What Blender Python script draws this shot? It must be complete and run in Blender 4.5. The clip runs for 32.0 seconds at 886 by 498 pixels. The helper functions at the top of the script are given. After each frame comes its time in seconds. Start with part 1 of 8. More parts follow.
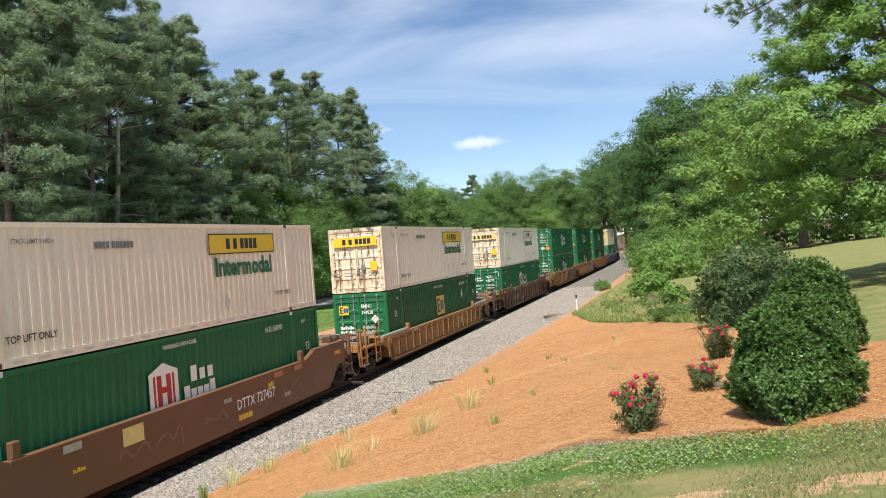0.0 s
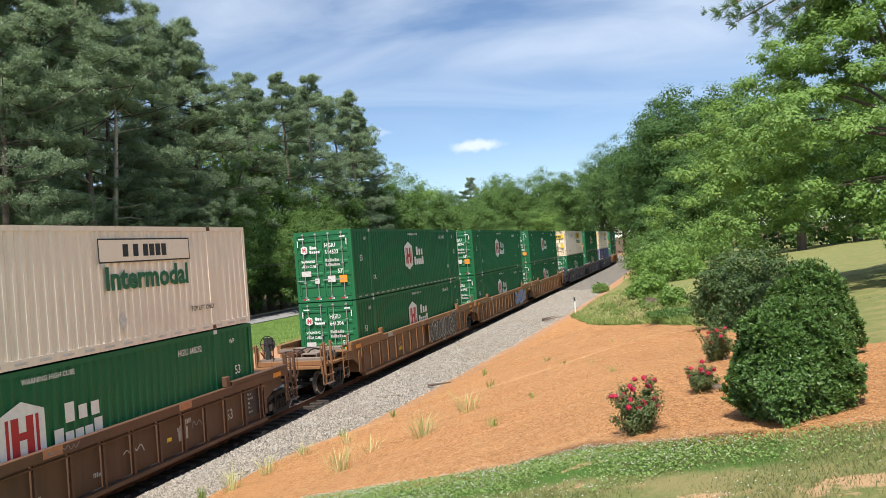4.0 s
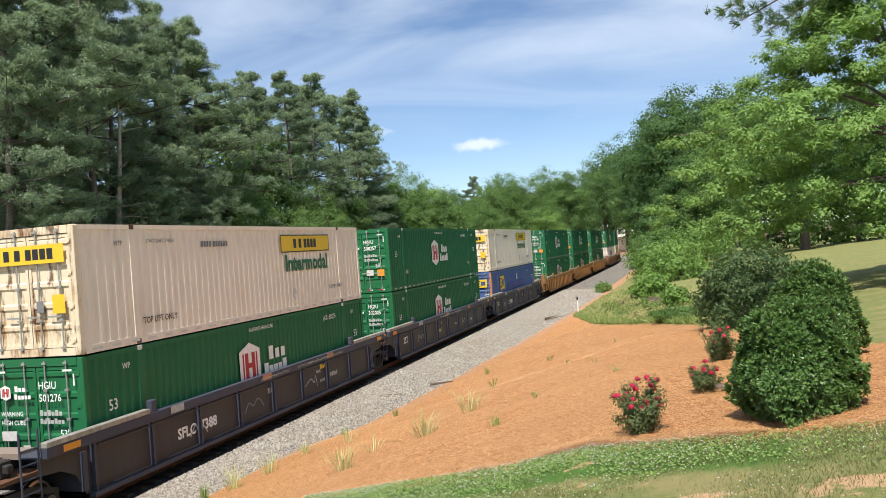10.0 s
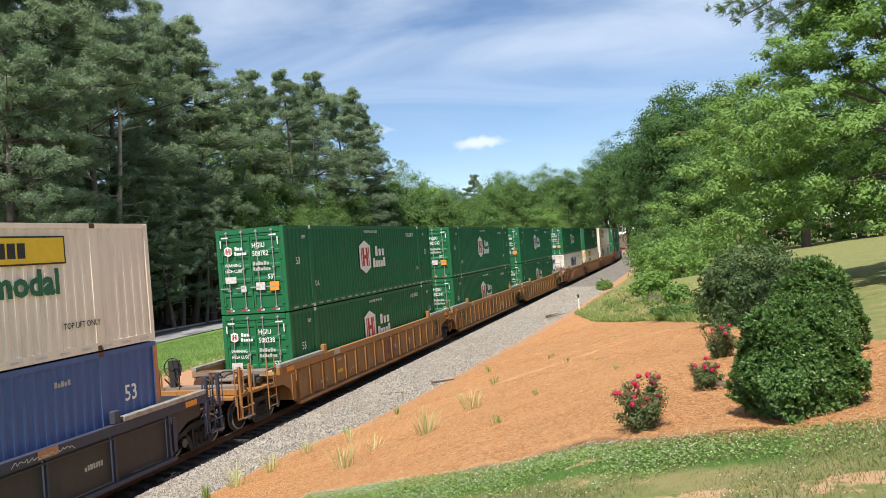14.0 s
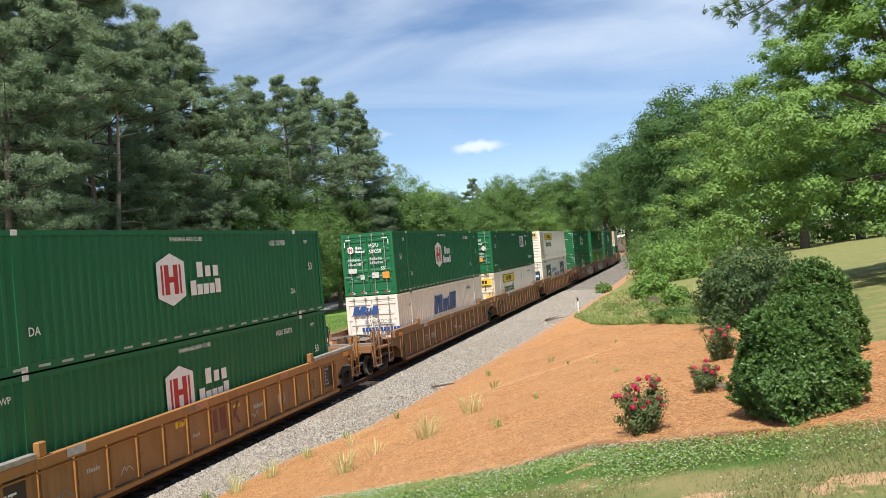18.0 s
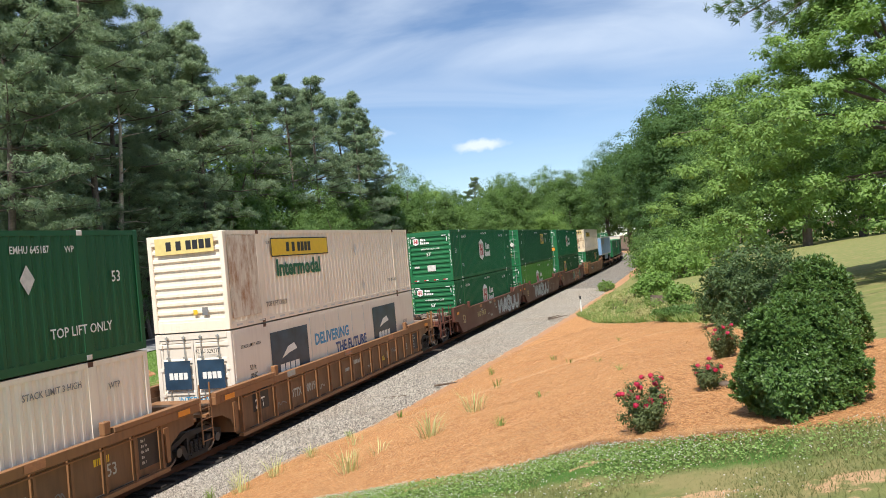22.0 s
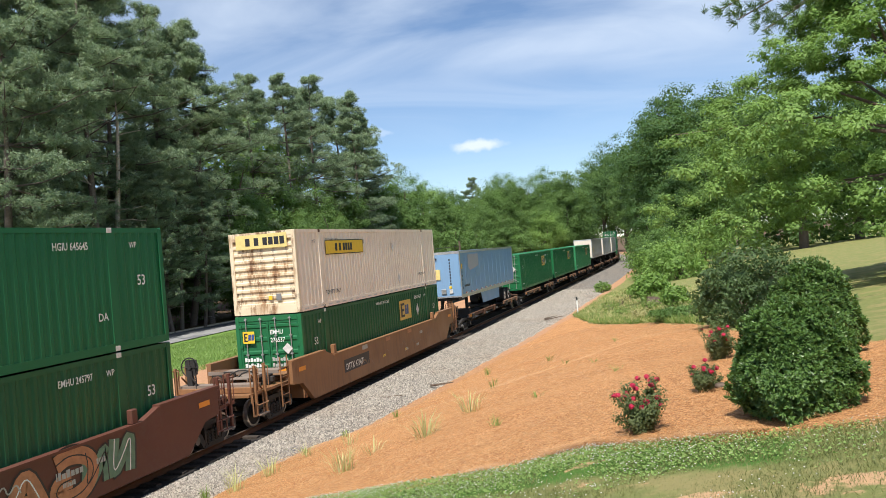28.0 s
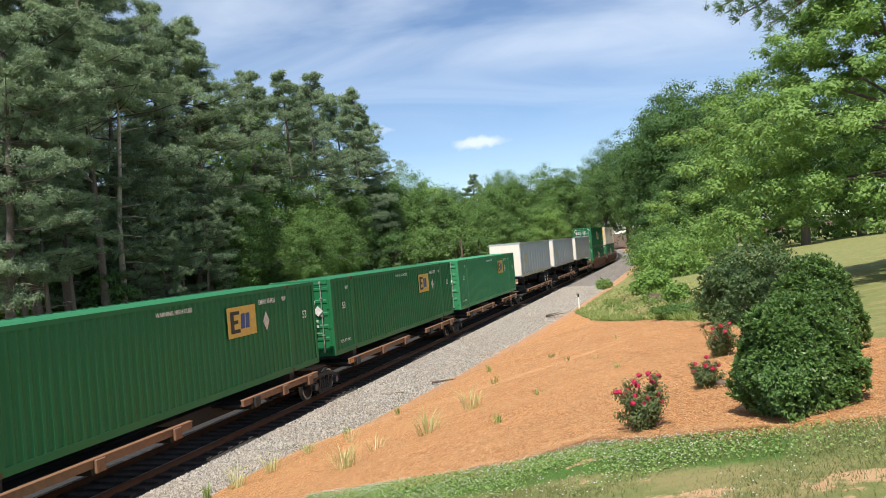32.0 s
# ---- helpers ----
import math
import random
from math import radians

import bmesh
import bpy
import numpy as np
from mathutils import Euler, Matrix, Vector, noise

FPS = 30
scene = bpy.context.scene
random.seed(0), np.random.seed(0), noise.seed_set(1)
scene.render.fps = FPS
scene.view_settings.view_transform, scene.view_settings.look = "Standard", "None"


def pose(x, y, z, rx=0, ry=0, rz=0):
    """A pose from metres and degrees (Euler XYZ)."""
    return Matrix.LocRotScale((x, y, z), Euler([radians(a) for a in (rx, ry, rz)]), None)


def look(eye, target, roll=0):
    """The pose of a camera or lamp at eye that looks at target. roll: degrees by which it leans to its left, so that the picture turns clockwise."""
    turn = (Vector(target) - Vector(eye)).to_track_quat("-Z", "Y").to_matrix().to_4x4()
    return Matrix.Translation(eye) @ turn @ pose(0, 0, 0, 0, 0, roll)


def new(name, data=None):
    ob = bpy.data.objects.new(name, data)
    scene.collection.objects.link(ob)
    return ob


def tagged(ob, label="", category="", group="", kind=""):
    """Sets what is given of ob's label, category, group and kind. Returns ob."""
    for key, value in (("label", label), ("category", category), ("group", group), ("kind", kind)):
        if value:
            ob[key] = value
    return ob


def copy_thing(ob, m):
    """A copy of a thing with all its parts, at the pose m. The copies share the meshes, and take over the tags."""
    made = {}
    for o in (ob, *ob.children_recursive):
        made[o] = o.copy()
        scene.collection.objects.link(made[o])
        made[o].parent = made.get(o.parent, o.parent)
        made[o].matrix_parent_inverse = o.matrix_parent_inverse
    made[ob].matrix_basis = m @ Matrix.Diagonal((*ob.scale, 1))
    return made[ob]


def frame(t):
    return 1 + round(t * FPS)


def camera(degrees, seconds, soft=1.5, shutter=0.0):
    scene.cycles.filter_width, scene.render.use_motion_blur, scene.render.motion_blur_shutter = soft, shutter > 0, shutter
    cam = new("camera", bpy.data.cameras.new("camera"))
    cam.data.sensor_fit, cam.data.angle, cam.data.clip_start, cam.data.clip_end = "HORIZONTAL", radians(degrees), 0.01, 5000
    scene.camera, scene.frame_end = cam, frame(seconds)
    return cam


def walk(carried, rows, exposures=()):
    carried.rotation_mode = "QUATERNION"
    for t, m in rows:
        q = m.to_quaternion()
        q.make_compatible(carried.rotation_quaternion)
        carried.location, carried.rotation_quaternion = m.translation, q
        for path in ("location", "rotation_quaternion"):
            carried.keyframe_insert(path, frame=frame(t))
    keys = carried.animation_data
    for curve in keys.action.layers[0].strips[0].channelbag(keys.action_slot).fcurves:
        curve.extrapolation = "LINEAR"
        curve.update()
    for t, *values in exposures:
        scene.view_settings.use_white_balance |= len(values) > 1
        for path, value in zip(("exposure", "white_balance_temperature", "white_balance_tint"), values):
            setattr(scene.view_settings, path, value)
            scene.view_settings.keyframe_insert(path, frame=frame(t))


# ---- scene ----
cam = camera(57.4, 32.0, soft=0.9, shutter=0.0)
EYE = 5.03
# seconds, pan, tilt and lean in degrees of a phone held by hand
SWAY = [
    (0.0, 0.000, -0.088, -4.278), (0.5, 0.000, -0.088, -4.278), (1.0, -0.027, -0.062, -4.155), (1.5, -0.045, 0.024, -4.162),
    (2.0, -0.030, 0.092, -4.187), (2.5, -0.057, 0.114, -4.143), (3.0, -0.082, 0.149, -4.260), (3.5, -0.129, 0.121, -4.360),
    (5.5, -0.185, 0.068, -4.293), (6.0, -0.195, 0.109, -4.325), (6.5, -0.190, 0.128, -4.291), (7.0, -0.107, 0.145, -4.238),
    (7.5, -0.060, 0.134, -4.321), (8.0, -0.020, 0.134, -4.356), (8.5, 0.006, 0.139, -4.324), (9.0, -0.018, 0.120, -4.316),
    (9.5, -0.014, 0.067, -4.330), (10.0, 0.068, 0.039, -4.252), (10.5, 0.136, -0.019, -4.221), (11.0, 0.120, -0.157, -4.270),
    (11.5, 0.124, -0.216, -4.331), (12.0, 0.109, -0.165, -4.382), (12.5, 0.046, -0.168, -4.390), (13.0, 0.030, -0.160, -4.433),
    (13.5, 0.059, -0.134, -4.334), (14.0, 0.133, -0.090, -4.417), (14.5, 0.132, -0.077, -4.442), (16.5, 0.201, 0.171, -4.679),
    (17.0, 0.184, 0.237, -4.690), (17.5, 0.094, 0.248, -4.725), (18.0, 0.040, 0.194, -4.837), (18.5, 0.013, 0.137, -4.889),
    (19.0, 0.029, 0.126, -4.869), (19.5, 0.110, 0.202, -4.936), (20.0, 0.099, 0.269, -4.893), (20.5, 0.178, 0.276, -4.853),
    (21.0, 0.310, 0.244, -4.922), (21.5, 0.274, 0.163, -5.020), (22.0, 0.214, 0.129, -5.060), (22.5, 0.184, 0.142, -4.921),
    (23.0, 0.178, 0.118, -4.829), (23.5, 0.188, 0.053, -4.825), (24.0, 0.198, 0.002, -4.853), (24.5, 0.143, -0.033, -4.882),
    (25.0, 0.106, -0.001, -4.786), (25.5, 0.066, 0.032, -4.825), (27.5, 0.046, 0.087, -4.723), (28.0, -0.003, 0.107, -4.680),
    (28.5, 0.000, 0.125, -4.705), (29.0, 0.031, 0.125, -4.740), (29.5, 0.033, 0.084, -4.890), (30.0, 0.038, 0.081, -4.915),
    (30.5, 0.041, 0.054, -4.916), (31.0, 0.033, -0.019, -4.883), (31.5, 0.056, -0.090, -4.734), (32.0, 0.120, -0.099, -4.704),
]
walk(cam, [(t, pose(0, 0, EYE, 90 + tilt, 0, pan) @ pose(0, 0, 0, 0, 0, lean)) for t, pan, tilt, lean in SWAY],
     exposures=[(0, 0.35), (32, 0.35)])

# ---- light ----
TH = radians(16.57)
SUN_AZ, SUN_EL = radians(194.8), radians(60.0)


def sky_world():
    w = bpy.data.worlds.new("sky")
    scene.world = w
    w.use_nodes = True
    nt = w.node_tree
    nt.nodes.clear()
    out = nt.nodes.new("ShaderNodeOutputWorld")
    bg = nt.nodes.new("ShaderNodeBackground")
    sky = nt.nodes.new("ShaderNodeTexSky")
    sky.sky_type = "NISHITA"
    sky.sun_disc = False
    sky.sun_elevation, sky.sun_rotation = SUN_EL, SUN_AZ
    sky.altitude = 1800
    sky.air_density, sky.dust_density, sky.ozone_density = 1.0, 0.1, 3.0
    tc = nt.nodes.new("ShaderNodeTexCoord")
    # thin high cloud, drawn out in bands
    sep = nt.nodes.new("ShaderNodeSeparateXYZ")
    nt.links.new(tc.outputs["Generated"], sep.inputs[0])
    plane = nt.nodes.new("ShaderNodeCombineXYZ")
    zc = nt.nodes.new("ShaderNodeMath"); zc.operation = "ADD"; zc.inputs[1].default_value = 0.18
    nt.links.new(sep.outputs[2], zc.inputs[0])
    for i in (0, 1):
        dv = nt.nodes.new("ShaderNodeMath"); dv.operation = "DIVIDE"
        nt.links.new(sep.outputs[i], dv.inputs[0]); nt.links.new(zc.outputs[0], dv.inputs[1])
        nt.links.new(dv.outputs[0], plane.inputs[i])
    mp = nt.nodes.new("ShaderNodeMapping")
    mp.inputs["Scale"].default_value = (0.62, 1.55, 1.0)
    mp.inputs["Rotation"].default_value = (0, 0, radians(-14))
    mp.inputs["Location"].default_value = (0.35, 0.8, 0.0)
    nt.links.new(plane.outputs[0], mp.inputs[0])
    n1 = nt.nodes.new("ShaderNodeTexNoise")
    n1.inputs["Scale"].default_value, n1.inputs["Detail"].default_value, n1.inputs["Roughness"].default_value = 1.15, 9, 0.52
    n1.inputs["Distortion"].default_value = 0.9
    nt.links.new(mp.outputs[0], n1.inputs["Vector"])
    r1 = nt.nodes.new("ShaderNodeMapRange")
    r1.inputs[1].default_value, r1.inputs[2].default_value = 0.34, 0.72
    r1.inputs[3].default_value, r1.inputs[4].default_value = 0.0, 0.80
    nt.links.new(n1.outputs[0], r1.inputs[0])
    # thins out towards the horizon
    r2 = nt.nodes.new("ShaderNodeMapRange"); r2.interpolation_type = "SMOOTHSTEP"
    r2.inputs[1].default_value, r2.inputs[2].default_value = 0.10, 0.26
    r2.inputs[3].default_value, r2.inputs[4].default_value = 0.12, 1.0
    nt.links.new(sep.outputs[2], r2.inputs[0])
    m1 = nt.nodes.new("ShaderNodeMath"); m1.operation = "MULTIPLY"
    nt.links.new(r1.outputs[0], m1.inputs[0]); nt.links.new(r2.outputs[0], m1.inputs[1])
    # two small fair-weather clouds low over the trees
    last = m1.outputs[0]
    for (cx, cz, wx, wz, gain) in ((0.0534, 0.1262, 0.036, 0.0085, 1.6), (-0.066, 0.150, 0.018, 0.005, 0.55)):
        v = Vector((cx, 1.0, cz)).normalized()
        sub = nt.nodes.new("ShaderNodeVectorMath"); sub.operation = "SUBTRACT"
        sub.inputs[1].default_value = v
        nt.links.new(tc.outputs["Generated"], sub.inputs[0])
        nz = nt.nodes.new("ShaderNodeTexNoise")
        nz.inputs["Scale"].default_value, nz.inputs["Detail"].default_value = 55, 6
        nt.links.new(tc.outputs["Generated"], nz.inputs["Vector"])
        half = nt.nodes.new("ShaderNodeVectorMath"); half.operation = "SUBTRACT"; half.inputs[1].default_value = (0.5, 0.5, 0.5)
        nt.links.new(nz.outputs["Color"], half.inputs[0])
        wob = nt.nodes.new("ShaderNodeVectorMath"); wob.operation = "MULTIPLY_ADD"
        wob.inputs[1].default_value = (0.03, 0.0, 0.016)
        nt.links.new(half.outputs[0], wob.inputs[0]); nt.links.new(sub.outputs[0], wob.inputs[2])
        rot = nt.nodes.new("ShaderNodeMapping")
        rot.vector_type = "TEXTURE"
        rot.inputs["Rotation"].default_value = (0, radians(-3), 0)
        rot.inputs["Scale"].default_value = (wx, 0.5, wz)
        nt.links.new(wob.outputs[0], rot.inputs[0])
        ln = nt.nodes.new("ShaderNodeVectorMath"); ln.operation = "LENGTH"
        nt.links.new(rot.outputs[0], ln.inputs[0])
        rr = nt.nodes.new("ShaderNodeMapRange"); rr.interpolation_type = "SMOOTHSTEP"
        rr.inputs[1].default_value, rr.inputs[2].default_value = 1.15, 0.35
        rr.inputs[3].default_value, rr.inputs[4].default_value = 0.0, gain * 0.62
        nt.links.new(ln.outputs[1], rr.inputs[0])
        mx = nt.nodes.new("ShaderNodeMath"); mx.operation = "MAXIMUM"
        nt.links.new(last, mx.inputs[0]); nt.links.new(rr.outputs[0], mx.inputs[1])
        last = mx.outputs[0]
    mix = nt.nodes.new("ShaderNodeMix"); mix.data_type = "RGBA"
    mix.inputs["B"].default_value = (6.1, 6.9, 8.0, 1)
    nt.links.new(last, mix.inputs["Factor"])
    nt.links.new(sky.outputs[0], mix.inputs["A"])
    nt.links.new(mix.outputs["Result"], bg.inputs[0])
    bg.inputs[1].default_value = 0.112
    nt.links.new(bg.outputs[0], out.inputs[0])


sky_world()
sun = new("sun", bpy.data.lights.new("sun", "SUN"))
sun.data.energy, sun.data.angle, sun.data.color = 5.0, radians(0.6), (1.0, 0.95, 0.87)
SUN_DIR = Vector((math.sin(SUN_AZ) * math.cos(SUN_EL), math.cos(SUN_AZ) * math.cos(SUN_EL), math.sin(SUN_EL)))
sun.matrix_world = look(SUN_DIR * 200, (0, 0, 0))


# ---- materials ----
def nodes_of(name, rough=0.6, metal=0.0, spec=0.5):
    m = bpy.data.materials.new(name)
    m.use_nodes = True
    b = m.node_tree.nodes["Principled BSDF"]
    b.inputs["Roughness"].default_value, b.inputs["Metallic"].default_value = rough, metal
    b.inputs["Specular IOR Level"].default_value = spec
    return m, m.node_tree, b


def noise_node(nt, scale, detail=4.0, rough=0.55, stretch=None, coord="Object", dist=0.0):
    tc = nt.nodes.new("ShaderNodeTexCoord")
    n = nt.nodes.new("ShaderNodeTexNoise")
    n.inputs["Scale"].default_value, n.inputs["Detail"].default_value, n.inputs["Roughness"].default_value = scale, detail, rough
    n.inputs["Distortion"].default_value = dist
    if stretch:
        mp = nt.nodes.new("ShaderNodeMapping")
        mp.inputs["Scale"].default_value = stretch
        nt.links.new(tc.outputs[coord], mp.inputs[0])
        nt.links.new(mp.outputs[0], n.inputs["Vector"])
    else:
        nt.links.new(tc.outputs[coord], n.inputs["Vector"])
    return n.outputs["Fac"]


def ramp(nt, fac, a, b, lo=0.0, hi=1.0):
    r = nt.nodes.new("ShaderNodeMapRange")
    r.inputs[1].default_value, r.inputs[2].default_value, r.inputs[3].default_value, r.inputs[4].default_value = a, b, lo, hi
    nt.links.new(fac, r.inputs[0])
    return r.outputs[0]


def blend(nt, fac, a, b, kind="MIX"):
    x = nt.nodes.new("ShaderNodeMix")
    x.data_type, x.blend_type = "RGBA", kind
    for key, v in (("Factor", fac), ("A", a), ("B", b)):
        sock = x.inputs[key]
        if isinstance(v, (int, float)):
            sock.default_value = v
        elif isinstance(v, tuple):
            sock.default_value = (*v, 1) if len(v) == 3 else v
        else:
            nt.links.new(v, sock)
    return x.outputs["Result"]


def math_node(nt, op, a, b=0.5):
    x = nt.nodes.new("ShaderNodeMath")
    x.operation = op
    for i, v in enumerate((a, b)):
        if isinstance(v, (int, float)):
            x.inputs[i].default_value = v
        else:
            nt.links.new(v, x.inputs[i])
    return x.outputs[0]


def bump(nt, b, height, strength=0.3, dist=0.02):
    n = nt.nodes.new("ShaderNodeBump")
    n.inputs["Strength"].default_value, n.inputs["Distance"].default_value = strength, dist
    nt.links.new(height, n.inputs["Height"])
    nt.links.new(n.outputs[0], b.inputs["Normal"])


def paint(name, col, dirt=(0.12, 0.09, 0.06), amount=0.3, rust=0.0, rough=0.5, streak=True, rust_col=(0.16, 0.055, 0.02)):
    """Weathered coach paint: fading at two scales, streaks that run down, and rust."""
    m, nt, b = nodes_of(name, rough, spec=0.3)
    big = noise_node(nt, 0.7, 5)
    fine = noise_node(nt, 9.0, 6, stretch=(1, 1, 0.12) if streak else None)
    tone = blend(nt, ramp(nt, big, 0.3, 0.75, 0.0, 0.28), col, tuple(min(1, c * 1.25 + 0.006) for c in col))
    info = nt.nodes.new("ShaderNodeObjectInfo")
    tone = blend(nt, ramp(nt, info.outputs["Random"], 0, 1, 0.0, 0.22), tone, tuple(c * 0.72 for c in col))
    tone = blend(nt, ramp(nt, math_node(nt, "MULTIPLY", fine, big), 0.22, 0.5, 0.0, amount), tone, dirt)
    if rust > 0:
        r = noise_node(nt, 1.7, 9, 0.68, stretch=(1.3, 1.3, 0.5))
        tone = blend(nt, ramp(nt, r, 0.66 - 0.25 * rust, 0.80 - 0.2 * rust, 0.0, 0.9), tone, rust_col)
    nt.links.new(tone, b.inputs["Base Color"])
    nt.links.new(ramp(nt, big, 0.3, 0.7, rough - 0.08, rough + 0.15), b.inputs["Roughness"])
    bump(nt, b, fine, 0.08, 0.01)
    return m


def plain(name, col, rough=0.6, metal=0.0, var=0.18, scale=6.0):
    m, nt, b = nodes_of(name, rough, metal)
    n = noise_node(nt, scale, 5)
    nt.links.new(blend(nt, ramp(nt, n, 0.3, 0.7), tuple(c * (1 - var) for c in col), tuple(min(1, c * (1 + var)) for c in col)), b.inputs["Base Color"])
    return m


def leaf(name, col, col2, trans=0.35, rough=0.55, bright=None, spec=0.35, glow=(0.35, 0.5, 0.06)):
    """Leaf: each leaf has its own green, and light shines through it."""
    m, nt, b = nodes_of(name, rough, spec=spec)
    geo = nt.nodes.new("ShaderNodeNewGeometry")
    info = nt.nodes.new("ShaderNodeObjectInfo")
    c = blend(nt, geo.outputs["Random Per Island"], col, col2)
    patch = noise_node(nt, 0.35, 3)
    c = blend(nt, ramp(nt, patch, 0.35, 0.7, 0.0, 0.55), c, bright or tuple(x * 1.3 for x in col2))
    c = blend(nt, ramp(nt, info.outputs["Random"], 0, 1, 0.0, 0.3), c, tuple(x * 0.6 for x in col))
    nt.links.new(c, b.inputs["Base Color"])
    tr = nt.nodes.new("ShaderNodeBsdfTranslucent")
    nt.links.new(blend(nt, 0.35, c, glow), tr.inputs[0])
    mx = nt.nodes.new("ShaderNodeMixShader")
    mx.inputs[0].default_value = trans
    nt.links.new(b.outputs[0], mx.inputs[1])
    nt.links.new(tr.outputs[0], mx.inputs[2])
    nt.links.new(mx.outputs[0], nt.nodes["Material Output"].inputs[0])
    return m


M_GREEN = paint("green_paint", (0.012, 0.128, 0.049), amount=0.08, rough=0.5)
M_GREEN2 = paint("dark_green_paint", (0.014, 0.095, 0.038), amount=0.10, rough=0.45)
M_LIME = paint("lime_green_paint", (0.10, 0.27, 0.045), amount=0.15)
M_MIDGREEN = paint("dull_mid_green_paint", (0.014, 0.140, 0.050), amount=0.08, rough=0.45)
M_LEAFGREEN = paint("mid_green_paint", (0.016, 0.140, 0.052), amount=0.08, rough=0.42)
M_CREAM = paint("cream_paint", (0.86, 0.755, 0.615), dirt=(0.30, 0.22, 0.15), amount=0.28)


def rusty_end_material():
    """Cream door paint eaten by rust that runs down from the ribs."""
    m, nt, b = nodes_of("rusty_cream_paint", 0.6)
    big, runs = noise_node(nt, 0.9, 6, 0.6), noise_node(nt, 6.0, 7, 0.65, stretch=(1, 1, 0.14))
    spots = noise_node(nt, 3.2, 9, 0.72, stretch=(1, 1, 0.6))
    c = blend(nt, ramp(nt, big, 0.35, 0.7, 0.0, 0.6), (0.76, 0.66, 0.48), (0.66, 0.50, 0.30))
    c = blend(nt, ramp(nt, math_node(nt, "MULTIPLY", runs, big), 0.25, 0.36, 0.0, 0.85), c, (0.30, 0.15, 0.06))
    c = blend(nt, ramp(nt, math_node(nt, "MULTIPLY", spots, runs), 0.28, 0.36, 0.0, 0.9), c, (0.12, 0.05, 0.022))
    nt.links.new(c, b.inputs["Base Color"])
    bump(nt, b, spots, 0.15, 0.01)
    return m


M_CREAMEND = rusty_end_material()
M_CREAMRUST = paint("rust_streaked_cream_paint", (0.74, 0.66, 0.54), amount=0.3, rust=0.80, rust_col=(0.34, 0.15, 0.055))
M_WHITE = paint("white_paint", (0.77, 0.70, 0.60), dirt=(0.35, 0.3, 0.24), amount=0.25)
M_BLUE = paint("blue_paint", (0.075, 0.125, 0.29), amount=0.15)
M_BLUE2 = paint("deep_blue_paint", (0.048, 0.07, 0.25), amount=0.1)
M_SKYBLUE = paint("sky_blue_paint", (0.20, 0.35, 0.54), dirt=(0.2, 0.2, 0.22), amount=0.2, rough=0.35)
M_BROWN = paint("brown_car_paint", (0.17, 0.082, 0.045), amount=0.45, rust=0.12, streak=False)
M_BROWN2 = paint("dark_brown_car_paint", (0.125, 0.066, 0.040), dirt=(0.06, 0.045, 0.035), amount=0.6, rust=0.12, streak=False)
M_GOLDINK = plain("faded_gold_lettering", (0.52, 0.40, 0.20), 0.6, var=0.2)
M_RED = paint("oxide_red_car_paint", (0.12, 0.045, 0.032), amount=0.4, rust=0.10, streak=False)
M_YELLOW = paint("yellow_orange_car_paint", (0.36, 0.175, 0.058), dirt=(0.13, 0.07, 0.04), amount=0.55, rust=0.16)
M_TAN = paint("faded_orange_car_paint", (0.27, 0.135, 0.062), dirt=(0.12, 0.07, 0.05), amount=0.55, rust=0.18)
M_DARKCAR = paint("dark_blue_grey_car_paint", (0.050, 0.056, 0.085), dirt=(0.12, 0.08, 0.06), amount=0.5, rust=0.08)
M_BLACK = plain("sooty_steel", (0.028, 0.025, 0.023), 0.7)
M_GREYSTEEL = plain("greasy_grey_steel", (0.10, 0.095, 0.09), 0.5, 0.5)
M_STEEL = plain("worn_wheel_steel", (0.40, 0.38, 0.36), 0.32, 0.9)
M_RAIL = plain("railhead_steel", (0.42, 0.38, 0.34), 0.3, 0.85)
M_RUST = paint("rusty_steel", (0.12, 0.055, 0.03), amount=0.4, rough=0.8)
M_GALV = plain("galvanised_bar", (0.42, 0.42, 0.40), 0.45, 0.6)
M_SIGN = plain("yellow_sign", (0.78, 0.52, 0.03), 0.45, var=0.06)
M_SIGNGOLD = plain("faded_gold_sign", (0.62, 0.42, 0.09), 0.5, var=0.12)
M_SIGNPALE = plain("faded_yellow_sign", (0.72, 0.58, 0.22), 0.5, var=0.1)
M_INK = plain("black_ink", (0.02, 0.02, 0.022), 0.5)
M_WHITEINK = plain("white_lettering", (0.78, 0.78, 0.74), 0.5, var=0.08)
M_DIMINK = plain("worn_white_lettering", (0.42, 0.42, 0.38), 0.6, var=0.2)
M_REDINK = plain("red_lettering", (0.42, 0.022, 0.03), 0.5, var=0.1)
M_GREENINK = plain("green_lettering", (0.015, 0.13, 0.06), 0.5)
M_BLUEINK = plain("blue_lettering", (0.03, 0.075, 0.24), 0.5)
M_CYANINK = plain("bright_blue_lettering", (0.06, 0.28, 0.50), 0.5)
M_NAVY = plain("navy_panel", (0.02, 0.05, 0.09), 0.4, var=0.5, scale=1.5)
M_GREYINK = plain("grey_lettering", (0.20, 0.20, 0.20), 0.6)
M_ORANGE = plain("orange_placard", (0.80, 0.30, 0.03), 0.5, var=0.08)
M_REFLECT = plain("reflector_red", (0.50, 0.03, 0.03), 0.4)
M_TYRE = plain("tyre_rubber", (0.02, 0.02, 0.02), 0.8)
M_ALU = plain("aluminium_trim", (0.55, 0.55, 0.55), 0.4, 0.7)
M_GREYPAINT = paint("grey_panel_paint", (0.34, 0.36, 0.38), amount=0.15)
M_PRIMER = plain("white_primer_patch", (0.60, 0.58, 0.54), 0.6)
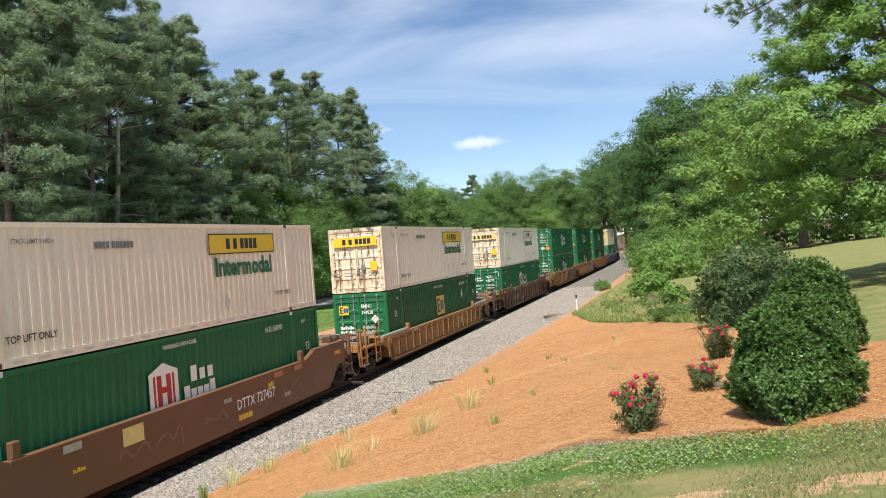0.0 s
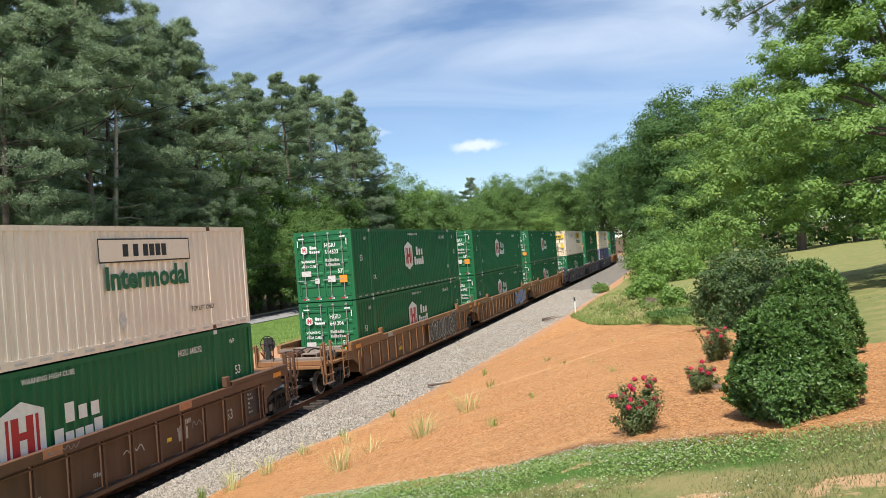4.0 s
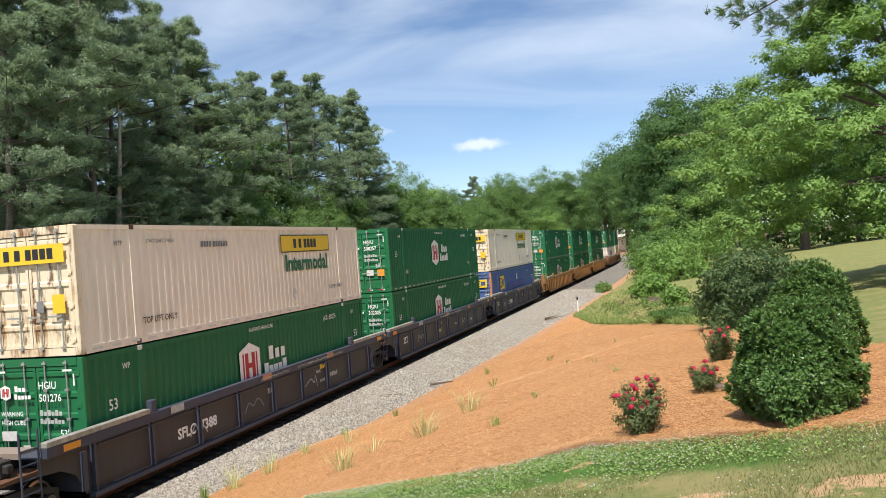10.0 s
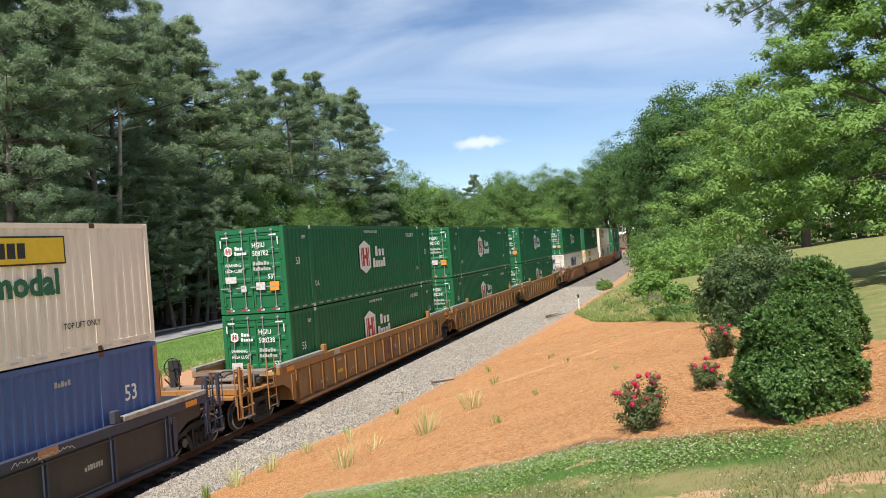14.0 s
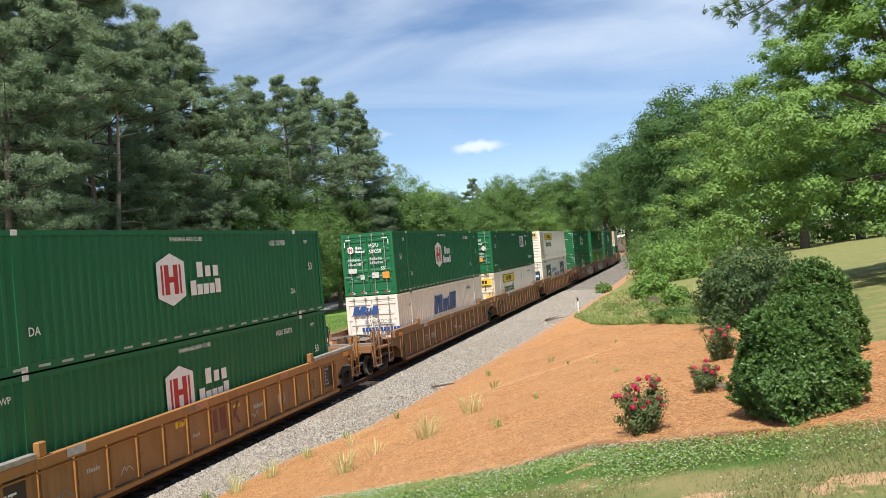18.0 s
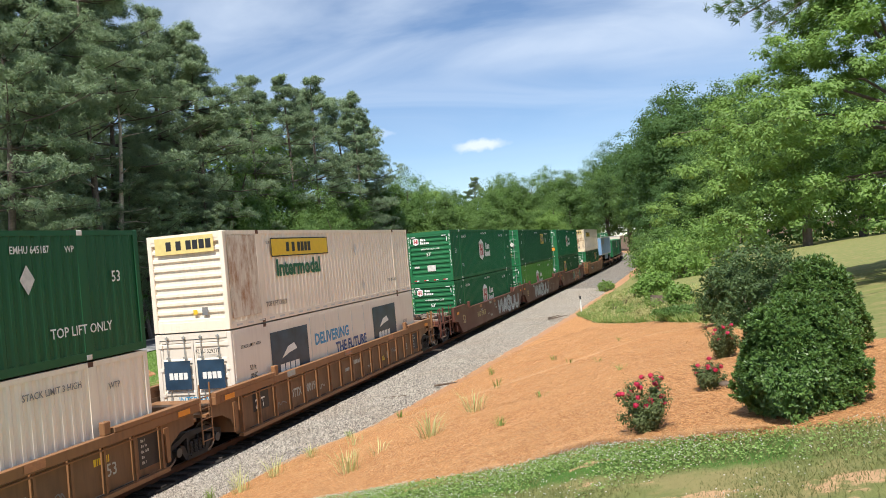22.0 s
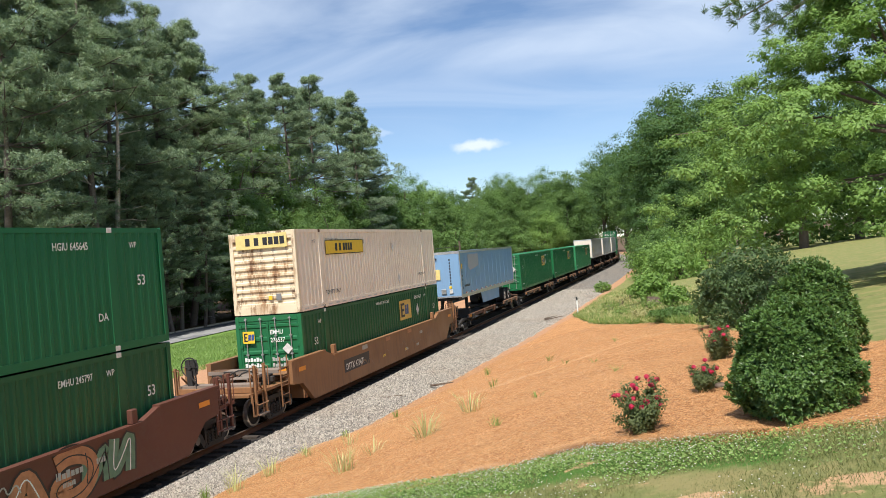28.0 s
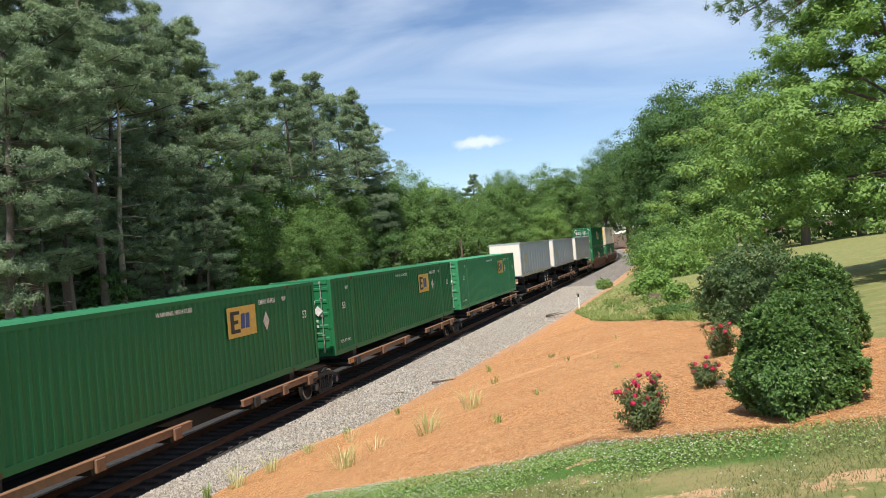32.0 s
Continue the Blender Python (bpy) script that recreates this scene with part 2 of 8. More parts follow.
M_SPRAYDARK = plain("black_spray_paint", (0.025, 0.024, 0.026), 0.5)
M_SPRAYGREY = plain("silver_spray_paint", (0.40, 0.42, 0.43), 0.5, var=0.25, scale=2)
M_SPRAYORANGE = plain("orange_spray_paint", (0.44, 0.19, 0.09), 0.6, var=0.2)
M_SPRAYBLUE = plain("pale_blue_spray_paint", (0.16, 0.22, 0.40), 0.6, var=0.2)
M_SPRAYGREEN = plain("green_spray_paint", (0.12, 0.22, 0.14), 0.6, var=0.2)
M_TIE = plain("creosoted_wood", (0.05, 0.038, 0.03), 0.85, var=0.35, scale=9)
M_BRANCH = plain("dark_pine_branch", (0.10, 0.082, 0.068), 0.9, var=0.35, scale=10)
# brown web: shade of the recess under the chord mixed into its grime colour
M_WEB = paint("shaded_grimy_brown_side_plate", (0.115, 0.064, 0.038), dirt=(0.05, 0.035, 0.026), amount=0.7, rust=0.10)
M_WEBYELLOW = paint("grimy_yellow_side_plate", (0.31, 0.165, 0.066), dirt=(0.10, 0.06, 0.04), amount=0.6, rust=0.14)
# black-brown web: shade below the overhang painted in, with paler dirt over it
M_WEBDARK = paint("overhang_shaded_side_plate", (0.050, 0.044, 0.042), dirt=(0.09, 0.065, 0.05), amount=0.6, rust=0.06)
M_MAROON = plain("faded_maroon_lettering", (0.17, 0.045, 0.035), 0.6, var=0.2)
# tan web: grime, plus chord-overhang shade put into the base colour
M_WEBTAN = paint("shaded_grimy_tan_side_plate", (0.19, 0.105, 0.055), dirt=(0.07, 0.045, 0.03), amount=0.7, rust=0.12)
M_BARK = plain("grey_brown_bark", (0.13, 0.095, 0.07), 0.9, var=0.4, scale=14)
M_PINEBARK = plain("pine_bark", (0.135, 0.105, 0.085), 0.9, var=0.4, scale=10)
M_DEADWOOD = plain("bleached_dead_wood", (0.34, 0.30, 0.26), 0.9, var=0.25)
M_GLASS = plain("dark_vehicle_glass", (0.015, 0.018, 0.02), 0.08)
M_PINE = leaf("pine_needles", (0.070, 0.126, 0.082), (0.32, 0.405, 0.232), 0.33, 0.55, spec=0.4, glow=(0.26, 0.40, 0.13))
M_OAK = leaf("broad_leaves", (0.070, 0.140, 0.040), (0.155, 0.265, 0.070), 0.36)
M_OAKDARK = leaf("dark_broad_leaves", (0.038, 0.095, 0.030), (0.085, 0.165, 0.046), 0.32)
M_PECAN = leaf("fresh_bright_leaves", (0.110, 0.205, 0.048), (0.25, 0.395, 0.100), 0.38)
M_HOLLY = leaf("glossy_shrub_leaves", (0.036, 0.092, 0.024), (0.130, 0.228, 0.055), 0.22, 0.42, spec=0.4)
M_DULLSHRUB = leaf("dull_shrub_leaves", (0.046, 0.088, 0.032), (0.105, 0.165, 0.060), 0.28)
M_ROSELEAF = leaf("rose_leaves", (0.05, 0.09, 0.03), (0.13, 0.19, 0.065), 0.3, bright=(0.20, 0.17, 0.08))
M_PETAL = leaf("crimson_petals", (0.50, 0.012, 0.05), (0.68, 0.03, 0.11), 0.25, bright=(0.75, 0.05, 0.14))
M_GRASS = leaf("grass_blades", (0.13, 0.23, 0.045), (0.26, 0.34, 0.095), 0.3)
M_TUFT = leaf("pale_ornamental_grass", (0.38, 0.42, 0.15), (0.68, 0.64, 0.34), 0.35)
M_LAWNGRASS = leaf("dull_lawn_grass", (0.12, 0.155, 0.05), (0.27, 0.26, 0.11), 0.3, bright=(0.30, 0.25, 0.12))
M_DRYGRASS = leaf("straw_coloured_grass", (0.34, 0.34, 0.12), (0.62, 0.53, 0.27), 0.35)
M_CLOVER = leaf("clover_leaves", (0.14, 0.24, 0.055), (0.27, 0.385, 0.115), 0.3)
M_CLOVERFLOWER = leaf("clover_heads", (0.62, 0.58, 0.50), (0.78, 0.76, 0.70), 0.25, bright=(0.8, 0.78, 0.72))
M_NEEDLE = leaf("fallen_pine_needles", (0.24, 0.095, 0.034), (0.88, 0.535, 0.25), 0.12, bright=(0.80, 0.44, 0.195))
M_VERGE = leaf("fresh_verge_grass", (0.17, 0.285, 0.07), (0.31, 0.42, 0.13), 0.3)
M_SNAG = plain("pale_weathered_pine_bark", (0.42, 0.35, 0.29), 0.9, var=0.35, scale=7)
M_DECK = paint("dusty_trodden_steel", (0.24, 0.19, 0.155), dirt=(0.10, 0.075, 0.06), amount=0.6, rust=0.12, rough=0.8, streak=False)
M_SILVER = paint("dull_silver_trailer_paint", (0.44, 0.46, 0.48), amount=0.2)
M_FADED = plain("faded_sun_bleached_paint", (0.25, 0.15, 0.09), 0.7, var=0.35, scale=3)
M_DECKRUST = paint("rusty_deck_beam_paint", (0.235, 0.125, 0.072), dirt=(0.09, 0.06, 0.045), amount=0.6, rust=0.2, streak=False)
M_LIGHTGREEN = paint("light_green_paint", (0.040, 0.235, 0.100), amount=0.1, rough=0.4)
M_DARKROAD = plain("dark_asphalt", (0.075, 0.075, 0.08), 0.9, var=0.25, scale=3)


def stone_material():
    m, nt, b = nodes_of("ballast_stone", 0.85)
    geo = nt.nodes.new("ShaderNodeNewGeometry")
    c = blend(nt, geo.outputs["Random Per Island"], (0.15, 0.137, 0.118), (0.52, 0.47, 0.40))
    big = noise_node(nt, 0.35, 5)
    c = blend(nt, ramp(nt, big, 0.45, 0.75, 0.0, 0.35), c, (0.30, 0.22, 0.15))
    nt.links.new(c, b.inputs["Base Color"])
    return m


M_STONE = stone_material()


def attr(nt, name):
    a = nt.nodes.new("ShaderNodeAttribute")
    a.attribute_name = name
    return a.outputs["Fac"]


def ground_material():
    """One sheet of land: lawn, pine-straw bed, clay and woodland floor by their true borders, which noise frays."""
    m, nt, b = nodes_of("land", 0.95, spec=0.15)
    fray = noise_node(nt, 1.6, 7, 0.65)
    fray2 = noise_node(nt, 7.0, 6, 0.6)
    fine = noise_node(nt, 46.0, 4, 0.75)
    mid = noise_node(nt, 0.55, 5)
    wig = math_node(nt, "ADD", math_node(nt, "MULTIPLY", math_node(nt, "SUBTRACT", fray), 0.8), math_node(nt, "MULTIPLY", math_node(nt, "SUBTRACT", fray2), 0.45))

    def zone(name, soft=0.1):
        return ramp(nt, math_node(nt, "ADD", attr(nt, name), wig), -soft, soft)

    lawn = blend(nt, fray2, (0.13, 0.165, 0.05), (0.27, 0.27, 0.10))
    lawn = blend(nt, ramp(nt, fray, 0.48, 0.60, 0, 0.6), lawn, (0.34, 0.27, 0.125))
    bare = blend(nt, fine, (0.42, 0.25, 0.13), (0.68, 0.45, 0.26))
    clover = blend(nt, fray2, (0.055, 0.135, 0.025), (0.11, 0.21, 0.04))
    straw = blend(nt, ramp(nt, fine, 0.38, 0.62), (0.18, 0.070, 0.024), (0.80, 0.405, 0.170))
    speck = noise_node(nt, 17.0, 5, 0.7)
    straw = blend(nt, ramp(nt, speck, 0.53, 0.62, 0.0, 0.8), straw, (0.15, 0.066, 0.03))
    straw = blend(nt, ramp(nt, speck, 0.45, 0.33, 0.0, 0.5), straw, (0.80, 0.53, 0.30))
    straw = blend(nt, ramp(nt, mid, 0.35, 0.7, 0.0, 0.45), straw, (0.58, 0.315, 0.14))
    straw = blend(nt, ramp(nt, fray2, 0.52, 0.72, 0.0, 0.6), straw, (0.27, 0.125, 0.055))
    clay = blend(nt, fray2, (0.34, 0.17, 0.09), (0.58, 0.34, 0.20))
    clay = blend(nt, ramp(nt, fray, 0.58, 0.66, 0.0, 0.6), clay, (0.13, 0.15, 0.05))
    litter = blend(nt, fray2, (0.085, 0.058, 0.038), (0.17, 0.11, 0.07))
    weeds = blend(nt, fray, (0.10, 0.14, 0.035), (0.28, 0.23, 0.10))
    c = lawn
    c = blend(nt, zone("verge_zone", 0.4), c, blend(nt, fray2, (0.10, 0.20, 0.035), (0.20, 0.32, 0.07)))
    c = blend(nt, zone("clover_zone"), c, clover)
    c = blend(nt, zone("bare_zone", 0.035), c, bare)
    c = blend(nt, zone("weed_zone"), c, weeds)
    c = blend(nt, zone("bed_zone", 0.05), c, straw)
    c = blend(nt, zone("clay_zone"), c, clay)
    c = blend(nt, zone("wood_zone", 0.4), c, litter)
    nt.links.new(c, b.inputs["Base Color"])
    h = math_node(nt, "ADD", math_node(nt, "MULTIPLY", fine, 0.5), fray2)
    bump(nt, b, h, 0.8, 0.06)
    return m


def gravel_material():
    m, nt, b = nodes_of("gravel_bed", 0.9, spec=0.2)
    tc = nt.nodes.new("ShaderNodeTexCoord")
    v = nt.nodes.new("ShaderNodeTexVoronoi")
    v.inputs["Scale"].default_value = 17
    nt.links.new(tc.outputs["Object"], v.inputs["Vector"])
    sep = nt.nodes.new("ShaderNodeSeparateColor")
    nt.links.new(v.outputs["Color"], sep.inputs[0])
    c = blend(nt, sep.outputs[0], (0.12, 0.11, 0.10), (0.46, 0.43, 0.39))
    c = blend(nt, ramp(nt, v.outputs["Distance"], 0.35, 0.75, 0.0, 0.8), c, (0.07, 0.065, 0.06))
    big = noise_node(nt, 0.3, 5)
    c = blend(nt, ramp(nt, big, 0.4, 0.7, 0.0, 0.35), c, (0.30, 0.22, 0.15))
    nt.links.new(c, b.inputs["Base Color"])
    bump(nt, b, math_node(nt, "SUBTRACT", 1.0, v.outputs["Distance"]), 0.8, 0.05)
    return m


def asphalt_material():
    m, nt, b = nodes_of("old_asphalt", 0.9, spec=0.2)
    n = noise_node(nt, 0.5, 6)
    f = noise_node(nt, 30, 4)
    c = blend(nt, f, (0.20, 0.20, 0.20), (0.30, 0.295, 0.285))
    c = blend(nt, ramp(nt, n, 0.4, 0.7, 0, 0.5), c, (0.36, 0.345, 0.325))
    nt.links.new(c, b.inputs["Base Color"])
    return m


M_LAND, M_GRAVEL, M_ROAD = ground_material(), gravel_material(), asphalt_material()
M_HYDRANT = plain("silver_paint", (0.62, 0.62, 0.60), 0.4)
M_POST = plain("weathered_wood_post", (0.42, 0.36, 0.28), 0.9)


# ---- building helpers ----
def mesh_of(name, verts, faces, mat, smooth=False):
    me = bpy.data.meshes.new(name)
    me.from_pydata(verts, [], faces)
    if mat:
        me.materials.append(mat)
    if smooth:
        me.shade_smooth()
    return me


def box(bm, x0, x1, y0, y1, z0, z1):
    vs = [bm.verts.new(p) for p in ((x0, y0, z0), (x1, y0, z0), (x1, y1, z0), (x0, y1, z0), (x0, y0, z1), (x1, y0, z1), (x1, y1, z1), (x0, y1, z1))]
    for f in ((0, 3, 2, 1), (4, 5, 6, 7), (0, 1, 5, 4), (1, 2, 6, 5), (2, 3, 7, 6), (3, 0, 4, 7)):
        bm.faces.new([vs[i] for i in f])
    return vs


def bevel_all(bm, w=0.012, seg=1):
    bmesh.ops.bevel(bm, geom=bm.edges[:], offset=w, segments=seg, affect="EDGES")


def rod(bm, a, b, r=0.02, n=6, r2=None):
    a, b = Vector(a), Vector(b)
    r2 = r if r2 is None else r2
    q = (b - a).to_track_quat("Z", "Y")
    ra = [bm.verts.new(a + q @ Vector((r * math.cos(i * math.tau / n), r * math.sin(i * math.tau / n), 0))) for i in range(n)]
    rb = [bm.verts.new(b + q @ Vector((r2 * math.cos(i * math.tau / n), r2 * math.sin(i * math.tau / n), 0))) for i in range(n)]
    for i in range(n):
        bm.faces.new((ra[i], ra[(i + 1) % n], rb[(i + 1) % n], rb[i]))
    bm.faces.new(ra[::-1])
    bm.faces.new(rb)


def rods(points, r=0.02, n=6):
    bm = bmesh.new()
    for a, b in zip(points, points[1:]):
        rod(bm, a, b, r, n)
    return bm


def stem(bm, pts, r0, r1, n=8):
    """A tapered, bent stem through the points."""
    rings = []
    for i, p in enumerate(pts):
        a, b = Vector(pts[max(i - 1, 0)]), Vector(pts[min(i + 1, len(pts) - 1)])
        q = (b - a).to_track_quat("Z", "Y")
        r = r0 + (r1 - r0) * i / (len(pts) - 1)
        rings.append([bm.verts.new(Vector(p) + q @ Vector((r * math.cos(k * math.tau / n), r * math.sin(k * math.tau / n), 0))) for k in range(n)])
    for a, b in zip(rings, rings[1:]):
        for k in range(n):
            bm.faces.new((a[k], a[(k + 1) % n], b[(k + 1) % n], b[k]))


def slab(bm, outline, y0, y1):
    """A plate whose outline lies in x and z, from y0 to y1."""
    a = [bm.verts.new((x, y0, z)) for x, z in outline]
    b = [bm.verts.new((x, y1, z)) for x, z in outline]
    n = len(outline)
    bm.faces.new(a)
    bm.faces.new(b[::-1])
    for i in range(n):
        bm.faces.new((a[i], b[i], b[(i + 1) % n], a[(i + 1) % n]))


def finish(name, bm, mat, smooth=False):
    bmesh.ops.recalc_face_normals(bm, faces=bm.faces[:])
    me = bpy.data.meshes.new(name)
    bm.to_mesh(me)
    bm.free()
    me.materials.append(mat)
    if smooth:
        me.shade_smooth()
    return me


def part(name, bm, material, parent, label="", at=None, smooth=False):
    """Links a bmesh or a mesh as one mesh object under a thing or a part."""
    me = bm if isinstance(bm, bpy.types.Mesh) else finish(name, bm, material, smooth)
    ob = new(name, me)
    ob.parent = parent
    if at is not None:
        ob.matrix_basis = at
    if label:
        ob["label"] = label
    return ob


def thing(name, label, category, group="", at=None, kind=""):
    ob = new(name)
    ob.empty_display_size = 0.2
    if at is not None:
        ob.matrix_basis = at
    return tagged(ob, label, category, group, kind)


KEEP = {}


def kept(key, make):
    """A mesh that is built once and shared by all alike parts."""
    if key not in KEEP:
        KEEP[key] = make()
    return KEEP[key]


def boxes(name, mat, *dims, bevel=0.0):
    def make():
        bm = bmesh.new()
        for d in dims:
            box(bm, *d)
        if bevel:
            bevel_all(bm, bevel)
        return finish(name, bm, mat)
    return kept((name, mat.name, dims, bevel), make)


def lettering(text, size, mat, narrow=1.0, bold=0.012):
    """Words as a flat mesh in x and y, from their left end on the base line."""
    def make():
        cu = bpy.data.curves.new("words", "FONT")
        cu.body, cu.size, cu.resolution_u, cu.fill_mode = text, size, 2, "FRONT"
        cu.offset = size * bold
        ob = bpy.data.objects.new("words", cu)
        scene.collection.objects.link(ob)
        me = bpy.data.meshes.new_from_object(ob)
        bpy.data.objects.remove(ob)
        me.transform(Matrix.Diagonal((narrow, 1, 1, 1)))
        me.materials.clear()
        me.materials.append(mat)
        return me
    return kept(("words", text, size, mat.name, narrow, bold), make)


def fitted(text, size, mat, width):
    """Words drawn out to a given width."""
    def make():
        me = lettering(text, size, mat, 1.0, 0.035).copy()
        w = max(v.co.x for v in me.vertices)
        me.transform(Matrix.Diagonal((width / w, 1, 1, 1)))
        return me
    return kept(("fitted", text, size, mat.name, width), make)


def bars(pattern, size, mat, lean=0.0, gap=0.16):
    """Unreadable or brand lettering as plain upright blocks of its size."""
    def make():
        v, f, x = [], [], 0.0
        for ch in pattern:
            if ch == " ":
                x += size * 0.45
                continue
            w, h = {"i": (0.22, 0.8), "t": (0.5, 1.0), "l": (0.22, 1.0), "o": (0.62, 0.72), "m": (0.9, 0.72)}.get(ch, (0.66, 1.0))
            k = len(v)
            w, h = w * size, h * size
            v += [(x, 0, 0), (x + w, 0, 0), (x + w + lean * h, h, 0), (x + lean * h, h, 0)]
            f.append((k, k + 1, k + 2, k + 3))
            x += w + gap * size
        return mesh_of("bars", v, f, mat)
    return kept(("bars", pattern, size, mat.name, lean, gap), make)


def shape(name, pts, mat):
    return kept((name, mat.name, tuple(pts)), lambda: mesh_of(name, [(x, y, 0) for x, y in pts], [tuple(range(len(pts)))], mat))


def quad(w, h):
    return ((0, 0), (w, 0), (w, h), (0, h))


def on_side(x, z, y=-1.312):
    """Pose of flat lettering on the flank: its x along the car, its y upwards."""
    return Matrix(((1, 0, 0, x), (0, 0, -1, y), (0, 1, 0, z), (0, 0, 0, 1)))


def on_end(y, z, x=-8.10):
    """Pose of flat lettering on the leading end; y is where it begins."""
    return Matrix(((0, 0, -1, x), (-1, 0, 0, y), (0, 1, 0, z), (0, 0, 0, 1)))


# ---- lie of the land ----
A0 = 14.79
CURVE_S, CURVE_R = 150.0, 560.0


def track(s):
    """Centre line of the track and its heading, clockwise from y."""
    if s <= CURVE_S:
        return -A0 + math.sin(TH) * s, math.cos(TH) * s, TH
    x0, y0 = -A0 + math.sin(TH) * CURVE_S, math.cos(TH) * CURVE_S
    a = TH - (s - CURVE_S) / CURVE_R
    return x0 + CURVE_R * (math.cos(a) - math.cos(TH)), y0 - CURVE_R * (math.sin(a) - math.sin(TH)), a


def place(u, s):
    """World x and y of a point u metres to the house side of the track and s metres along it."""
    return -A0 + math.sin(TH) * s + math.cos(TH) * u, math.cos(TH) * s - math.sin(TH) * u


def lerp_table(x, table):
    xs, ys = zip(*table)
    return float(np.interp(x, xs, ys))


TOE = ((-50, 2.4), (15, 2.7), (21.4, 2.96), (25, 3.1), (27.5, 3.9), (32, 4.3), (41, 4.84), (61, 5.77), (97, 6.4), (400, 6.4))


def toe(s):
    return lerp_table(s, TOE)


def land(u, s):
    """Height of the ground."""
    t = toe(s)
    if u > t:
        ue = u if u < 13 else 13 + (min(u, 60) - 13) * 0.5
        k = max(0.316 - 0.0015 * (s - 4.2), 0.11) if s > 4.2 else 0.316
        z = -0.4 + k * (ue - t)
        return min(z, 8.0)
    if u > -4.2:
        return -0.42
    if u > -12:
        q = (-4.2 - u) / 7.8
        return -0.42 - 0.55 * math.sin(q * math.pi) * (1 - q) - 0.3 * q
    return -0.72 - 0.02 * min(max(-12 - u, 0), 14) + 0.03 * max(-42 - u, 0) * (1 if u > -200 else 0)


NEAR_EDGE = ((2, 20.0), (5, 18.0), (8.97, 15.3), (12.0, 13.35), (13.95, 12.7), (15.8, 12.3), (18, 11.9), (24, 11.0))
FAR_EDGE = ((4.5, 66), (6.5, 60), (9.5, 45.2), (12, 36), (14.4, 28.4), (15.2, 22.0), (16.4, 17.5), (18, 16.5), (24, 15))


def road_mid(s):
    return lerp_table(s, ((-200, -18), (20, -26), (50, -30.5), (70, -31.5), (90, -30.5), (130, -30.5), (200, -40), (320, -80)))


def build_ground():
    us = np.concatenate([-np.geomspace(1800, 45, 14), np.arange(-42, 2, 1.0), np.arange(2, 19, 0.22), np.arange(19, 40, 1.5), np.geomspace(42, 1800, 14)])
    ss = np.concatenate([-np.geomspace(900, 20, 10), np.arange(-18, 8, 1.6), np.arange(8, 30, 0.22), np.arange(30, 70, 0.7), np.arange(71, 170, 4), np.geomspace(174, 2600, 16)])
    verts, vals = [], {k: [] for k in ("bed_zone", "clover_zone", "bare_zone", "weed_zone", "clay_zone", "wood_zone", "verge_zone")}
    for s in ss:
        ne_far = None
        t = toe(s)
        for u in us:
            z = land(u, s)
            d = math.hypot(u - 10, s - 20)
            z += 0.05 * noise.noise((u * 0.5, s * 0.5, 0)) * (1 if u > t else 0.2) + (0.02 * noise.noise((u * 2.1, s * 2.1, 3)) if d < 30 else 0)
            if u < -45 or u > 45 or s > 170:
                z += 1.2 * noise.noise((u * 0.01, s * 0.01, 5))
            x, y = place(u, s)
            verts.append((x, y, z))
            near, far = lerp_table(u, NEAR_EDGE), lerp_table(u, FAR_EDGE)
            bed = min((s - near) * 0.75, (far - s) * 0.5, u - t + 0.4)
            vals["bed_zone"].append(max(-3, min(3, bed)))
            vals["clover_zone"].append(max(-3, min(3, min(near - s + 0.1, s - near + 1.0, 15.0 - u)) if u > t else -3))
            vals["bare_zone"].append(max(-3, min(3, (near - 2.9 - s) * 0.15 + 0.5 * noise.noise((u * 0.8, s * 1.9, 9)) if 9 < u < 30 else -3)))
            vals["weed_zone"].append(max(-3, min(3, min(s - far, far + 22 - s, 13.0 - u) if u > t else -3)))
            vals["clay_zone"].append(max(-3, min(3, max(min((u + 14.6) * 0.6, -1.5 - u), min(u - 2.0, t + 0.8 - u, s - 24)))))
            vals["verge_zone"].append(max(-3, min(3, min(-11.5 - u, u + 29.0))))
            vals["wood_zone"].append(max(-3, min(3, max(-36.5 - u + 0.0 * s, s - (108 if u < 0 else 175) - abs(u) * 0.1 if u < -9 or u > 9 else -3))))
    n = len(us)
    faces = [(i * n + j, i * n + j + 1, (i + 1) * n + j + 1, (i + 1) * n + j) for i in range(len(ss) - 1) for j in range(n - 1)]
    me = mesh_of("ground", verts, [f[::-1] for f in faces], M_LAND, True)
    for key, v in vals.items():
        a = me.attributes.new(key, "FLOAT", "POINT")
        a.data.foreach_set("value", np.array(v, np.float32))
    ob = tagged(new("ground", me), "sloping lawn, pine-straw bed, clay bank and woodland floor", "ground", kind="structure")
    return ob


build_ground()


def strip(name, offsets, s_list, mat):
    """A band along the track from (u, z) offsets at each station."""
    v, f = [], []
    for s in s_list:
        x, y, a = track(s)
        for u, z in offsets(s):
            v.append((x + math.cos(a) * u, y - math.sin(a) * u, z))
    n = len(offsets(0))
    for i in range(len(s_list) - 1):
        for j in range(n - 1):
            f.append((i * n + j, (i + 1) * n + j, (i + 1) * n + j + 1, i * n + j + 1))
    return new(name, mesh_of(name, v, [g[::-1] for g in f], mat, True))


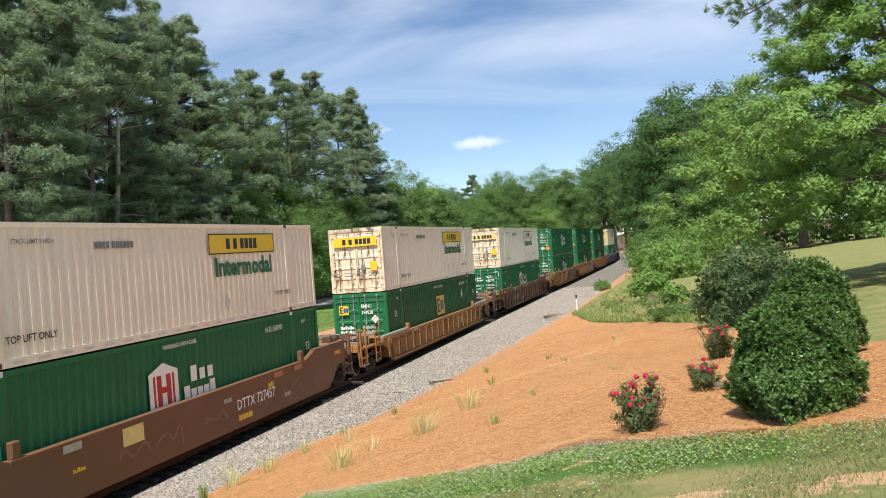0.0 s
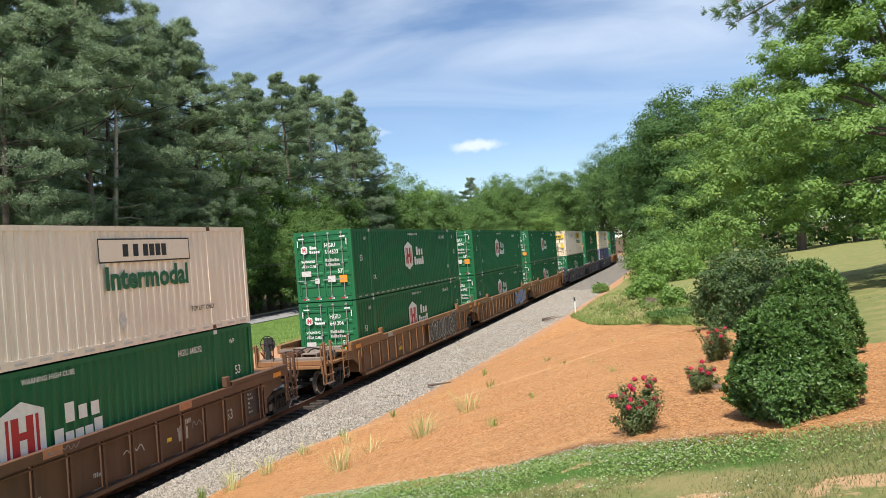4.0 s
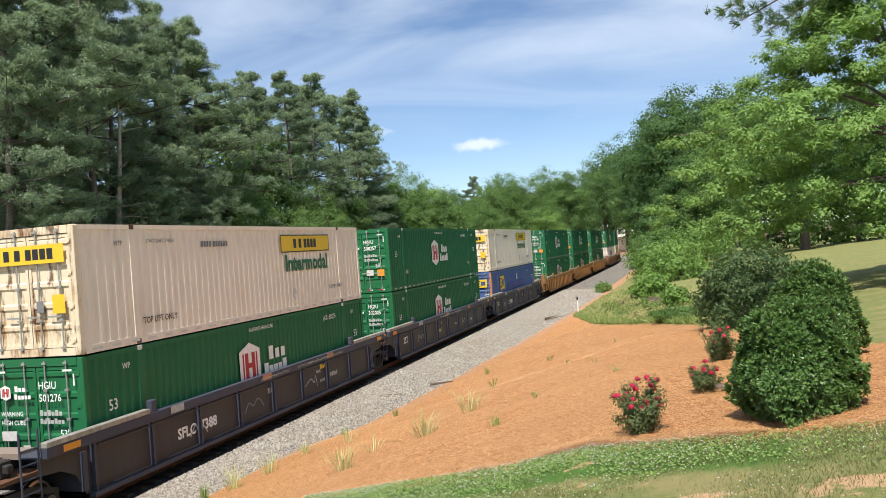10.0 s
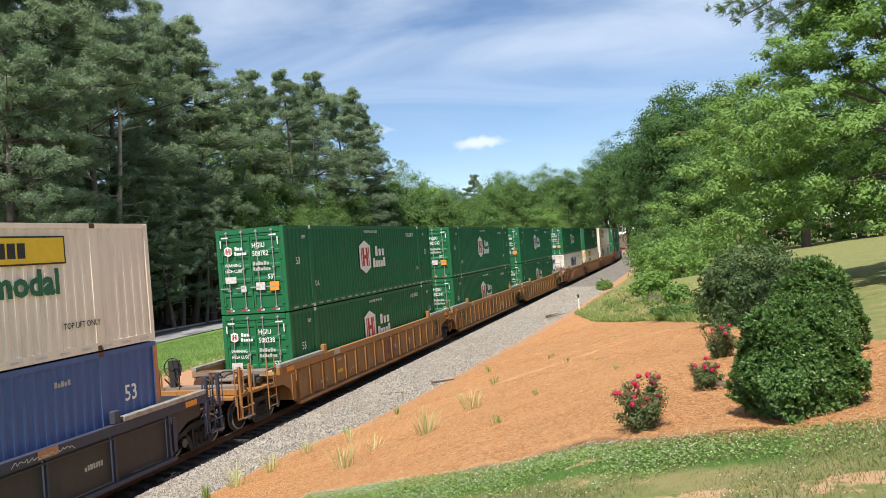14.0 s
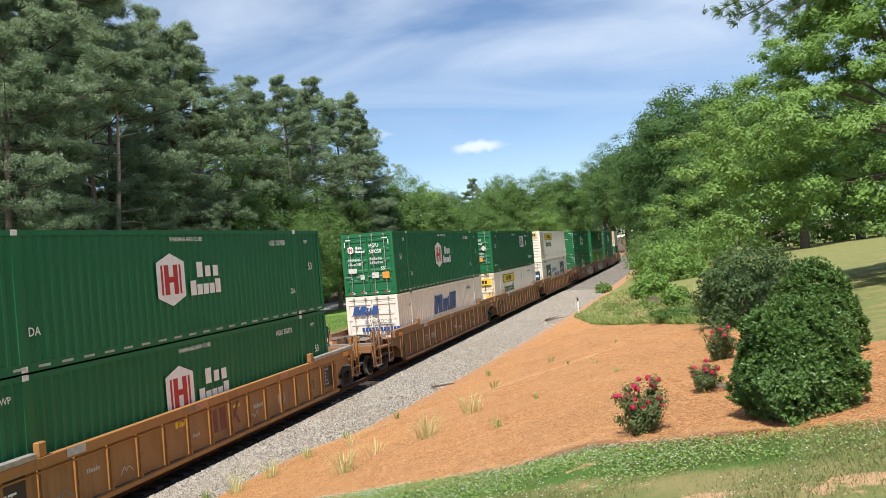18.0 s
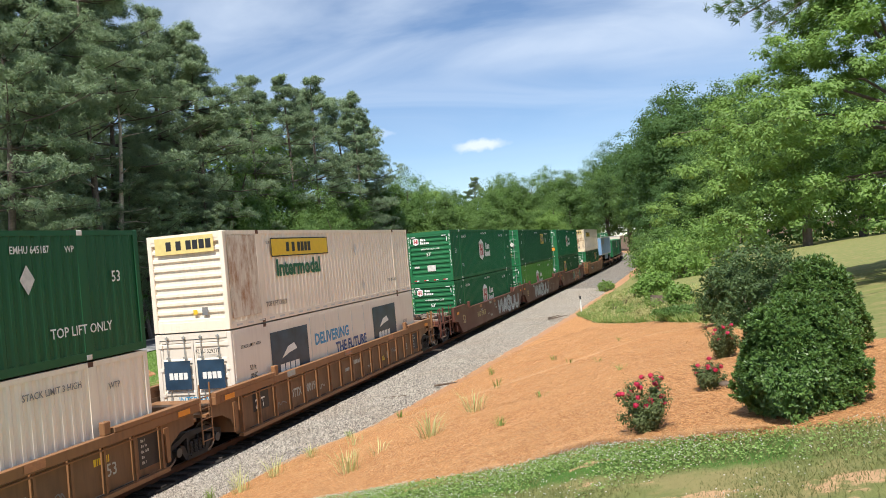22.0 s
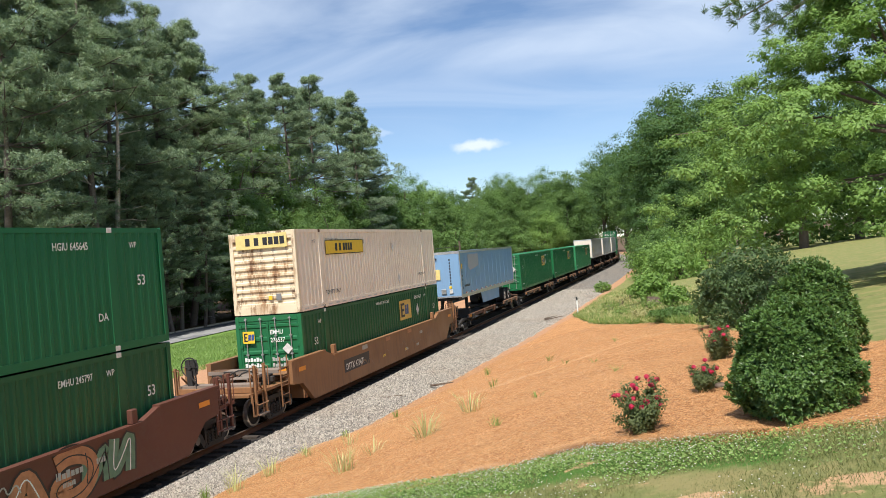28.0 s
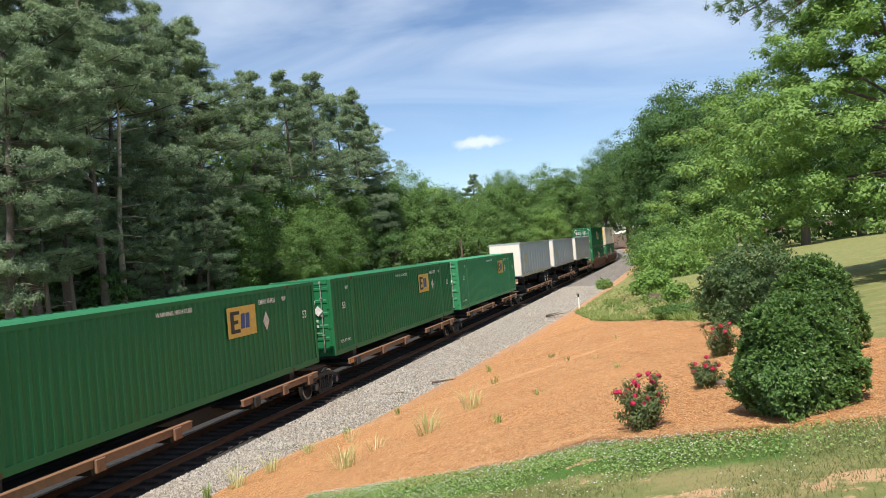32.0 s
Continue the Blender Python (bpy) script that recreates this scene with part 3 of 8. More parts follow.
STATIONS = [*range(-60, 150, 3), *range(150, 420, 6)]
# near-black colour for the ballast between and just beside the rails
M_DARKBALLAST = plain("near_black_ballast", (0.026, 0.022, 0.019), 0.95, var=0.5, scale=22)
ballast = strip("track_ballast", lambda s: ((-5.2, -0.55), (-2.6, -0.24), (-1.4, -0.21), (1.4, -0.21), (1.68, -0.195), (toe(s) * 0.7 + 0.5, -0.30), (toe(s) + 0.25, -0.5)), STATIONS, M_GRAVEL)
ballast.data.materials.append(M_DARKBALLAST)
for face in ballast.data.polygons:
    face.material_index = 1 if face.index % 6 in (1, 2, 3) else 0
tagged(ballast, "grey crushed-stone ballast, near-black between and just beside the rails", "ballast", kind="structure")


def rail(side):
    prof = [(-0.036, 0.0), (0.036, 0.0), (0.036, -0.03), (0.01, -0.045), (0.01, -0.14), (0.07, -0.16), (-0.07, -0.16), (-0.01, -0.14), (-0.01, -0.045), (-0.036, -0.03), (-0.036, 0.0)]
    ob = strip("rail", lambda s: [(side * 0.7535 + p[0], p[1] - 0.004) for p in prof], STATIONS, M_RAIL)
    ob.data.materials.append(M_RUST)
    for p in ob.data.polygons:
        p.material_index = 0 if abs(p.normal.z) > 0.9 and p.center.z > -0.02 else 1
    return tagged(ob, "steel rail with a bright running surface", "rail", "rails of the track", "structure")


rail(1), rail(-1)


def build_road():
    v, f = [], []
    st = list(range(-120, 330, 6))
    for s in st:
        m = road_mid(s)
        for du, dz in ((-3.2, 0.03), (0.2, 0.09), (3.2, 0.03)):
            v.append((*place(m + du, s), land(m + du, s) + dz + 0.05))
    for i in range(len(st) - 1):
        for j in range(2):
            f.append((i * 3 + j, i * 3 + j + 1, (i + 1) * 3 + j + 1, (i + 1) * 3 + j))
    road = mesh_of("road", v, [g[::-1] for g in f], M_ROAD, True)
    # far half of the lane takes the darker colour
    road.materials.append(M_DARKROAD)
    for p in road.polygons:
        p.material_index = 1 - p.index % 2
    tagged(new("road", road), "dark asphalt lane with a pale dusty near side, beside the woods", "road", kind="structure")
    # far kerb of pale concrete
    v, f = [], []
    for s in st:
        m = road_mid(s) - 3.3
        for du, dz in ((0.1, 0.0), (0.1, 0.17), (-0.12, 0.17), (-0.12, -0.05)):
            v.append((*place(m + du, s), land(m + du, s) + dz + 0.05))
    for i in range(len(st) - 1):
        for j in range(3):
            f.append((i * 4 + j, i * 4 + j + 1, (i + 1) * 4 + j + 1, (i + 1) * 4 + j))
    tagged(new("kerb", mesh_of("kerb", v, [g[::-1] for g in f], M_POST)), "low pale kerb along the woods", "kerb", kind="structure")


build_road()

# ---- train: containers ----
LEN, WID, HIGH = 16.154, 2.591, 2.896
HX, HY = LEN / 2, WID / 2
POSTS = (-6.096, 6.096)


def wave(x0, x1, pitch=0.278, depth=0.045, slope=0.13):
    """Trapezoid folds of a steel wall: (position, depth) along it."""
    n = max(1, round((x1 - x0) / pitch))
    p = (x1 - x0) / n
    out = [(x0, 0.0)]
    for i in range(n):
        b = x0 + i * p
        out += [(b + p * 0.30, 0.0), (b + p * 0.30 + p * slope, depth), (b + p - p * slope, depth), (b + p, 0.0)]
    return out


def side_panel(mat, side):
    """Corrugated flank, between the rails, in three fields parted by the lifting posts."""
    def make():
        v, f = [], []
        for x0, x1 in ((-HX + 0.1, POSTS[0] - 0.1), (POSTS[0] + 0.1, POSTS[1] - 0.1), (POSTS[1] + 0.1, HX - 0.1)):
            k = len(v)
            w = wave(x0, x1, 0.278, 0.032, 0.19)
            for x, d in w:
                y = side * (HY - 0.012 - d)
                v += [(x, y, 0.17), (x, y, 2.79)]
            for i in range(len(w) - 1):
                a = k + 2 * i
                f.append((a, a + 2, a + 3, a + 1) if side < 0 else (a, a + 1, a + 3, a + 2))
        return mesh_of("side_panel", v, f, mat)
    return kept(("flank", mat.name, side), make)


def smooth_panel(mat, side):
    y = side * (HY - 0.012)
    return boxes("side_panel", mat, (-HX + 0.1, HX - 0.1, y - 0.02, y + 0.02, 0.17, 2.79))


def roof_panel(mat):
    def make():
        v, f = [], []
        w = wave(-HX + 0.1, HX - 0.1, 0.42, 0.022)
        for x, d in w:
            v += [(x, -HY + 0.06, HIGH - 0.012 - d), (x, HY - 0.06, HIGH - 0.012 - d)]
        for i in range(len(w) - 1):
            f.append((2 * i, 2 * i + 2, 2 * i + 3, 2 * i + 1))
        return mesh_of("roof", v, [g for g in f], mat)
    return kept(("roof", mat.name), make)


def end_wall(mat, sign, folds=9):
    """Closed end with folds that run across it."""
    def make():
        v, f = [], []
        w = wave(0.28, 2.62, 2.34 / folds, 0.045)
        for z, d in w:
            x = sign * (HX - 0.03 - d)
            v += [(x, -HY + 0.14, z), (x, HY - 0.14, z)]
        for i in range(len(w) - 1):
            f.append((2 * i, 2 * i + 1, 2 * i + 3, 2 * i + 2) if sign > 0 else (2 * i, 2 * i + 2, 2 * i + 3, 2 * i + 1))
        bm = bmesh.new()
        bm.from_mesh(mesh_of("end", v, f, mat))
        for z0, z1 in ((0.0, 0.28), (2.62, 2.80)):
            a, b = sorted((sign * (HX - 0.10), sign * (HX - 0.012)))
            box(bm, a, b, -HY + 0.14, HY - 0.14, z0, z1)
        me = bpy.data.meshes.new("end_wall")
        bm.to_mesh(me)
        me.materials.append(mat)
        return me
    return kept(("end", mat.name, sign, folds), make)


def door_leaf(mat, folds=5):
    """One door of the leading end, its outer face at x = 0 and folded across."""
    def make():
        bm = bmesh.new()
        w, h = 1.13, 2.52
        box(bm, 0.03, 0.06, 0, w, 0, h)
        for y0, y1, z0, z1 in ((0, 0.07, 0, h), (w - 0.07, w, 0, h), (0.07, w - 0.07, 0, 0.08), (0.07, w - 0.07, h - 0.08, h)):
            box(bm, 0.0, 0.03, y0, y1, z0, z1)
        step = (h - 0.16) / folds
        for i in range(folds):
            z = 0.08 + i * step
            a = [bm.verts.new(p) for p in ((0.03, 0.07, z + step * 0.62), (0.03, w - 0.07, z + step * 0.62), (0.0, w - 0.07, z + step * 0.72), (0.0, 0.07, z + step * 0.72),
                                           (0.0, w - 0.07, z + step * 0.9), (0.0, 0.07, z + step * 0.9), (0.03, w - 0.07, z + step), (0.03, 0.07, z + step))]
            for q in ((0, 1, 2, 3), (3, 2, 4, 5), (5, 4, 6, 7)):
                bm.faces.new([a[j] for j in q])
        return finish("door", bm, mat)
    return kept(("door", mat.name, folds), make)


def lock_rod():
    def make():
        bm = bmesh.new()
        rod(bm, (0, 0, -0.06), (0, 0, 2.66), 0.018, 6)
        for z in (0.0, 0.62, 1.35, 2.0, 2.6):
            box(bm, -0.03, 0.03, -0.05, 0.05, z - 0.025, z + 0.025)
        box(bm, -0.035, -0.015, -0.02, 0.34, 0.68, 0.72)
        return finish("lock_rod", bm, M_GALV)
    return kept("lock_rod", make)


def hexagon(w, h, cap):
    return ((0, -h / 2), (w / 2, -h / 2 + cap), (w / 2, h / 2 - cap), (0, h / 2), (-w / 2, h / 2 - cap), (-w / 2, -h / 2 + cap))


def emblem(c, pose_at, w, h, red=True):
    """White upright hexagon with red bars."""
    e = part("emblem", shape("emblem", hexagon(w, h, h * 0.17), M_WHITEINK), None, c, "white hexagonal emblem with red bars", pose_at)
    if red:
        t = h * 0.56
        for x, b in ((-0.36, 0.07), (-0.24, 0.16), (0.08, 0.16), (0.29, 0.07)):
            part("emblem_bar", shape("emblem_bar", quad(round(w * b, 4), round(t, 4)), M_REDINK), None, e, "", pose(w * x, -t / 2, 0.003))
        part("emblem_bar", shape("emblem_bar", quad(round(w * 0.17, 4), round(t * 0.2, 4)), M_REDINK), None, e, "", pose(-w * 0.085, -t * 0.1, 0.003))


def yellow_sign(c, pose_at, w, h, mat=M_SIGN):
    s = part("sign", shape("sign", quad(w, h), mat), None, c, "yellow sign with black bars", pose_at)
    e = h * 0.06
    part("sign_border", kept(("border", w, h), lambda: mesh_of("sign_border", [(0, 0, 0), (w, 0, 0), (w, h, 0), (0, h, 0), (e, e, 0), (w - e, e, 0), (w - e, h - e, 0), (e, h - e, 0)],
         [(0, 1, 5, 4), (1, 2, 6, 5), (2, 3, 7, 6), (3, 0, 4, 7)], M_INK)), None, s, "", pose(0, 0, 0.002))
    part("sign_wordmark", bars("n n nnnn", h * 0.52, M_INK), None, s, "", pose(w * 0.24, h * 0.24, 0.003))


def square_sign(c, pose_at, w, h, back=M_SIGN):
    s = part("sign", shape("sign", quad(w, h), back), None, c, "yellow square sign with black and blue bars", pose_at)
    part("sign_wordmark", shape("ebars", ((w * 0.1, h * 0.14), (w * 0.42, h * 0.14), (w * 0.42, h * 0.26), (w * 0.22, h * 0.26), (w * 0.22, h * 0.44), (w * 0.36, h * 0.44), (w * 0.36, h * 0.56), (w * 0.22, h * 0.56), (w * 0.22, h * 0.74), (w * 0.42, h * 0.74), (w * 0.42, h * 0.86), (w * 0.1, h * 0.86)), M_INK), None, s, "", pose(0, 0, 0.003))
    part("sign_wordmark", bars("tt", h * 0.5, M_BLUEINK, 0.1, 0.1), None, s, "", pose(w * 0.44, h * 0.25, 0.003))


def dashes(mat):
    def make():
        v, f = [], []
        for i in range(24):
            x = -HX + 0.35 + i * 0.66
            k = len(v)
            v += [(x, 0, 0), (x + 0.33, 0, 0), (x + 0.33, 0.055, 0), (x, 0.055, 0)]
            f.append((k, k + 1, k + 2, k + 3))
        return mesh_of("reflective_dashes", v, f, mat)
    return kept(("dashes", mat.name), make)


def flank_words(c, x, z, text, size, mat, narrow=0.9):
    part("lettering", lettering(text, size, mat, narrow), None, c, "", on_side(x, z))


def end_words(c, y, z, text, size, mat, narrow=0.9, x=-8.105):
    part("lettering", lettering(text, size, mat, narrow), None, c, "", on_end(y, z, x))


LOOKS = {
    # kind: flank, end, frame, label
    "hub": (M_GREEN, M_LEAFGREEN, M_GREEN, "green corrugated 53-foot container with a white hexagonal emblem"),
    "lime": (M_LIME, M_LEAFGREEN, M_LIME, "lime-green corrugated 53-foot container"),
    "emp": (M_GREEN2, M_LEAFGREEN, M_GREEN2, "dark green corrugated container with a yellow square sign"),
    "blue": (M_BLUE, M_BLUE, M_BLUE, "blue corrugated container with yellow square signs"),
    "empbright": (M_MIDGREEN, M_MIDGREEN, M_LEAFGREEN, "bright green corrugated container with a yellow square sign"),
    "emplight": (M_LIGHTGREEN, M_LIGHTGREEN, M_LIGHTGREEN, "light green corrugated container with a yellow square sign"),
    "cream": (M_CREAM, M_CREAMEND, M_CREAM, "cream-white corrugated container with a yellow sign and rusty doors"),
    "creamrust": (M_CREAM, M_CREAM, M_CREAM, "cream-white container with a yellow sign and streaks of rust"),
    "swift": (M_CREAM, M_WHITE, M_CREAM, "off-white corrugated container with slanted blue bars"),
    "kllm": (M_WHITE, M_WHITE, M_WHITE, "white smooth-sided container with navy panels"),
}


def container(kind, number, end="doors", dash=False, sign=True, pale=False):
    flank, endmat, frame_mat, label = LOOKS[kind]
    c = thing("container", label, "container", "containers on the train")
    for side in (-1, 1):
        part("side_panel", smooth_panel(flank, side) if kind == "kllm" else side_panel(flank, side), None, c)
        y0, y1 = sorted((side * HY, side * (HY - 0.09)))
        part("bottom_rail", boxes("bottom_rail", frame_mat, (-HX + 0.16, HX - 0.16, y0, y1, 0.0, 0.18)), None, c)
        part("top_rail", boxes("top_rail", frame_mat, (-HX + 0.16, HX - 0.16, y0, y1, 2.78, HIGH)), None, c)
        for px in POSTS:
            part("lifting_post", boxes("lifting_post", frame_mat, (px - 0.1, px + 0.1, y0, y1 if side < 0 else y1, 0.18, 2.78)), None, c)
        for ex in (-1, 1):
            x0, x1 = sorted((ex * HX, ex * (HX - 0.16)))
            p0, p1 = sorted((side * HY, side * (HY - 0.15)))
            part("corner_post", boxes("corner_post", endmat if ex < 0 else frame_mat, (x0, x1, p0, p1, 0.0, HIGH), bevel=0.015), None, c)
    pale_cast = M_PRIMER if kind in ("hub", "emp", "lime") else M_RUST
    for px in POSTS:
        for y in (-HY + 0.077, HY - 0.077):
            for z in (0.06, HIGH - 0.058):
                part("lifting_casting", boxes("lifting_casting", pale_cast, (-0.09, 0.09, -0.083, 0.083, -0.06, 0.062), bevel=0.01), None, c, "", pose(px, y, z))
    part("roof", roof_panel(flank), None, c)
    part("floor", boxes("floor", M_BLACK, (-HX + 0.16, HX - 0.16, -HY + 0.09, HY - 0.09, 0.06, 0.12)), None, c)
    part("end_header", boxes("end_header", endmat, (-HX + 0.0, -HX + 0.1, -HY + 0.15, HY - 0.15, 2.72, HIGH)), None, c)
    part("end_header", boxes("end_header", frame_mat, (HX - 0.1, HX, -HY + 0.15, HY - 0.15, 2.80, HIGH)), None, c)
    part("end_wall", end_wall(frame_mat, 1), None, c)
    if end == "doors":
        part("door_sill", boxes("door_sill", endmat, (-HX, -HX + 0.12, -HY + 0.15, HY - 0.15, 0.0, 0.17)), None, c)
        for k, y in enumerate((0.01, -1.14)):
            d = part("door", door_leaf(endmat), None, c, "", pose(-HX + 0.02, y, 0.185))
            for ry in (0.28, 0.86):
                part("lock_rod", lock_rod(), None, d, "galvanised locking rod", pose(-0.035, ry, 0.0))
            for hz in (0.15, 0.9, 1.65, 2.35):
                hy = 1.10 if k == 0 else -0.02
                part("hinge", boxes("hinge", endmat, (-0.03, 0.03, -0.05, 0.10, -0.05, 0.05)), None, d, "", pose(0, hy, hz))
    else:
        part("end_wall", end_wall(endmat, -1), None, c)
    X = -8.125 if end == "doors" else -8.085
    # markings
    if kind in ("hub", "lime"):
        emblem(c, on_side(-1.05, 1.60), 1.2, 1.38)
        part("wordmark", bars("noo", 0.42, M_WHITEINK, 0, 0.3), None, c, "white bars of a wordmark", on_side(0.12, 1.60))
        part("wordmark", bars("nooon", 0.40, M_WHITEINK, 0, 0.12), None, c, "white bars of a wordmark", on_side(-0.22, 1.12))
        flank_words(c, -1.0, 2.60, "WARNING HIGH CUBE", 0.16, M_WHITEINK)
        flank_words(c, 4.25, 2.40, "HGIU " + number, 0.24, M_WHITEINK, 0.8)
        for x, z, s in ((-7.35, 1.55, 0.36), (6.95, 1.5, 0.36)):
            flank_words(c, x, z, "53", s, M_WHITEINK)
        for x in (-6.8, 6.75):
            flank_words(c, x, 2.42, "WP", 0.2, M_WHITEINK)
        flank_words(c, -5.95, 0.72, "DA", 0.26, M_WHITEINK)
        flank_words(c, 5.5, 0.75, "DA", 0.26, M_WHITEINK)
        for y, z, w, hh in ((1.05, 2.60, 0.26, 0.045), (-0.78, 2.60, 0.26, 0.045), (1.12, 2.28, 0.04, 0.26), (-1.06, 2.28, 0.04, 0.26)):
            part("reflective_tape", shape("tape", quad(w, hh), M_WHITEINK), None, c, "", on_end(y, z, X))
        for i in range(4):
            for k, m in ((0, M_REFLECT), (0.14, M_WHITEINK)):
                part("reflector_strip", shape("strip_small", quad(0.14, 0.06), m), None, c, "", on_end(1.05 - i * 0.58 - k, 0.08, -8.083))
        if end == "doors":
            emblem(c, on_end(0.82, 2.15, X), 0.28, 0.34)
            part("wordmark", bars("noo", 0.13, M_WHITEINK), None, c, "", on_end(0.56, 2.17, X))
            part("wordmark", bars("noooo", 0.12, M_WHITEINK), None, c, "", on_end(0.58, 2.0, X))
            end_words(c, -0.1, 2.22, "HGIU", 0.24, M_WHITEINK, 0.85, X)
            end_words(c, -0.1, 1.94, number, 0.24, M_WHITEINK, 0.85, X)
            end_words(c, 0.98, 1.62, "WARNING", 0.15, M_WHITEINK, 0.85, X)
            end_words(c, 0.98, 1.42, "HIGH CUBE", 0.15, M_WHITEINK, 0.85, X)
            part("lettering", bars("nonono", 0.13, M_DIMINK), None, c, "", on_end(-0.1, 1.62, X))
            part("lettering", bars("nononoo", 0.12, M_DIMINK), None, c, "", on_end(-0.1, 1.44, X))
            end_words(c, -0.62, 1.14, "53'", 0.24, M_WHITEINK, 0.85, X)
            part("placard", shape("placard", quad(0.34, 0.3), M_ORANGE), None, c, "orange placard", on_end(-0.68, 0.74, X))
            part("placard", shape("placard", quad(0.34, 0.26), M_PRIMER), None, c, "white placard", on_end(-0.16, 0.78, X))
            part("placard", shape("placard", quad(0.42, 0.22), M_PRIMER), None, c, "white placard", on_end(1.0, 1.06, X))
            part("placard", shape("placard", quad(0.2, 0.22), M_PRIMER), None, c, "white placard", on_end(0.42, 0.74, X))
        else:
            emblem(c, on_end(0.78, 2.36, X - 0.012), 0.34, 0.42)
            part("wordmark", bars("noo", 0.14, M_WHITEINK), None, c, "", on_end(0.5, 2.38, X - 0.012))
            part("wordmark", bars("noooo", 0.14, M_WHITEINK), None, c, "", on_end(0.52, 2.2, X - 0.012))
            for y in (1.27, -1.2):
                end_words(c, y, 2.55, "\n".join("HGIU " + number), 0.17, M_WHITEINK, 0.85, -8.083)
            flank_words(c, -5.7, 2.42, "HGIU " + number, 0.22, M_WHITEINK, 0.8)
            end_words(c, 0.52, 1.86, "WARNING HIGH CUBE", 0.13, M_WHITEINK, 0.85, X)
            end_words(c, 0.2, 1.5, "53'", 0.28, M_WHITEINK, 0.9, X)
            part("placard", shape("placard", quad(0.5, 0.34), M_PRIMER), None, c, "pale weight placard", on_end(0.2, 0.62, X))
            part("placard", shape("placard", quad(0.3, 0.1), M_PRIMER), None, c, "white placard", on_end(0.98, 0.84, X))
    if kind in ("emp", "empbright", "emplight"):
        if sign:
            sx, sz, sw, sh = {"264828": (-0.62, 1.08, 1.4, 1.02), "245797": (-4.6, 1.32, 1.62, 1.08)}.get(number, (2.25 if kind != "emp" else 1.9, 1.58, 1.62, 0.9))
            square_sign(c, on_side(sx, sz, -1.314), sw, sh, M_PRIMER if number == "645187" else M_SIGNGOLD)
        part("diamond", shape("diamond", hexagon(0.40, 0.62, 0.31), M_PRIMER), None, c, "white diamond placard", on_side(0.7 if number == "245797" else 4.5, 1.88))
        if number == "645187":
            flank_words(c, 5.0, 0.6, "TOP LIFT ONLY", 0.30, M_WHITEINK)
        flank_words(c, -1.0, 2.55, "WARNING HIGH CUBE", 0.17, M_WHITEINK)
        flank_words(c, 4.1, 2.42, "EMHU " + number, 0.22, M_WHITEINK, 0.8)
        for x in (-7.2, 7.0):
            flank_words(c, x, 1.7, "53", 0.36, M_WHITEINK)
        for x in (-6.8, 5.6):
            flank_words(c, x, 2.42, "WP", 0.2, M_WHITEINK)
        flank_words(c, -7.6, 0.42, "TOP LIFT ONLY", 0.16, M_WHITEINK)
        if end == "doors":
            square_sign(c, on_end(1.0, 1.95, X), 0.46, 0.42)
            end_words(c, -0.08, 2.24, "EMHU", 0.22, M_WHITEINK, 0.85, X)
            end_words(c, -0.08, 1.96, number, 0.22, M_WHITEINK, 0.85, X)
            part("diamond", shape("diamond", hexagon(0.4, 0.4, 0.2), M_PRIMER), None, c, "pale diamond placard", on_end(-0.72, 1.72, X))
            for z in (1.3, 1.1):
                part("lettering", bars("nonono", 0.14, M_WHITEINK), None, c, "", on_end(0.98, z, X))
                part("lettering", bars("nonono", 0.13, M_DIMINK), None, c, "", on_end(-0.1, z, X))
            part("placard", shape("placard", quad(0.5, 0.26), M_ORANGE), None, c, "orange placard", on_end(-0.1, 0.8, X))
    if kind == "blue":
        square_sign(c, on_side(-5.55, 1.5, -1.316), 1.42, 0.95)
        part("repainted_patch", shape("patch", ((0, 0), (5.95, 0), (5.95, 0.95), (0, 0.85)), M_BLUE2), None, c, "deeper blue repainted patch", on_side(-3.15, 0.95, -1.313))
        part("patch", shape("patch", quad(0.5, 0.42), M_PRIMER), None, c, "pale patch", on_side(0.2, 1.95))
        part("patch", shape("patch", quad(0.5, 0.3), M_PRIMER), None, c, "pale patch", on_side(6.9, 0.95))
        part("lettering", bars("nonon", 0.12, M_DIMINK), None, c, "", on_side(4.6, 2.35))
        flank_words(c, 6.75, 1.65, "53", 0.52, M_WHITEINK)
        for ex in (-HX + 0.07, HX - 0.09):
            part("red_corner_stripe", shape("stripe", quad(0.15, 2.7), M_SPRAYORANGE), None, c, "red painted corner post", on_side(ex - 0.07, 0.1))
        part("red_corner_stripe", shape("stripe2", quad(0.16, 2.7), M_SPRAYORANGE), None, c, "", on_end(-1.13, 0.1, -8.083))
        square_sign(c, on_end(1.05, 1.85, X), 0.78, 0.55)
        square_sign(c, on_end(-0.18, 1.85, X), 0.78, 0.55)
        end_words(c, -0.75, 1.3, "EMHU", 0.17, M_WHITEINK, 0.85, X)
        end_words(c, -0.75, 1.1, "203138", 0.17, M_WHITEINK, 0.85, X)
    if kind in ("cream", "creamrust"):
        sx = 1.42 if kind == "cream" else -5.3
        w, h = (3.78, 0.6) if kind == "cream" else (4.3, 0.62)
        if number == "pale":
            yellow_sign(c, on_side(1.5, 2.02, -1.316), 3.6, 0.58, M_CREAM)
        elif number == "low":
            yellow_sign(c, on_side(-5.2, 2.02, -1.316), 3.8, 0.6)
            part("lettering", fitted("Intermodal", 0.74, M_GREENINK, 3.3), None, c, "green lettering", on_side(-5.0, 1.36))
        elif number == "only":
            yellow_sign(c, on_side(-5.68, 1.93, -1.316), 3.73, 0.56)
        else:
            yellow_sign(c, on_side(sx, 2.02, -1.316), w, h)
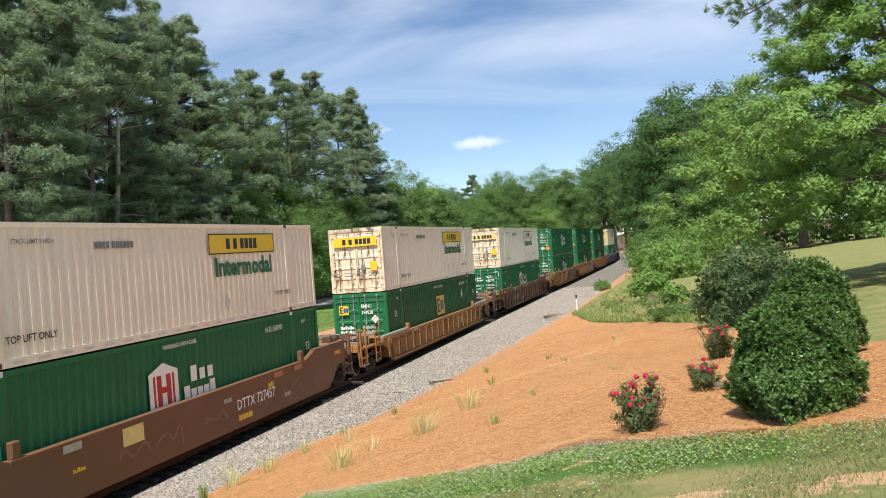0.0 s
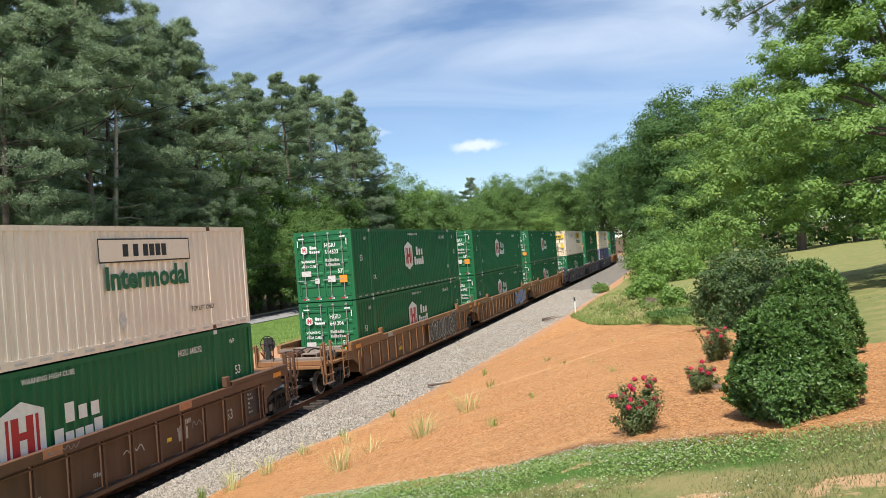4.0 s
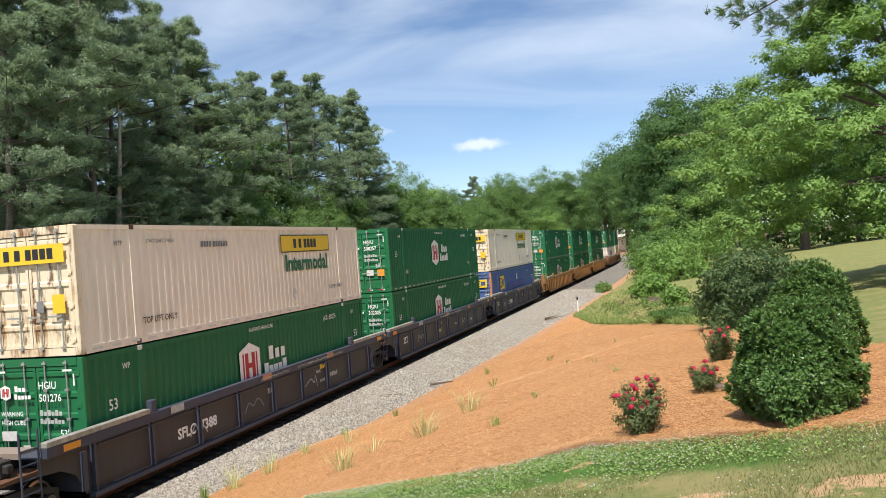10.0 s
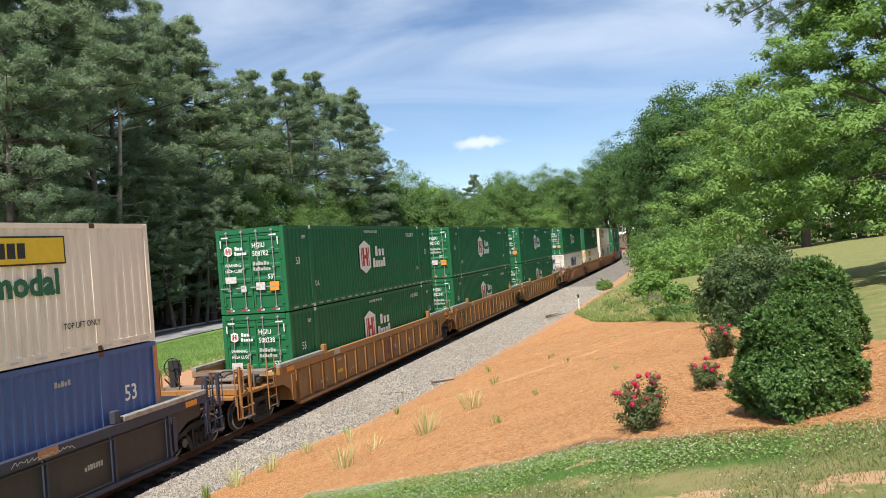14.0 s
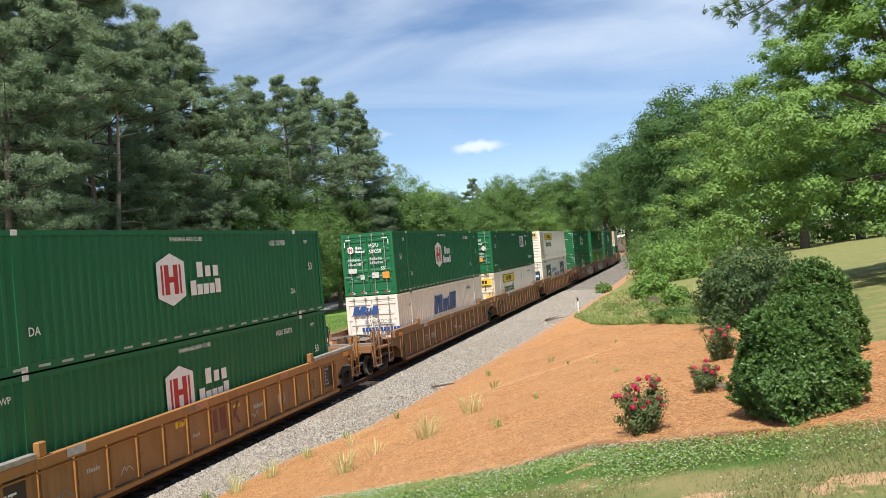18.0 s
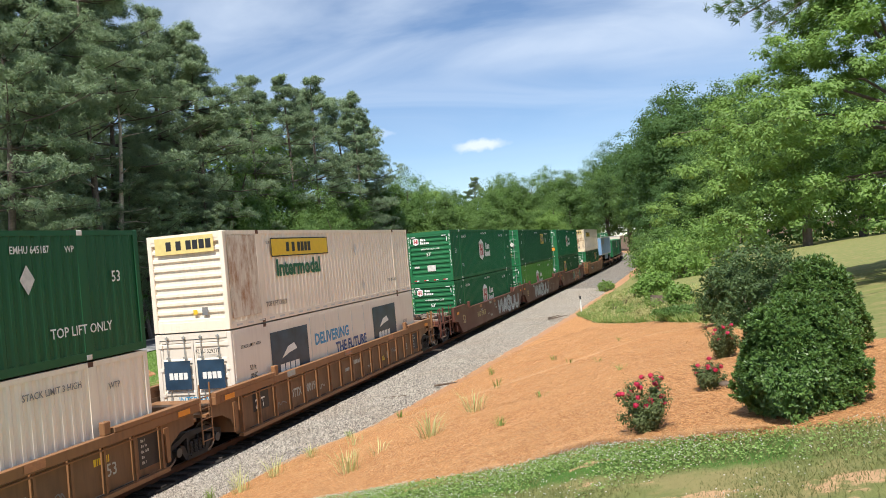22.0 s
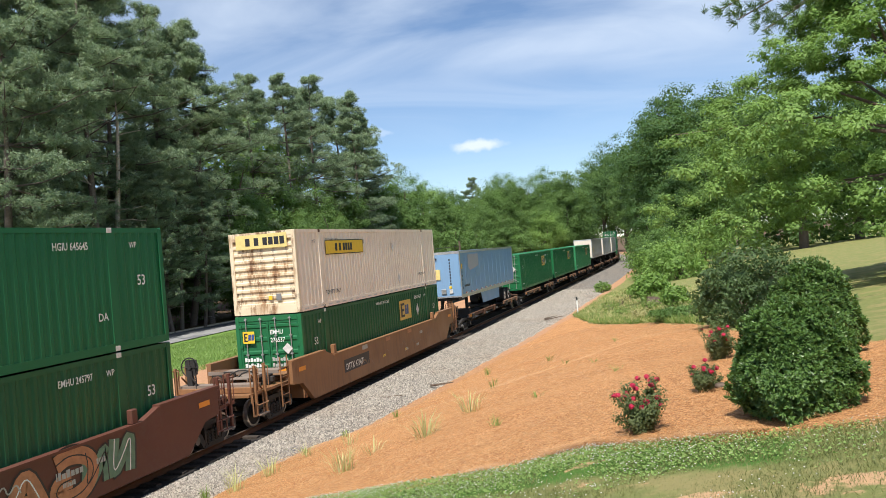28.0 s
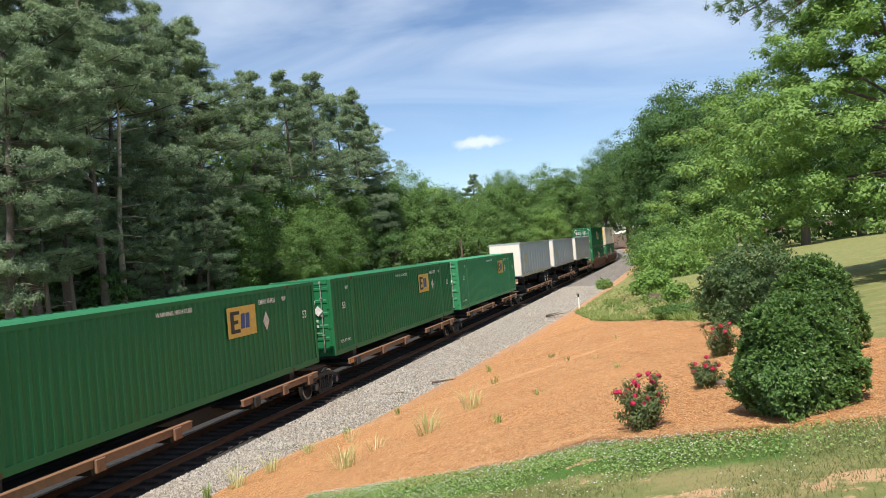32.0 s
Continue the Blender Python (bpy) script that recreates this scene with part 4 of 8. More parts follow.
        if number not in ("only", "low"):
            part("lettering", fitted("Intermodal", 0.74, M_GREENINK, 3.3), None, c, "green lettering", on_side(sx + 0.25, 1.40))
        if number == "low":
            flank_words(c, 4.1, 2.4, "STACK LIMIT 3 HIGH", 0.20, M_GREYINK)
            flank_words(c, 6.6, 2.2, "WTP", 0.20, M_GREYINK)
        flank_words(c, -5.9, 0.46, "TOP LIFT ONLY", 0.22, M_INK)
        flank_words(c, 5.0, 0.6, "TOP LIFT ONLY", 0.18, M_INK)
        flank_words(c, -5.6, 2.45, "STACK LIMIT 3 HIGH", 0.14, M_GREYINK)
        flank_words(c, -6.8, 2.4, "WTP", 0.16, M_GREYINK)
        part("lettering", bars("nnnn nnnnnn", 0.16, M_GREYINK), None, c, "", on_side(-3.2, 2.3))
        part("dent_mark", shape("dent", hexagon(0.26, 0.5, 0.2), M_PRIMER), None, c, "", on_side(2.2, 0.62, -1.314))
        part("dent_mark", shape("dent", hexagon(0.26, 0.5, 0.2), M_PRIMER), None, c, "", on_side(1.6, 2.1, -1.314))
        tagged(part("side_rail_dashes", dashes(M_PRIMER), None, c, "row of pale reflective dashes", on_side(0, 0.06)), kind="stuff")
        if kind == "creamrust":
            part("rust_streak", boxes("rusty_field", M_CREAMRUST, (-7.9, -6.25, -1.318, -1.312, 0.3, 2.75)), None, c, "rust-streaked end of the flank")
        if end == "doors":
            part("sign", shape("sign", quad(2.1, 0.42), M_SIGNPALE if pale else M_SIGN), None, c, "yellow sign with black bars", on_end(1.05, 2.08, X))
            part("sign_wordmark", bars("n n nnnn", 0.24, M_INK), None, c, "", on_end(0.6, 2.17, X - 0.004))
            part("placard", shape("placard", quad(0.34, 0.42), M_SIGN), None, c, "yellow caution placard", on_end(-0.66, 0.95, X))
            part("placard", shape("placard", quad(0.2, 0.26), M_GREYINK), None, c, "grey placard", on_end(-0.22, 0.98, X))
        else:
            part("sign", shape("sign", quad(2.0, 0.5), M_SIGNPALE), None, c, "yellow sign with black bars", on_end(1.0, 2.32, X - 0.02))
            part("sign_wordmark", bars("n n nnnn", 0.27, M_INK), None, c, "", on_end(0.62, 2.43, X - 0.024))
            part("placard", shape("placard", quad(0.2, 0.24), M_GREYINK), None, c, "grey placard", on_end(-0.42, 0.46, X))
            part("placard", shape("placard", quad(0.14, 0.14), M_SIGN), None, c, "yellow placard", on_end(-0.12, 0.5, X))
    if kind == "swift":
        part("wordmark", bars("nnmint", 0.95, M_BLUEINK, 0.28, 0.14), None, c, "slanted blue bars of a wordmark", on_side(-2.6, 1.42))
        part("lettering", bars("nonono", 0.18, M_GREYINK), None, c, "", on_side(4.2, 2.3))
        flank_words(c, -6.6, 2.2, "WT", 0.2, M_GREYINK)
        part("wordmark", bars("nniin", 0.42, M_BLUEINK, 0.28, 0.12), None, c, "slanted blue bars of a wordmark", on_end(0.98, 2.02, X))
        end_words(c, 0.4, 1.62, "INTERMODAL", 0.25, M_GREYINK, 0.9, X)
        part("lettering", bars("nnnnn nnnnnn", 0.2, M_BLUEINK), None, c, "", on_end(0.55, 1.24, X))
    if kind == "kllm":
        for x, w in ((-5.85, 2.6), (2.85, 2.7)):
            p = part("navy_panel", shape("panel", quad(w, 2.25), M_NAVY), None, c, "navy panel with white shapes", on_side(x, 0.3, -1.318))
            part("panel_wordmark", bars("nnnn", 0.42, M_WHITEINK), None, p, "", pose(w * 0.2, 0.75, 0.003))
            part("panel_wordmark", bars("nonononono", 0.14, M_WHITEINK), None, p, "", pose(w * 0.14, 0.42, 0.003))
            part("panel_shape", shape("swoosh", ((0, 0), (0.5, 0.12), (1.1, 0.2), (0.9, 0.42), (0.45, 0.34)), M_WHITEINK), None, p, "", pose(w * 0.25, 1.35, 0.003))
        part("lettering", fitted("DELIVERING", 0.55, M_CYANINK, 3.0), None, c, "bright blue lettering", on_side(-2.72, 1.75))
        part("lettering", fitted("THE FUTURE", 0.55, M_BLUEINK, 3.0), None, c, "dark blue lettering", on_side(-1.0, 1.22))
        for x in np.arange(-3.0, 2.8, 1.22):
            part("panel_joint", boxes("panel_joint", M_ALU, (x - 0.012, x + 0.012, -1.316, -1.305, 0.2, 2.75)), None, c)
        flank_words(c, 6.5, 1.5, "KLLU", 0.24, M_INK)
        flank_words(c, 6.5, 1.2, "329277", 0.24, M_INK)
        flank_words(c, -7.6, 2.3, "STACK LIMIT 3 HIGH", 0.14, M_INK)
        flank_words(c, -7.2, 1.6, "53 ft", 0.22, M_INK)
        flank_words(c, -7.2, 1.35, "XHC", 0.22, M_INK)
        for y in (1.02, -0.12):
            p = part("navy_panel", shape("panel", quad(0.9, 0.85), M_NAVY), None, c, "navy panel with white shapes", on_end(y, 1.25, X))
            part("panel_wordmark", bars("nnnn", 0.2, M_WHITEINK), None, p, "", pose(0.16, 0.3, 0.003))
        end_words(c, -0.1, 2.3, "KLLU 329277", 0.17, M_INK, 0.85, X)
        end_words(c, 0.6, 0.85, "INTERMODAL", 0.26, M_CYANINK, 0.9, X)
    if dash:
        tagged(part("reflective_dashes", dashes(M_DIMINK), None, c, "row of white reflective dashes", on_side(0, 0.06)), kind="stuff")
    return c


# ---- train: running gear ----
WR = 0.42


def wheelset():
    def make():
        bm = bmesh.new()
        n = 24
        for sgn in (-1, 1):
            prof = [(0.10, 0.82), (0.14, 0.76), (0.33, 0.73), (0.36, 0.685), (0.445, 0.685), (0.445, 0.715), (WR, 0.722), (WR - 0.008, 0.82), (0.35, 0.822), (0.31, 0.79), (0.16, 0.80)]
            rings = [[bm.verts.new((r * math.cos(i * math.tau / n), sgn * y, r * math.sin(i * math.tau / n))) for i in range(n)] for r, y in prof]
            for a, b in zip(rings, rings[1:] + rings[:1]):
                for i in range(n):
                    bm.faces.new((a[i], a[(i + 1) % n], b[(i + 1) % n], b[i]))
        rod(bm, (0, -1.05, 0), (0, 1.05, 0), 0.08, 10)
        me = finish("wheelset", bm, M_BLACK)
        me.materials.append(M_STEEL)
        for p in me.polygons:
            r = math.hypot(p.center.x, p.center.z)
            p.material_index = 1 if r > 0.35 else 0
        return me
    return kept("wheelset", make)


def truck_frame():
    """Cast side frame: bowed top member, dipped spring seat, pedestals over the bearings."""
    def make():
        bm = bmesh.new()
        top = [(-1.2, 0.50), (-1.2, 0.61), (-0.96, 0.67), (-0.46, 0.83), (0.46, 0.83), (0.96, 0.67), (1.2, 0.61), (1.2, 0.50), (0.92, 0.54), (0.44, 0.69), (-0.44, 0.69), (-0.92, 0.54)]
        for y in (-1.09, 0.95):
            slab(bm, top, y, y + 0.14)
            slab(bm, [(-0.48, 0.11), (0.48, 0.11), (0.38, 0.235), (-0.38, 0.235)], y - 0.01, y + 0.15)
            for e in (-1, 1):
                slab(bm, [(e * 0.70, 0.56), (e * 0.54, 0.52), (e * 0.34, 0.12), (e * 0.50, 0.12), (e * 0.66, 0.36)], y, y + 0.14)
                slab(bm, [(e * 1.2, 0.36), (e * 1.07, 0.36), (e * 1.07, 0.52), (e * 1.2, 0.52)], y, y + 0.14)
                slab(bm, [(e * 0.40, 0.20), (e * 0.31, 0.20), (e * 0.31, 0.72), (e * 0.40, 0.72)], y + 0.01, y + 0.13)
        me = finish("side_frame", bm, M_BLACK)
        return me
    return kept("truck_frame", make)


def springs():
    def make():
        bm = bmesh.new()
        box(bm, -0.3, 0.3, -0.1, 0.1, 0.18, 0.22)
        for x in (-0.2, 0.0, 0.2):
            for k in range(4):
                z = 0.22 + k * 0.085
                rod(bm, (x, 0, z), (x, 0, z + 0.045), 0.09, 8)
                rod(bm, (x, 0, z + 0.045), (x, 0, z + 0.085), 0.065, 8)
        return finish("spring_nest", bm, M_BLACK)
    return kept("springs", make)


def bearing():
    return kept("bearing", lambda: finish("bearing_cap", rods(((0, -0.07, 0), (0, 0.07, 0)), 0.12, 12), M_GREYSTEEL))


WHEELS = []


def truck(car, x, key):
    t = part("truck", truck_frame(), None, car, "black cast-steel wheel truck", pose(x, 0, 0))
    for y in (-1.02, 1.02):
        part("spring_nest", springs(), None, t, "", pose(0, y, 0))
    part("bolster", boxes("bolster", M_BLACK, (-0.2, 0.2, -0.95, 0.95, 0.5, 0.74)), None, t)
    for dx in (-0.89, 0.89):
        w = part("wheelset", wheelset(), None, t, "steel wheels on an axle, treads worn bright", pose(dx, 0, WR))
        for y in (-1.11, 1.11):
            part("bearing_cap", bearing(), None, t, "", pose(dx, y, WR))
        WHEELS.append((w, dx, key, x))
    return t


def handrail(car, pts, mat, r=0.022):
    return part("handrail", kept(("rail", tuple(pts), mat.name), lambda: finish("handrail", rods(pts, r, 6), mat)), None, car)


def brake_wheel(car, x, y, z, mat=M_BLACK):
    def make():
        bm = bmesh.new()
        n = 16
        c = [Vector((0, 0.30 * math.cos(i * math.tau / n), 0.30 * math.sin(i * math.tau / n))) for i in range(n)]
        for a, b in zip(c, c[1:] + c[:1]):
            rod(bm, a, b, 0.02, 5)
        for i in range(0, n, 4):
            rod(bm, (0, 0, 0), c[i], 0.015, 5)
        rod(bm, (-0.05, 0, 0), (0.12, 0, 0), 0.07, 8)
        return finish("brake_wheel", bm, mat)
    part("brake_wheel", kept(("brake", mat.name), make), None, car, "iron hand-brake wheel", pose(x, y, z))
    part("brake_stand", boxes("brake_stand", mat, (-0.05, 0.09, -0.09, 0.09, -1.0, -0.1), (0.02, 0.16, -0.17, 0.17, -0.25, 0.22)), None, car, "", pose(x, y, z))


def ladder(car, x, y, mat, z0=0.45, z1=2.05):
    def make():
        bm = bmesh.new()
        for dx in (-0.24, 0.24):
            rod(bm, (dx, 0, z0), (dx, 0, z1), 0.022, 6)
        n = 5
        for i in range(n):
            z = z0 + 0.08 + i * (1.15) / (n - 1)
            rod(bm, (-0.24, 0, z), (0.24, 0, z), 0.018, 6)
        return finish("ladder", bm, mat)
    part("ladder", kept(("ladder", mat.name, z0, z1), make), None, car, "steel corner ladder", pose(x, y, 0))


M_GALVWORN = plain("worn_grey_steel_plate", (0.34, 0.32, 0.28), 0.55, 0.3, 0.3)
HALF = 9.6


def ribbon(name, pts, w, mat):
    """A painted stroke of even width through the points."""
    def make():
        v, f = [], []
        n = len(pts)
        for i, p in enumerate(pts):
            a, b = Vector(pts[max(i - 1, 0)]), Vector(pts[min(i + 1, n - 1)])
            d = (b - a).normalized()
            v += [(p[0] - d.y * w / 2, p[1] + d.x * w / 2, 0), (p[0] + d.y * w / 2, p[1] - d.x * w / 2, 0)]
            if i:
                k = 2 * i
                f.append((k - 2, k - 1, k + 1, k))
        return mesh_of(name, v, f, mat)
    return kept((name, tuple(pts), w, mat.name), make)


STROKES = (
    ((0.85, 0.80), (0.62, 0.96), (0.30, 0.92), (0.14, 0.72), (0.34, 0.55), (0.68, 0.46), (0.84, 0.26), (0.62, 0.06), (0.30, 0.06), (0.08, 0.22)),
    ((0.08, 0.95), (0.10, 0.50), (0.18, 0.16), (0.44, 0.04), (0.72, 0.14), (0.84, 0.48), (0.88, 0.95)),
    ((0.10, 0.04), (0.26, 0.50), (0.48, 0.96), (0.68, 0.52), (0.86, 0.04), (0.70, 0.30), (0.34, 0.34)),
    ((0.86, 0.84), (0.58, 0.97), (0.22, 0.82), (0.10, 0.48), (0.24, 0.14), (0.58, 0.04), (0.88, 0.20), (0.80, 0.44), (0.54, 0.46)),
    ((0.10, 0.95), (0.16, 0.06), (0.50, 0.52), (0.82, 0.95), (0.80, 0.40), (0.86, 0.05)),
)


def smooth_path(pts):
    """Points rounded off by cutting corners twice."""
    for r in range(2):
        q = [pts[0]]
        for a, b in zip(pts, pts[1:]):
            q += [(a[0] * 0.75 + b[0] * 0.25, a[1] * 0.75 + b[1] * 0.25), (a[0] * 0.25 + b[0] * 0.75, a[1] * 0.25 + b[1] * 0.75)]
        pts = q + [pts[-1]]
    return tuple((round(x, 3), round(y, 3)) for x, y in pts)


def graffiti(car, x, z, kindly):
    """Sprayed letters nobody can read: fat strokes over a dark outline."""
    count, h, seed, outline, fill, w = kindly
    rng = random.Random(seed)
    cx = 0.0
    for i in range(count):
        st = rng.choice(STROKES)
        flip_x, flip_y = rng.random() < 0.5, rng.random() < 0.5
        st = [(1 - a if flip_x else a, 1 - b if flip_y else b) for a, b in st]
        lean, hh, ww = rng.uniform(-0.05, 0.3), h * rng.uniform(0.9, 1.06), w * rng.uniform(0.85, 1.15)
        p = smooth_path([(a * ww + b * lean * h + rng.uniform(-0.04, 0.04), b * hh) for a, b in st])
        fat = 0.37 * h
        for k, (m, wide) in enumerate(((outline, fat + 0.10), (fill, fat), (M_WHITEINK if i % 2 else outline, 0.03))):
            part("sprayed_letter", ribbon("sprayed_letter", p, round(wide, 3), m), None, car, "sprayed graffiti", on_side(x + cx, z, -1.6125 - 0.002 * k - 0.0004 * i))
        cx += ww * 0.92


def scrawl(car, x, z, long, high, mat, seed, y=-1.617):
    """A thin hand-drawn scribble."""
    rng = random.Random(seed)
    n = max(5, int(long / high * 2.2))
    p = smooth_path([(long * i / n + rng.uniform(-0.3, 0.3) * high, high * (rng.uniform(0.6, 1.0) if i % 2 else rng.uniform(0.0, 0.35))) for i in range(n)])
    part("scribble", ribbon("scribble", p, round(0.16 * high ** 0.5 * 0.35, 3), mat), None, car, "thin sprayed scribble", on_side(x, z, y))


def well_car(style, mat, key, marks="", front_trucks=1, rear_truck=False, tags=(), low=0.0):
    """A well car: low floor between two deep sides, platforms over the trucks."""
    names = {"ribbed": "well car with ribbed sides", "smooth": "well car with smooth plate sides", "dark": "dark well car with ribbed sides"}
    c = thing("well_car", mat.name.replace("_", " ").replace(" paint", "") + "-painted " + names[style] + " on rails", "railway car", "cars of the train")
    top = 1.62 - low
    for side in (-1, 1):
        y = side * 1.46
        if style != "smooth":
            part("top_chord", boxes("top_chord", mat, (-HALF, HALF, *sorted((y - side * 0.02, y + side * 0.14)), top - 0.22 + low * 0.3, top), bevel=0.01), None, c)
            def make():
                bm = bmesh.new()
                slab(bm, [(-HALF, 1.42 - low), (-HALF, 1.05), (-9.0, 1.0), (-8.6, 0.8), (-8.3, 0.3), (8.3, 0.3), (8.6, 0.8), (9.0, 1.0), (HALF, 1.05), (HALF, 1.42 - low)], *sorted((y - side * 0.08, y - side * 0.11)))
                # webs darker than the chord, recess shade painted in, yellow cars excepted
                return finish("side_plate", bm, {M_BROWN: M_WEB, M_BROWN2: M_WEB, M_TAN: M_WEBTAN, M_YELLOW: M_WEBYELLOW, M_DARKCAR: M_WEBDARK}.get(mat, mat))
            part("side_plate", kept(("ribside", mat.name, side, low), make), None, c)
            part("bottom_chord", boxes("bottom_chord", mat, (-8.25, 8.25, *sorted((y - side * 0.06, y + side * 0.09)), 0.22, 0.32)), None, c)
            n = 17
            for i in range(0, n, 1 if side < 0 and style != "dark" else 2):
                x = -8.1 + i * 16.2 / (n - 1)
                part("rib", boxes("rib", mat, (-0.035, 0.035, *sorted((y - side * 0.079, y + side * 0.03)), 0.32, 1.40 - low)), None, c, "", pose(x, 0, 0))
            for z in (1.29 - low,):
                part("side_pipe", boxes("side_pipe", mat, (-8.0, 8.0, *sorted((y + side * 0.001, y + side * 0.05)), z, z + 0.035)), None, c)
        else:
            def make():
                bm = bmesh.new()
                slab(bm, [(-HALF, 1.05), (-8.9, 1.0), (-8.1, 0.3), (8.1, 0.3), (8.9, 1.0), (HALF, 1.05), (HALF, 1.80), (7.0, 1.80), (6.3, 1.54), (-6.3, 1.54), (-7.0, 1.80), (-HALF, 1.80)],
                     *sorted((y - side * 0.03, y + side * 0.14)))
                bevel_all(bm, 0.012)
                return finish("side_plate", bm, mat)
            part("side_plate", kept(("smoothside", mat.name, side), make), None, c)
            part("top_flange", boxes("top_flange", mat, (-6.3, 6.3, *sorted((y - side * 0.04, y + side * 0.17)), 1.52, 1.58)), None, c)
            for ex in (-1, 1):
                part("top_flange", boxes("top_flange", mat, (*sorted((ex * 7.0, ex * HALF)), *sorted((y - side * 0.04, y + side * 0.17)), 1.78, 1.84)), None, c)
    for sx in (-1, 1):
        if style != "smooth":
            for side in (-1, 1):
                y = side * 1.46
                part("end_cap_plate", boxes("end_cap_plate", M_GALVWORN if mat in (M_YELLOW, M_DARKCAR) else mat, (*sorted((sx * (HALF - 3.3), sx * HALF)), *sorted((y - side * 0.03, y + side * 0.16)), top + 0.004, top + 0.12), bevel=0.01), None, c)
        for side in (-1, 1):
            y = side * 1.46
            part("lock_block", boxes("lock_block", mat, (*sorted((sx * 6.0, sx * 6.22)), *sorted((y - side * 0.02, y + side * 0.13)), top if style != "smooth" else 1.58, 1.92 - low), bevel=0.02), None, c)
        long = 2.4 if (sx < 0 and front_trucks == 1) else (1.2 if sx > 0 and rear_truck else 0.15)
        x0, x1 = sorted((sx * (HALF - 1.3), sx * (HALF + long)))
        part("platform", boxes("platform", mat if style != "dark" else M_RUST, (x0, x1, -1.36, 1.36, 1.10, 1.18)), None, c, "worn steel end platform")
        part("end_sill", boxes("end_sill", mat, (*sorted((sx * (HALF - 1.3), sx * (HALF - 1.15))), -1.44, 1.44, 0.4, 1.25)), None, c)
        part("centre_sill", boxes("centre_sill", M_BLACK, (*sorted((sx * (HALF - 1.3), sx * (HALF + max(long - 0.1, 0.2)))), -0.3, 0.3, 0.78, 1.09)), None, c)
        part("platform_step", boxes("platform_step", mat, (*sorted((sx * (HALF - 1.1), sx * (HALF - 0.2))), -1.1, 1.1, 1.19, 1.36), bevel=0.02), None, c)
        part("orange_marker", shape("marker", quad(0.5, 0.14), M_ORANGE), None, c, "orange reflector", on_side(sx * 8.9 - 0.25, 1.44 - low * 0.85 if style != "smooth" else 1.4, -1.613))
    part("well_floor", boxes("well_floor", M_BLACK, (-7.6, 7.6, -1.42, 1.42, 0.26, 0.335)), None, c)
    if front_trucks:
        truck(c, -10.0 if front_trucks == 1 else -9.9, key)
    if front_trucks == 2:
        ladder(c, -HALF - 0.28, -1.46, mat)
        part("stencil_panel", shape("panel", quad(0.95, 0.75), M_INK), None, c, "black panel with stencilled figures", on_side(-7.35, 0.72, -1.385))
        part("stencil", lettering("25T", 0.4, M_WHITEINK, 0.9), None, c, "white stencilled figures", on_side(-7.22, 0.8, -1.389))
    if rear_truck:
        truck(c, 10.0, key)
    if style == "ribbed":
        plate = part("stencil_panel", shape("panel", quad(0.8, 0.8), M_INK), None, c, "black panel with stencilled bars", on_side(7.32, 0.5, -1.385))
        for i in range(5):
            part("stencil", bars("no lon"[: 3 + (i + key) % 4], 0.07, M_DIMINK), None, plate, "", pose(0.1, 0.62 - 0.13 * i, 0.003))
        part("lettering", lettering("53", 0.4, M_INK if mat is M_YELLOW else M_DIMINK, 0.9), None, c, "", on_side(6.2, 0.66, -1.385))
        part("patch", shape("patch", quad(0.42, 0.32), M_DIMINK), None, c, "pale painted patch", on_side(3.1 + 0.4 * (key % 3), 0.62, -1.385))
        if mat is M_YELLOW:
            part("wordmark", bars("tt", 0.62, M_MAROON, 0.0, 0.2), None, c, "faded maroon bars of a wordmark", on_side(0.1, 0.58, -1.385))
            part("wordmark", shape("cross", ((0, 0), (0.14, 0), (0.30, 0.24), (0.46, 0), (0.60, 0), (0.37, 0.32), (0.60, 0.64), (0.46, 0.64), (0.30, 0.40), (0.14, 0.64), (0, 0.64), (0.23, 0.32)), M_MAROON), None, c, "", on_side(1.0, 0.58, -1.385))
    if marks and style == "smooth" and mat is M_TAN:
        part("stencil_panel", shape("panel", quad(2.5, 0.48), M_INK), None, c, "black painted panel", on_side(-5.45, 0.74, -1.6105))
    if marks and style == "smooth":
        gold = M_GOLDINK if mat is M_RED else M_WHITEINK
        part("lettering", lettering(marks, 0.34 if mat is M_TAN else 0.42, gold, 0.9), None, c, "", on_side({M_RED: -4.6, M_BROWN: 1.8}.get(mat, -5.3), 0.82, -1.612))
    elif marks:
        # one word to a panel between the ribs
        for i, word in enumerate(marks.split()):
            wide = 0.2 * len(word)
            part("lettering", fitted(word, 0.38, M_WHITEINK if style == "dark" else M_DIMINK, round(min(0.84, wide), 3)), None, c, "", on_side(-4.97 + 1.0125 * i, 0.66, -1.385))
    rng = random.Random(key)
    for i in range(5):
        part("stencil", bars("".join(rng.choice("nolt") for _ in range(rng.randint(3, 8))), rng.choice((0.1, 0.12, 0.16)), M_DIMINK if rng.random() < 0.7 else M_SIGN), None, c, "", on_side(rng.uniform(-6.5, 6) if style == "smooth" or not marks else rng.uniform(-1.8, 6), rng.uniform(0.5, 1.2), -1.616 if style == "smooth" else -1.385))
    for i in range(3):
        part("patch", shape("patch", quad(0.55, 0.18), M_SPRAYORANGE if i else M_DIMINK), None, c, "painted patch", on_side(rng.uniform(-6, 5.5), 1.35, -1.616) if style == "smooth" else on_side(-5.5 + i * 4.6, 1.44 - low * 0.85, -1.616))
    for x, z, spec in tags:
        graffiti(c, x, z, spec)
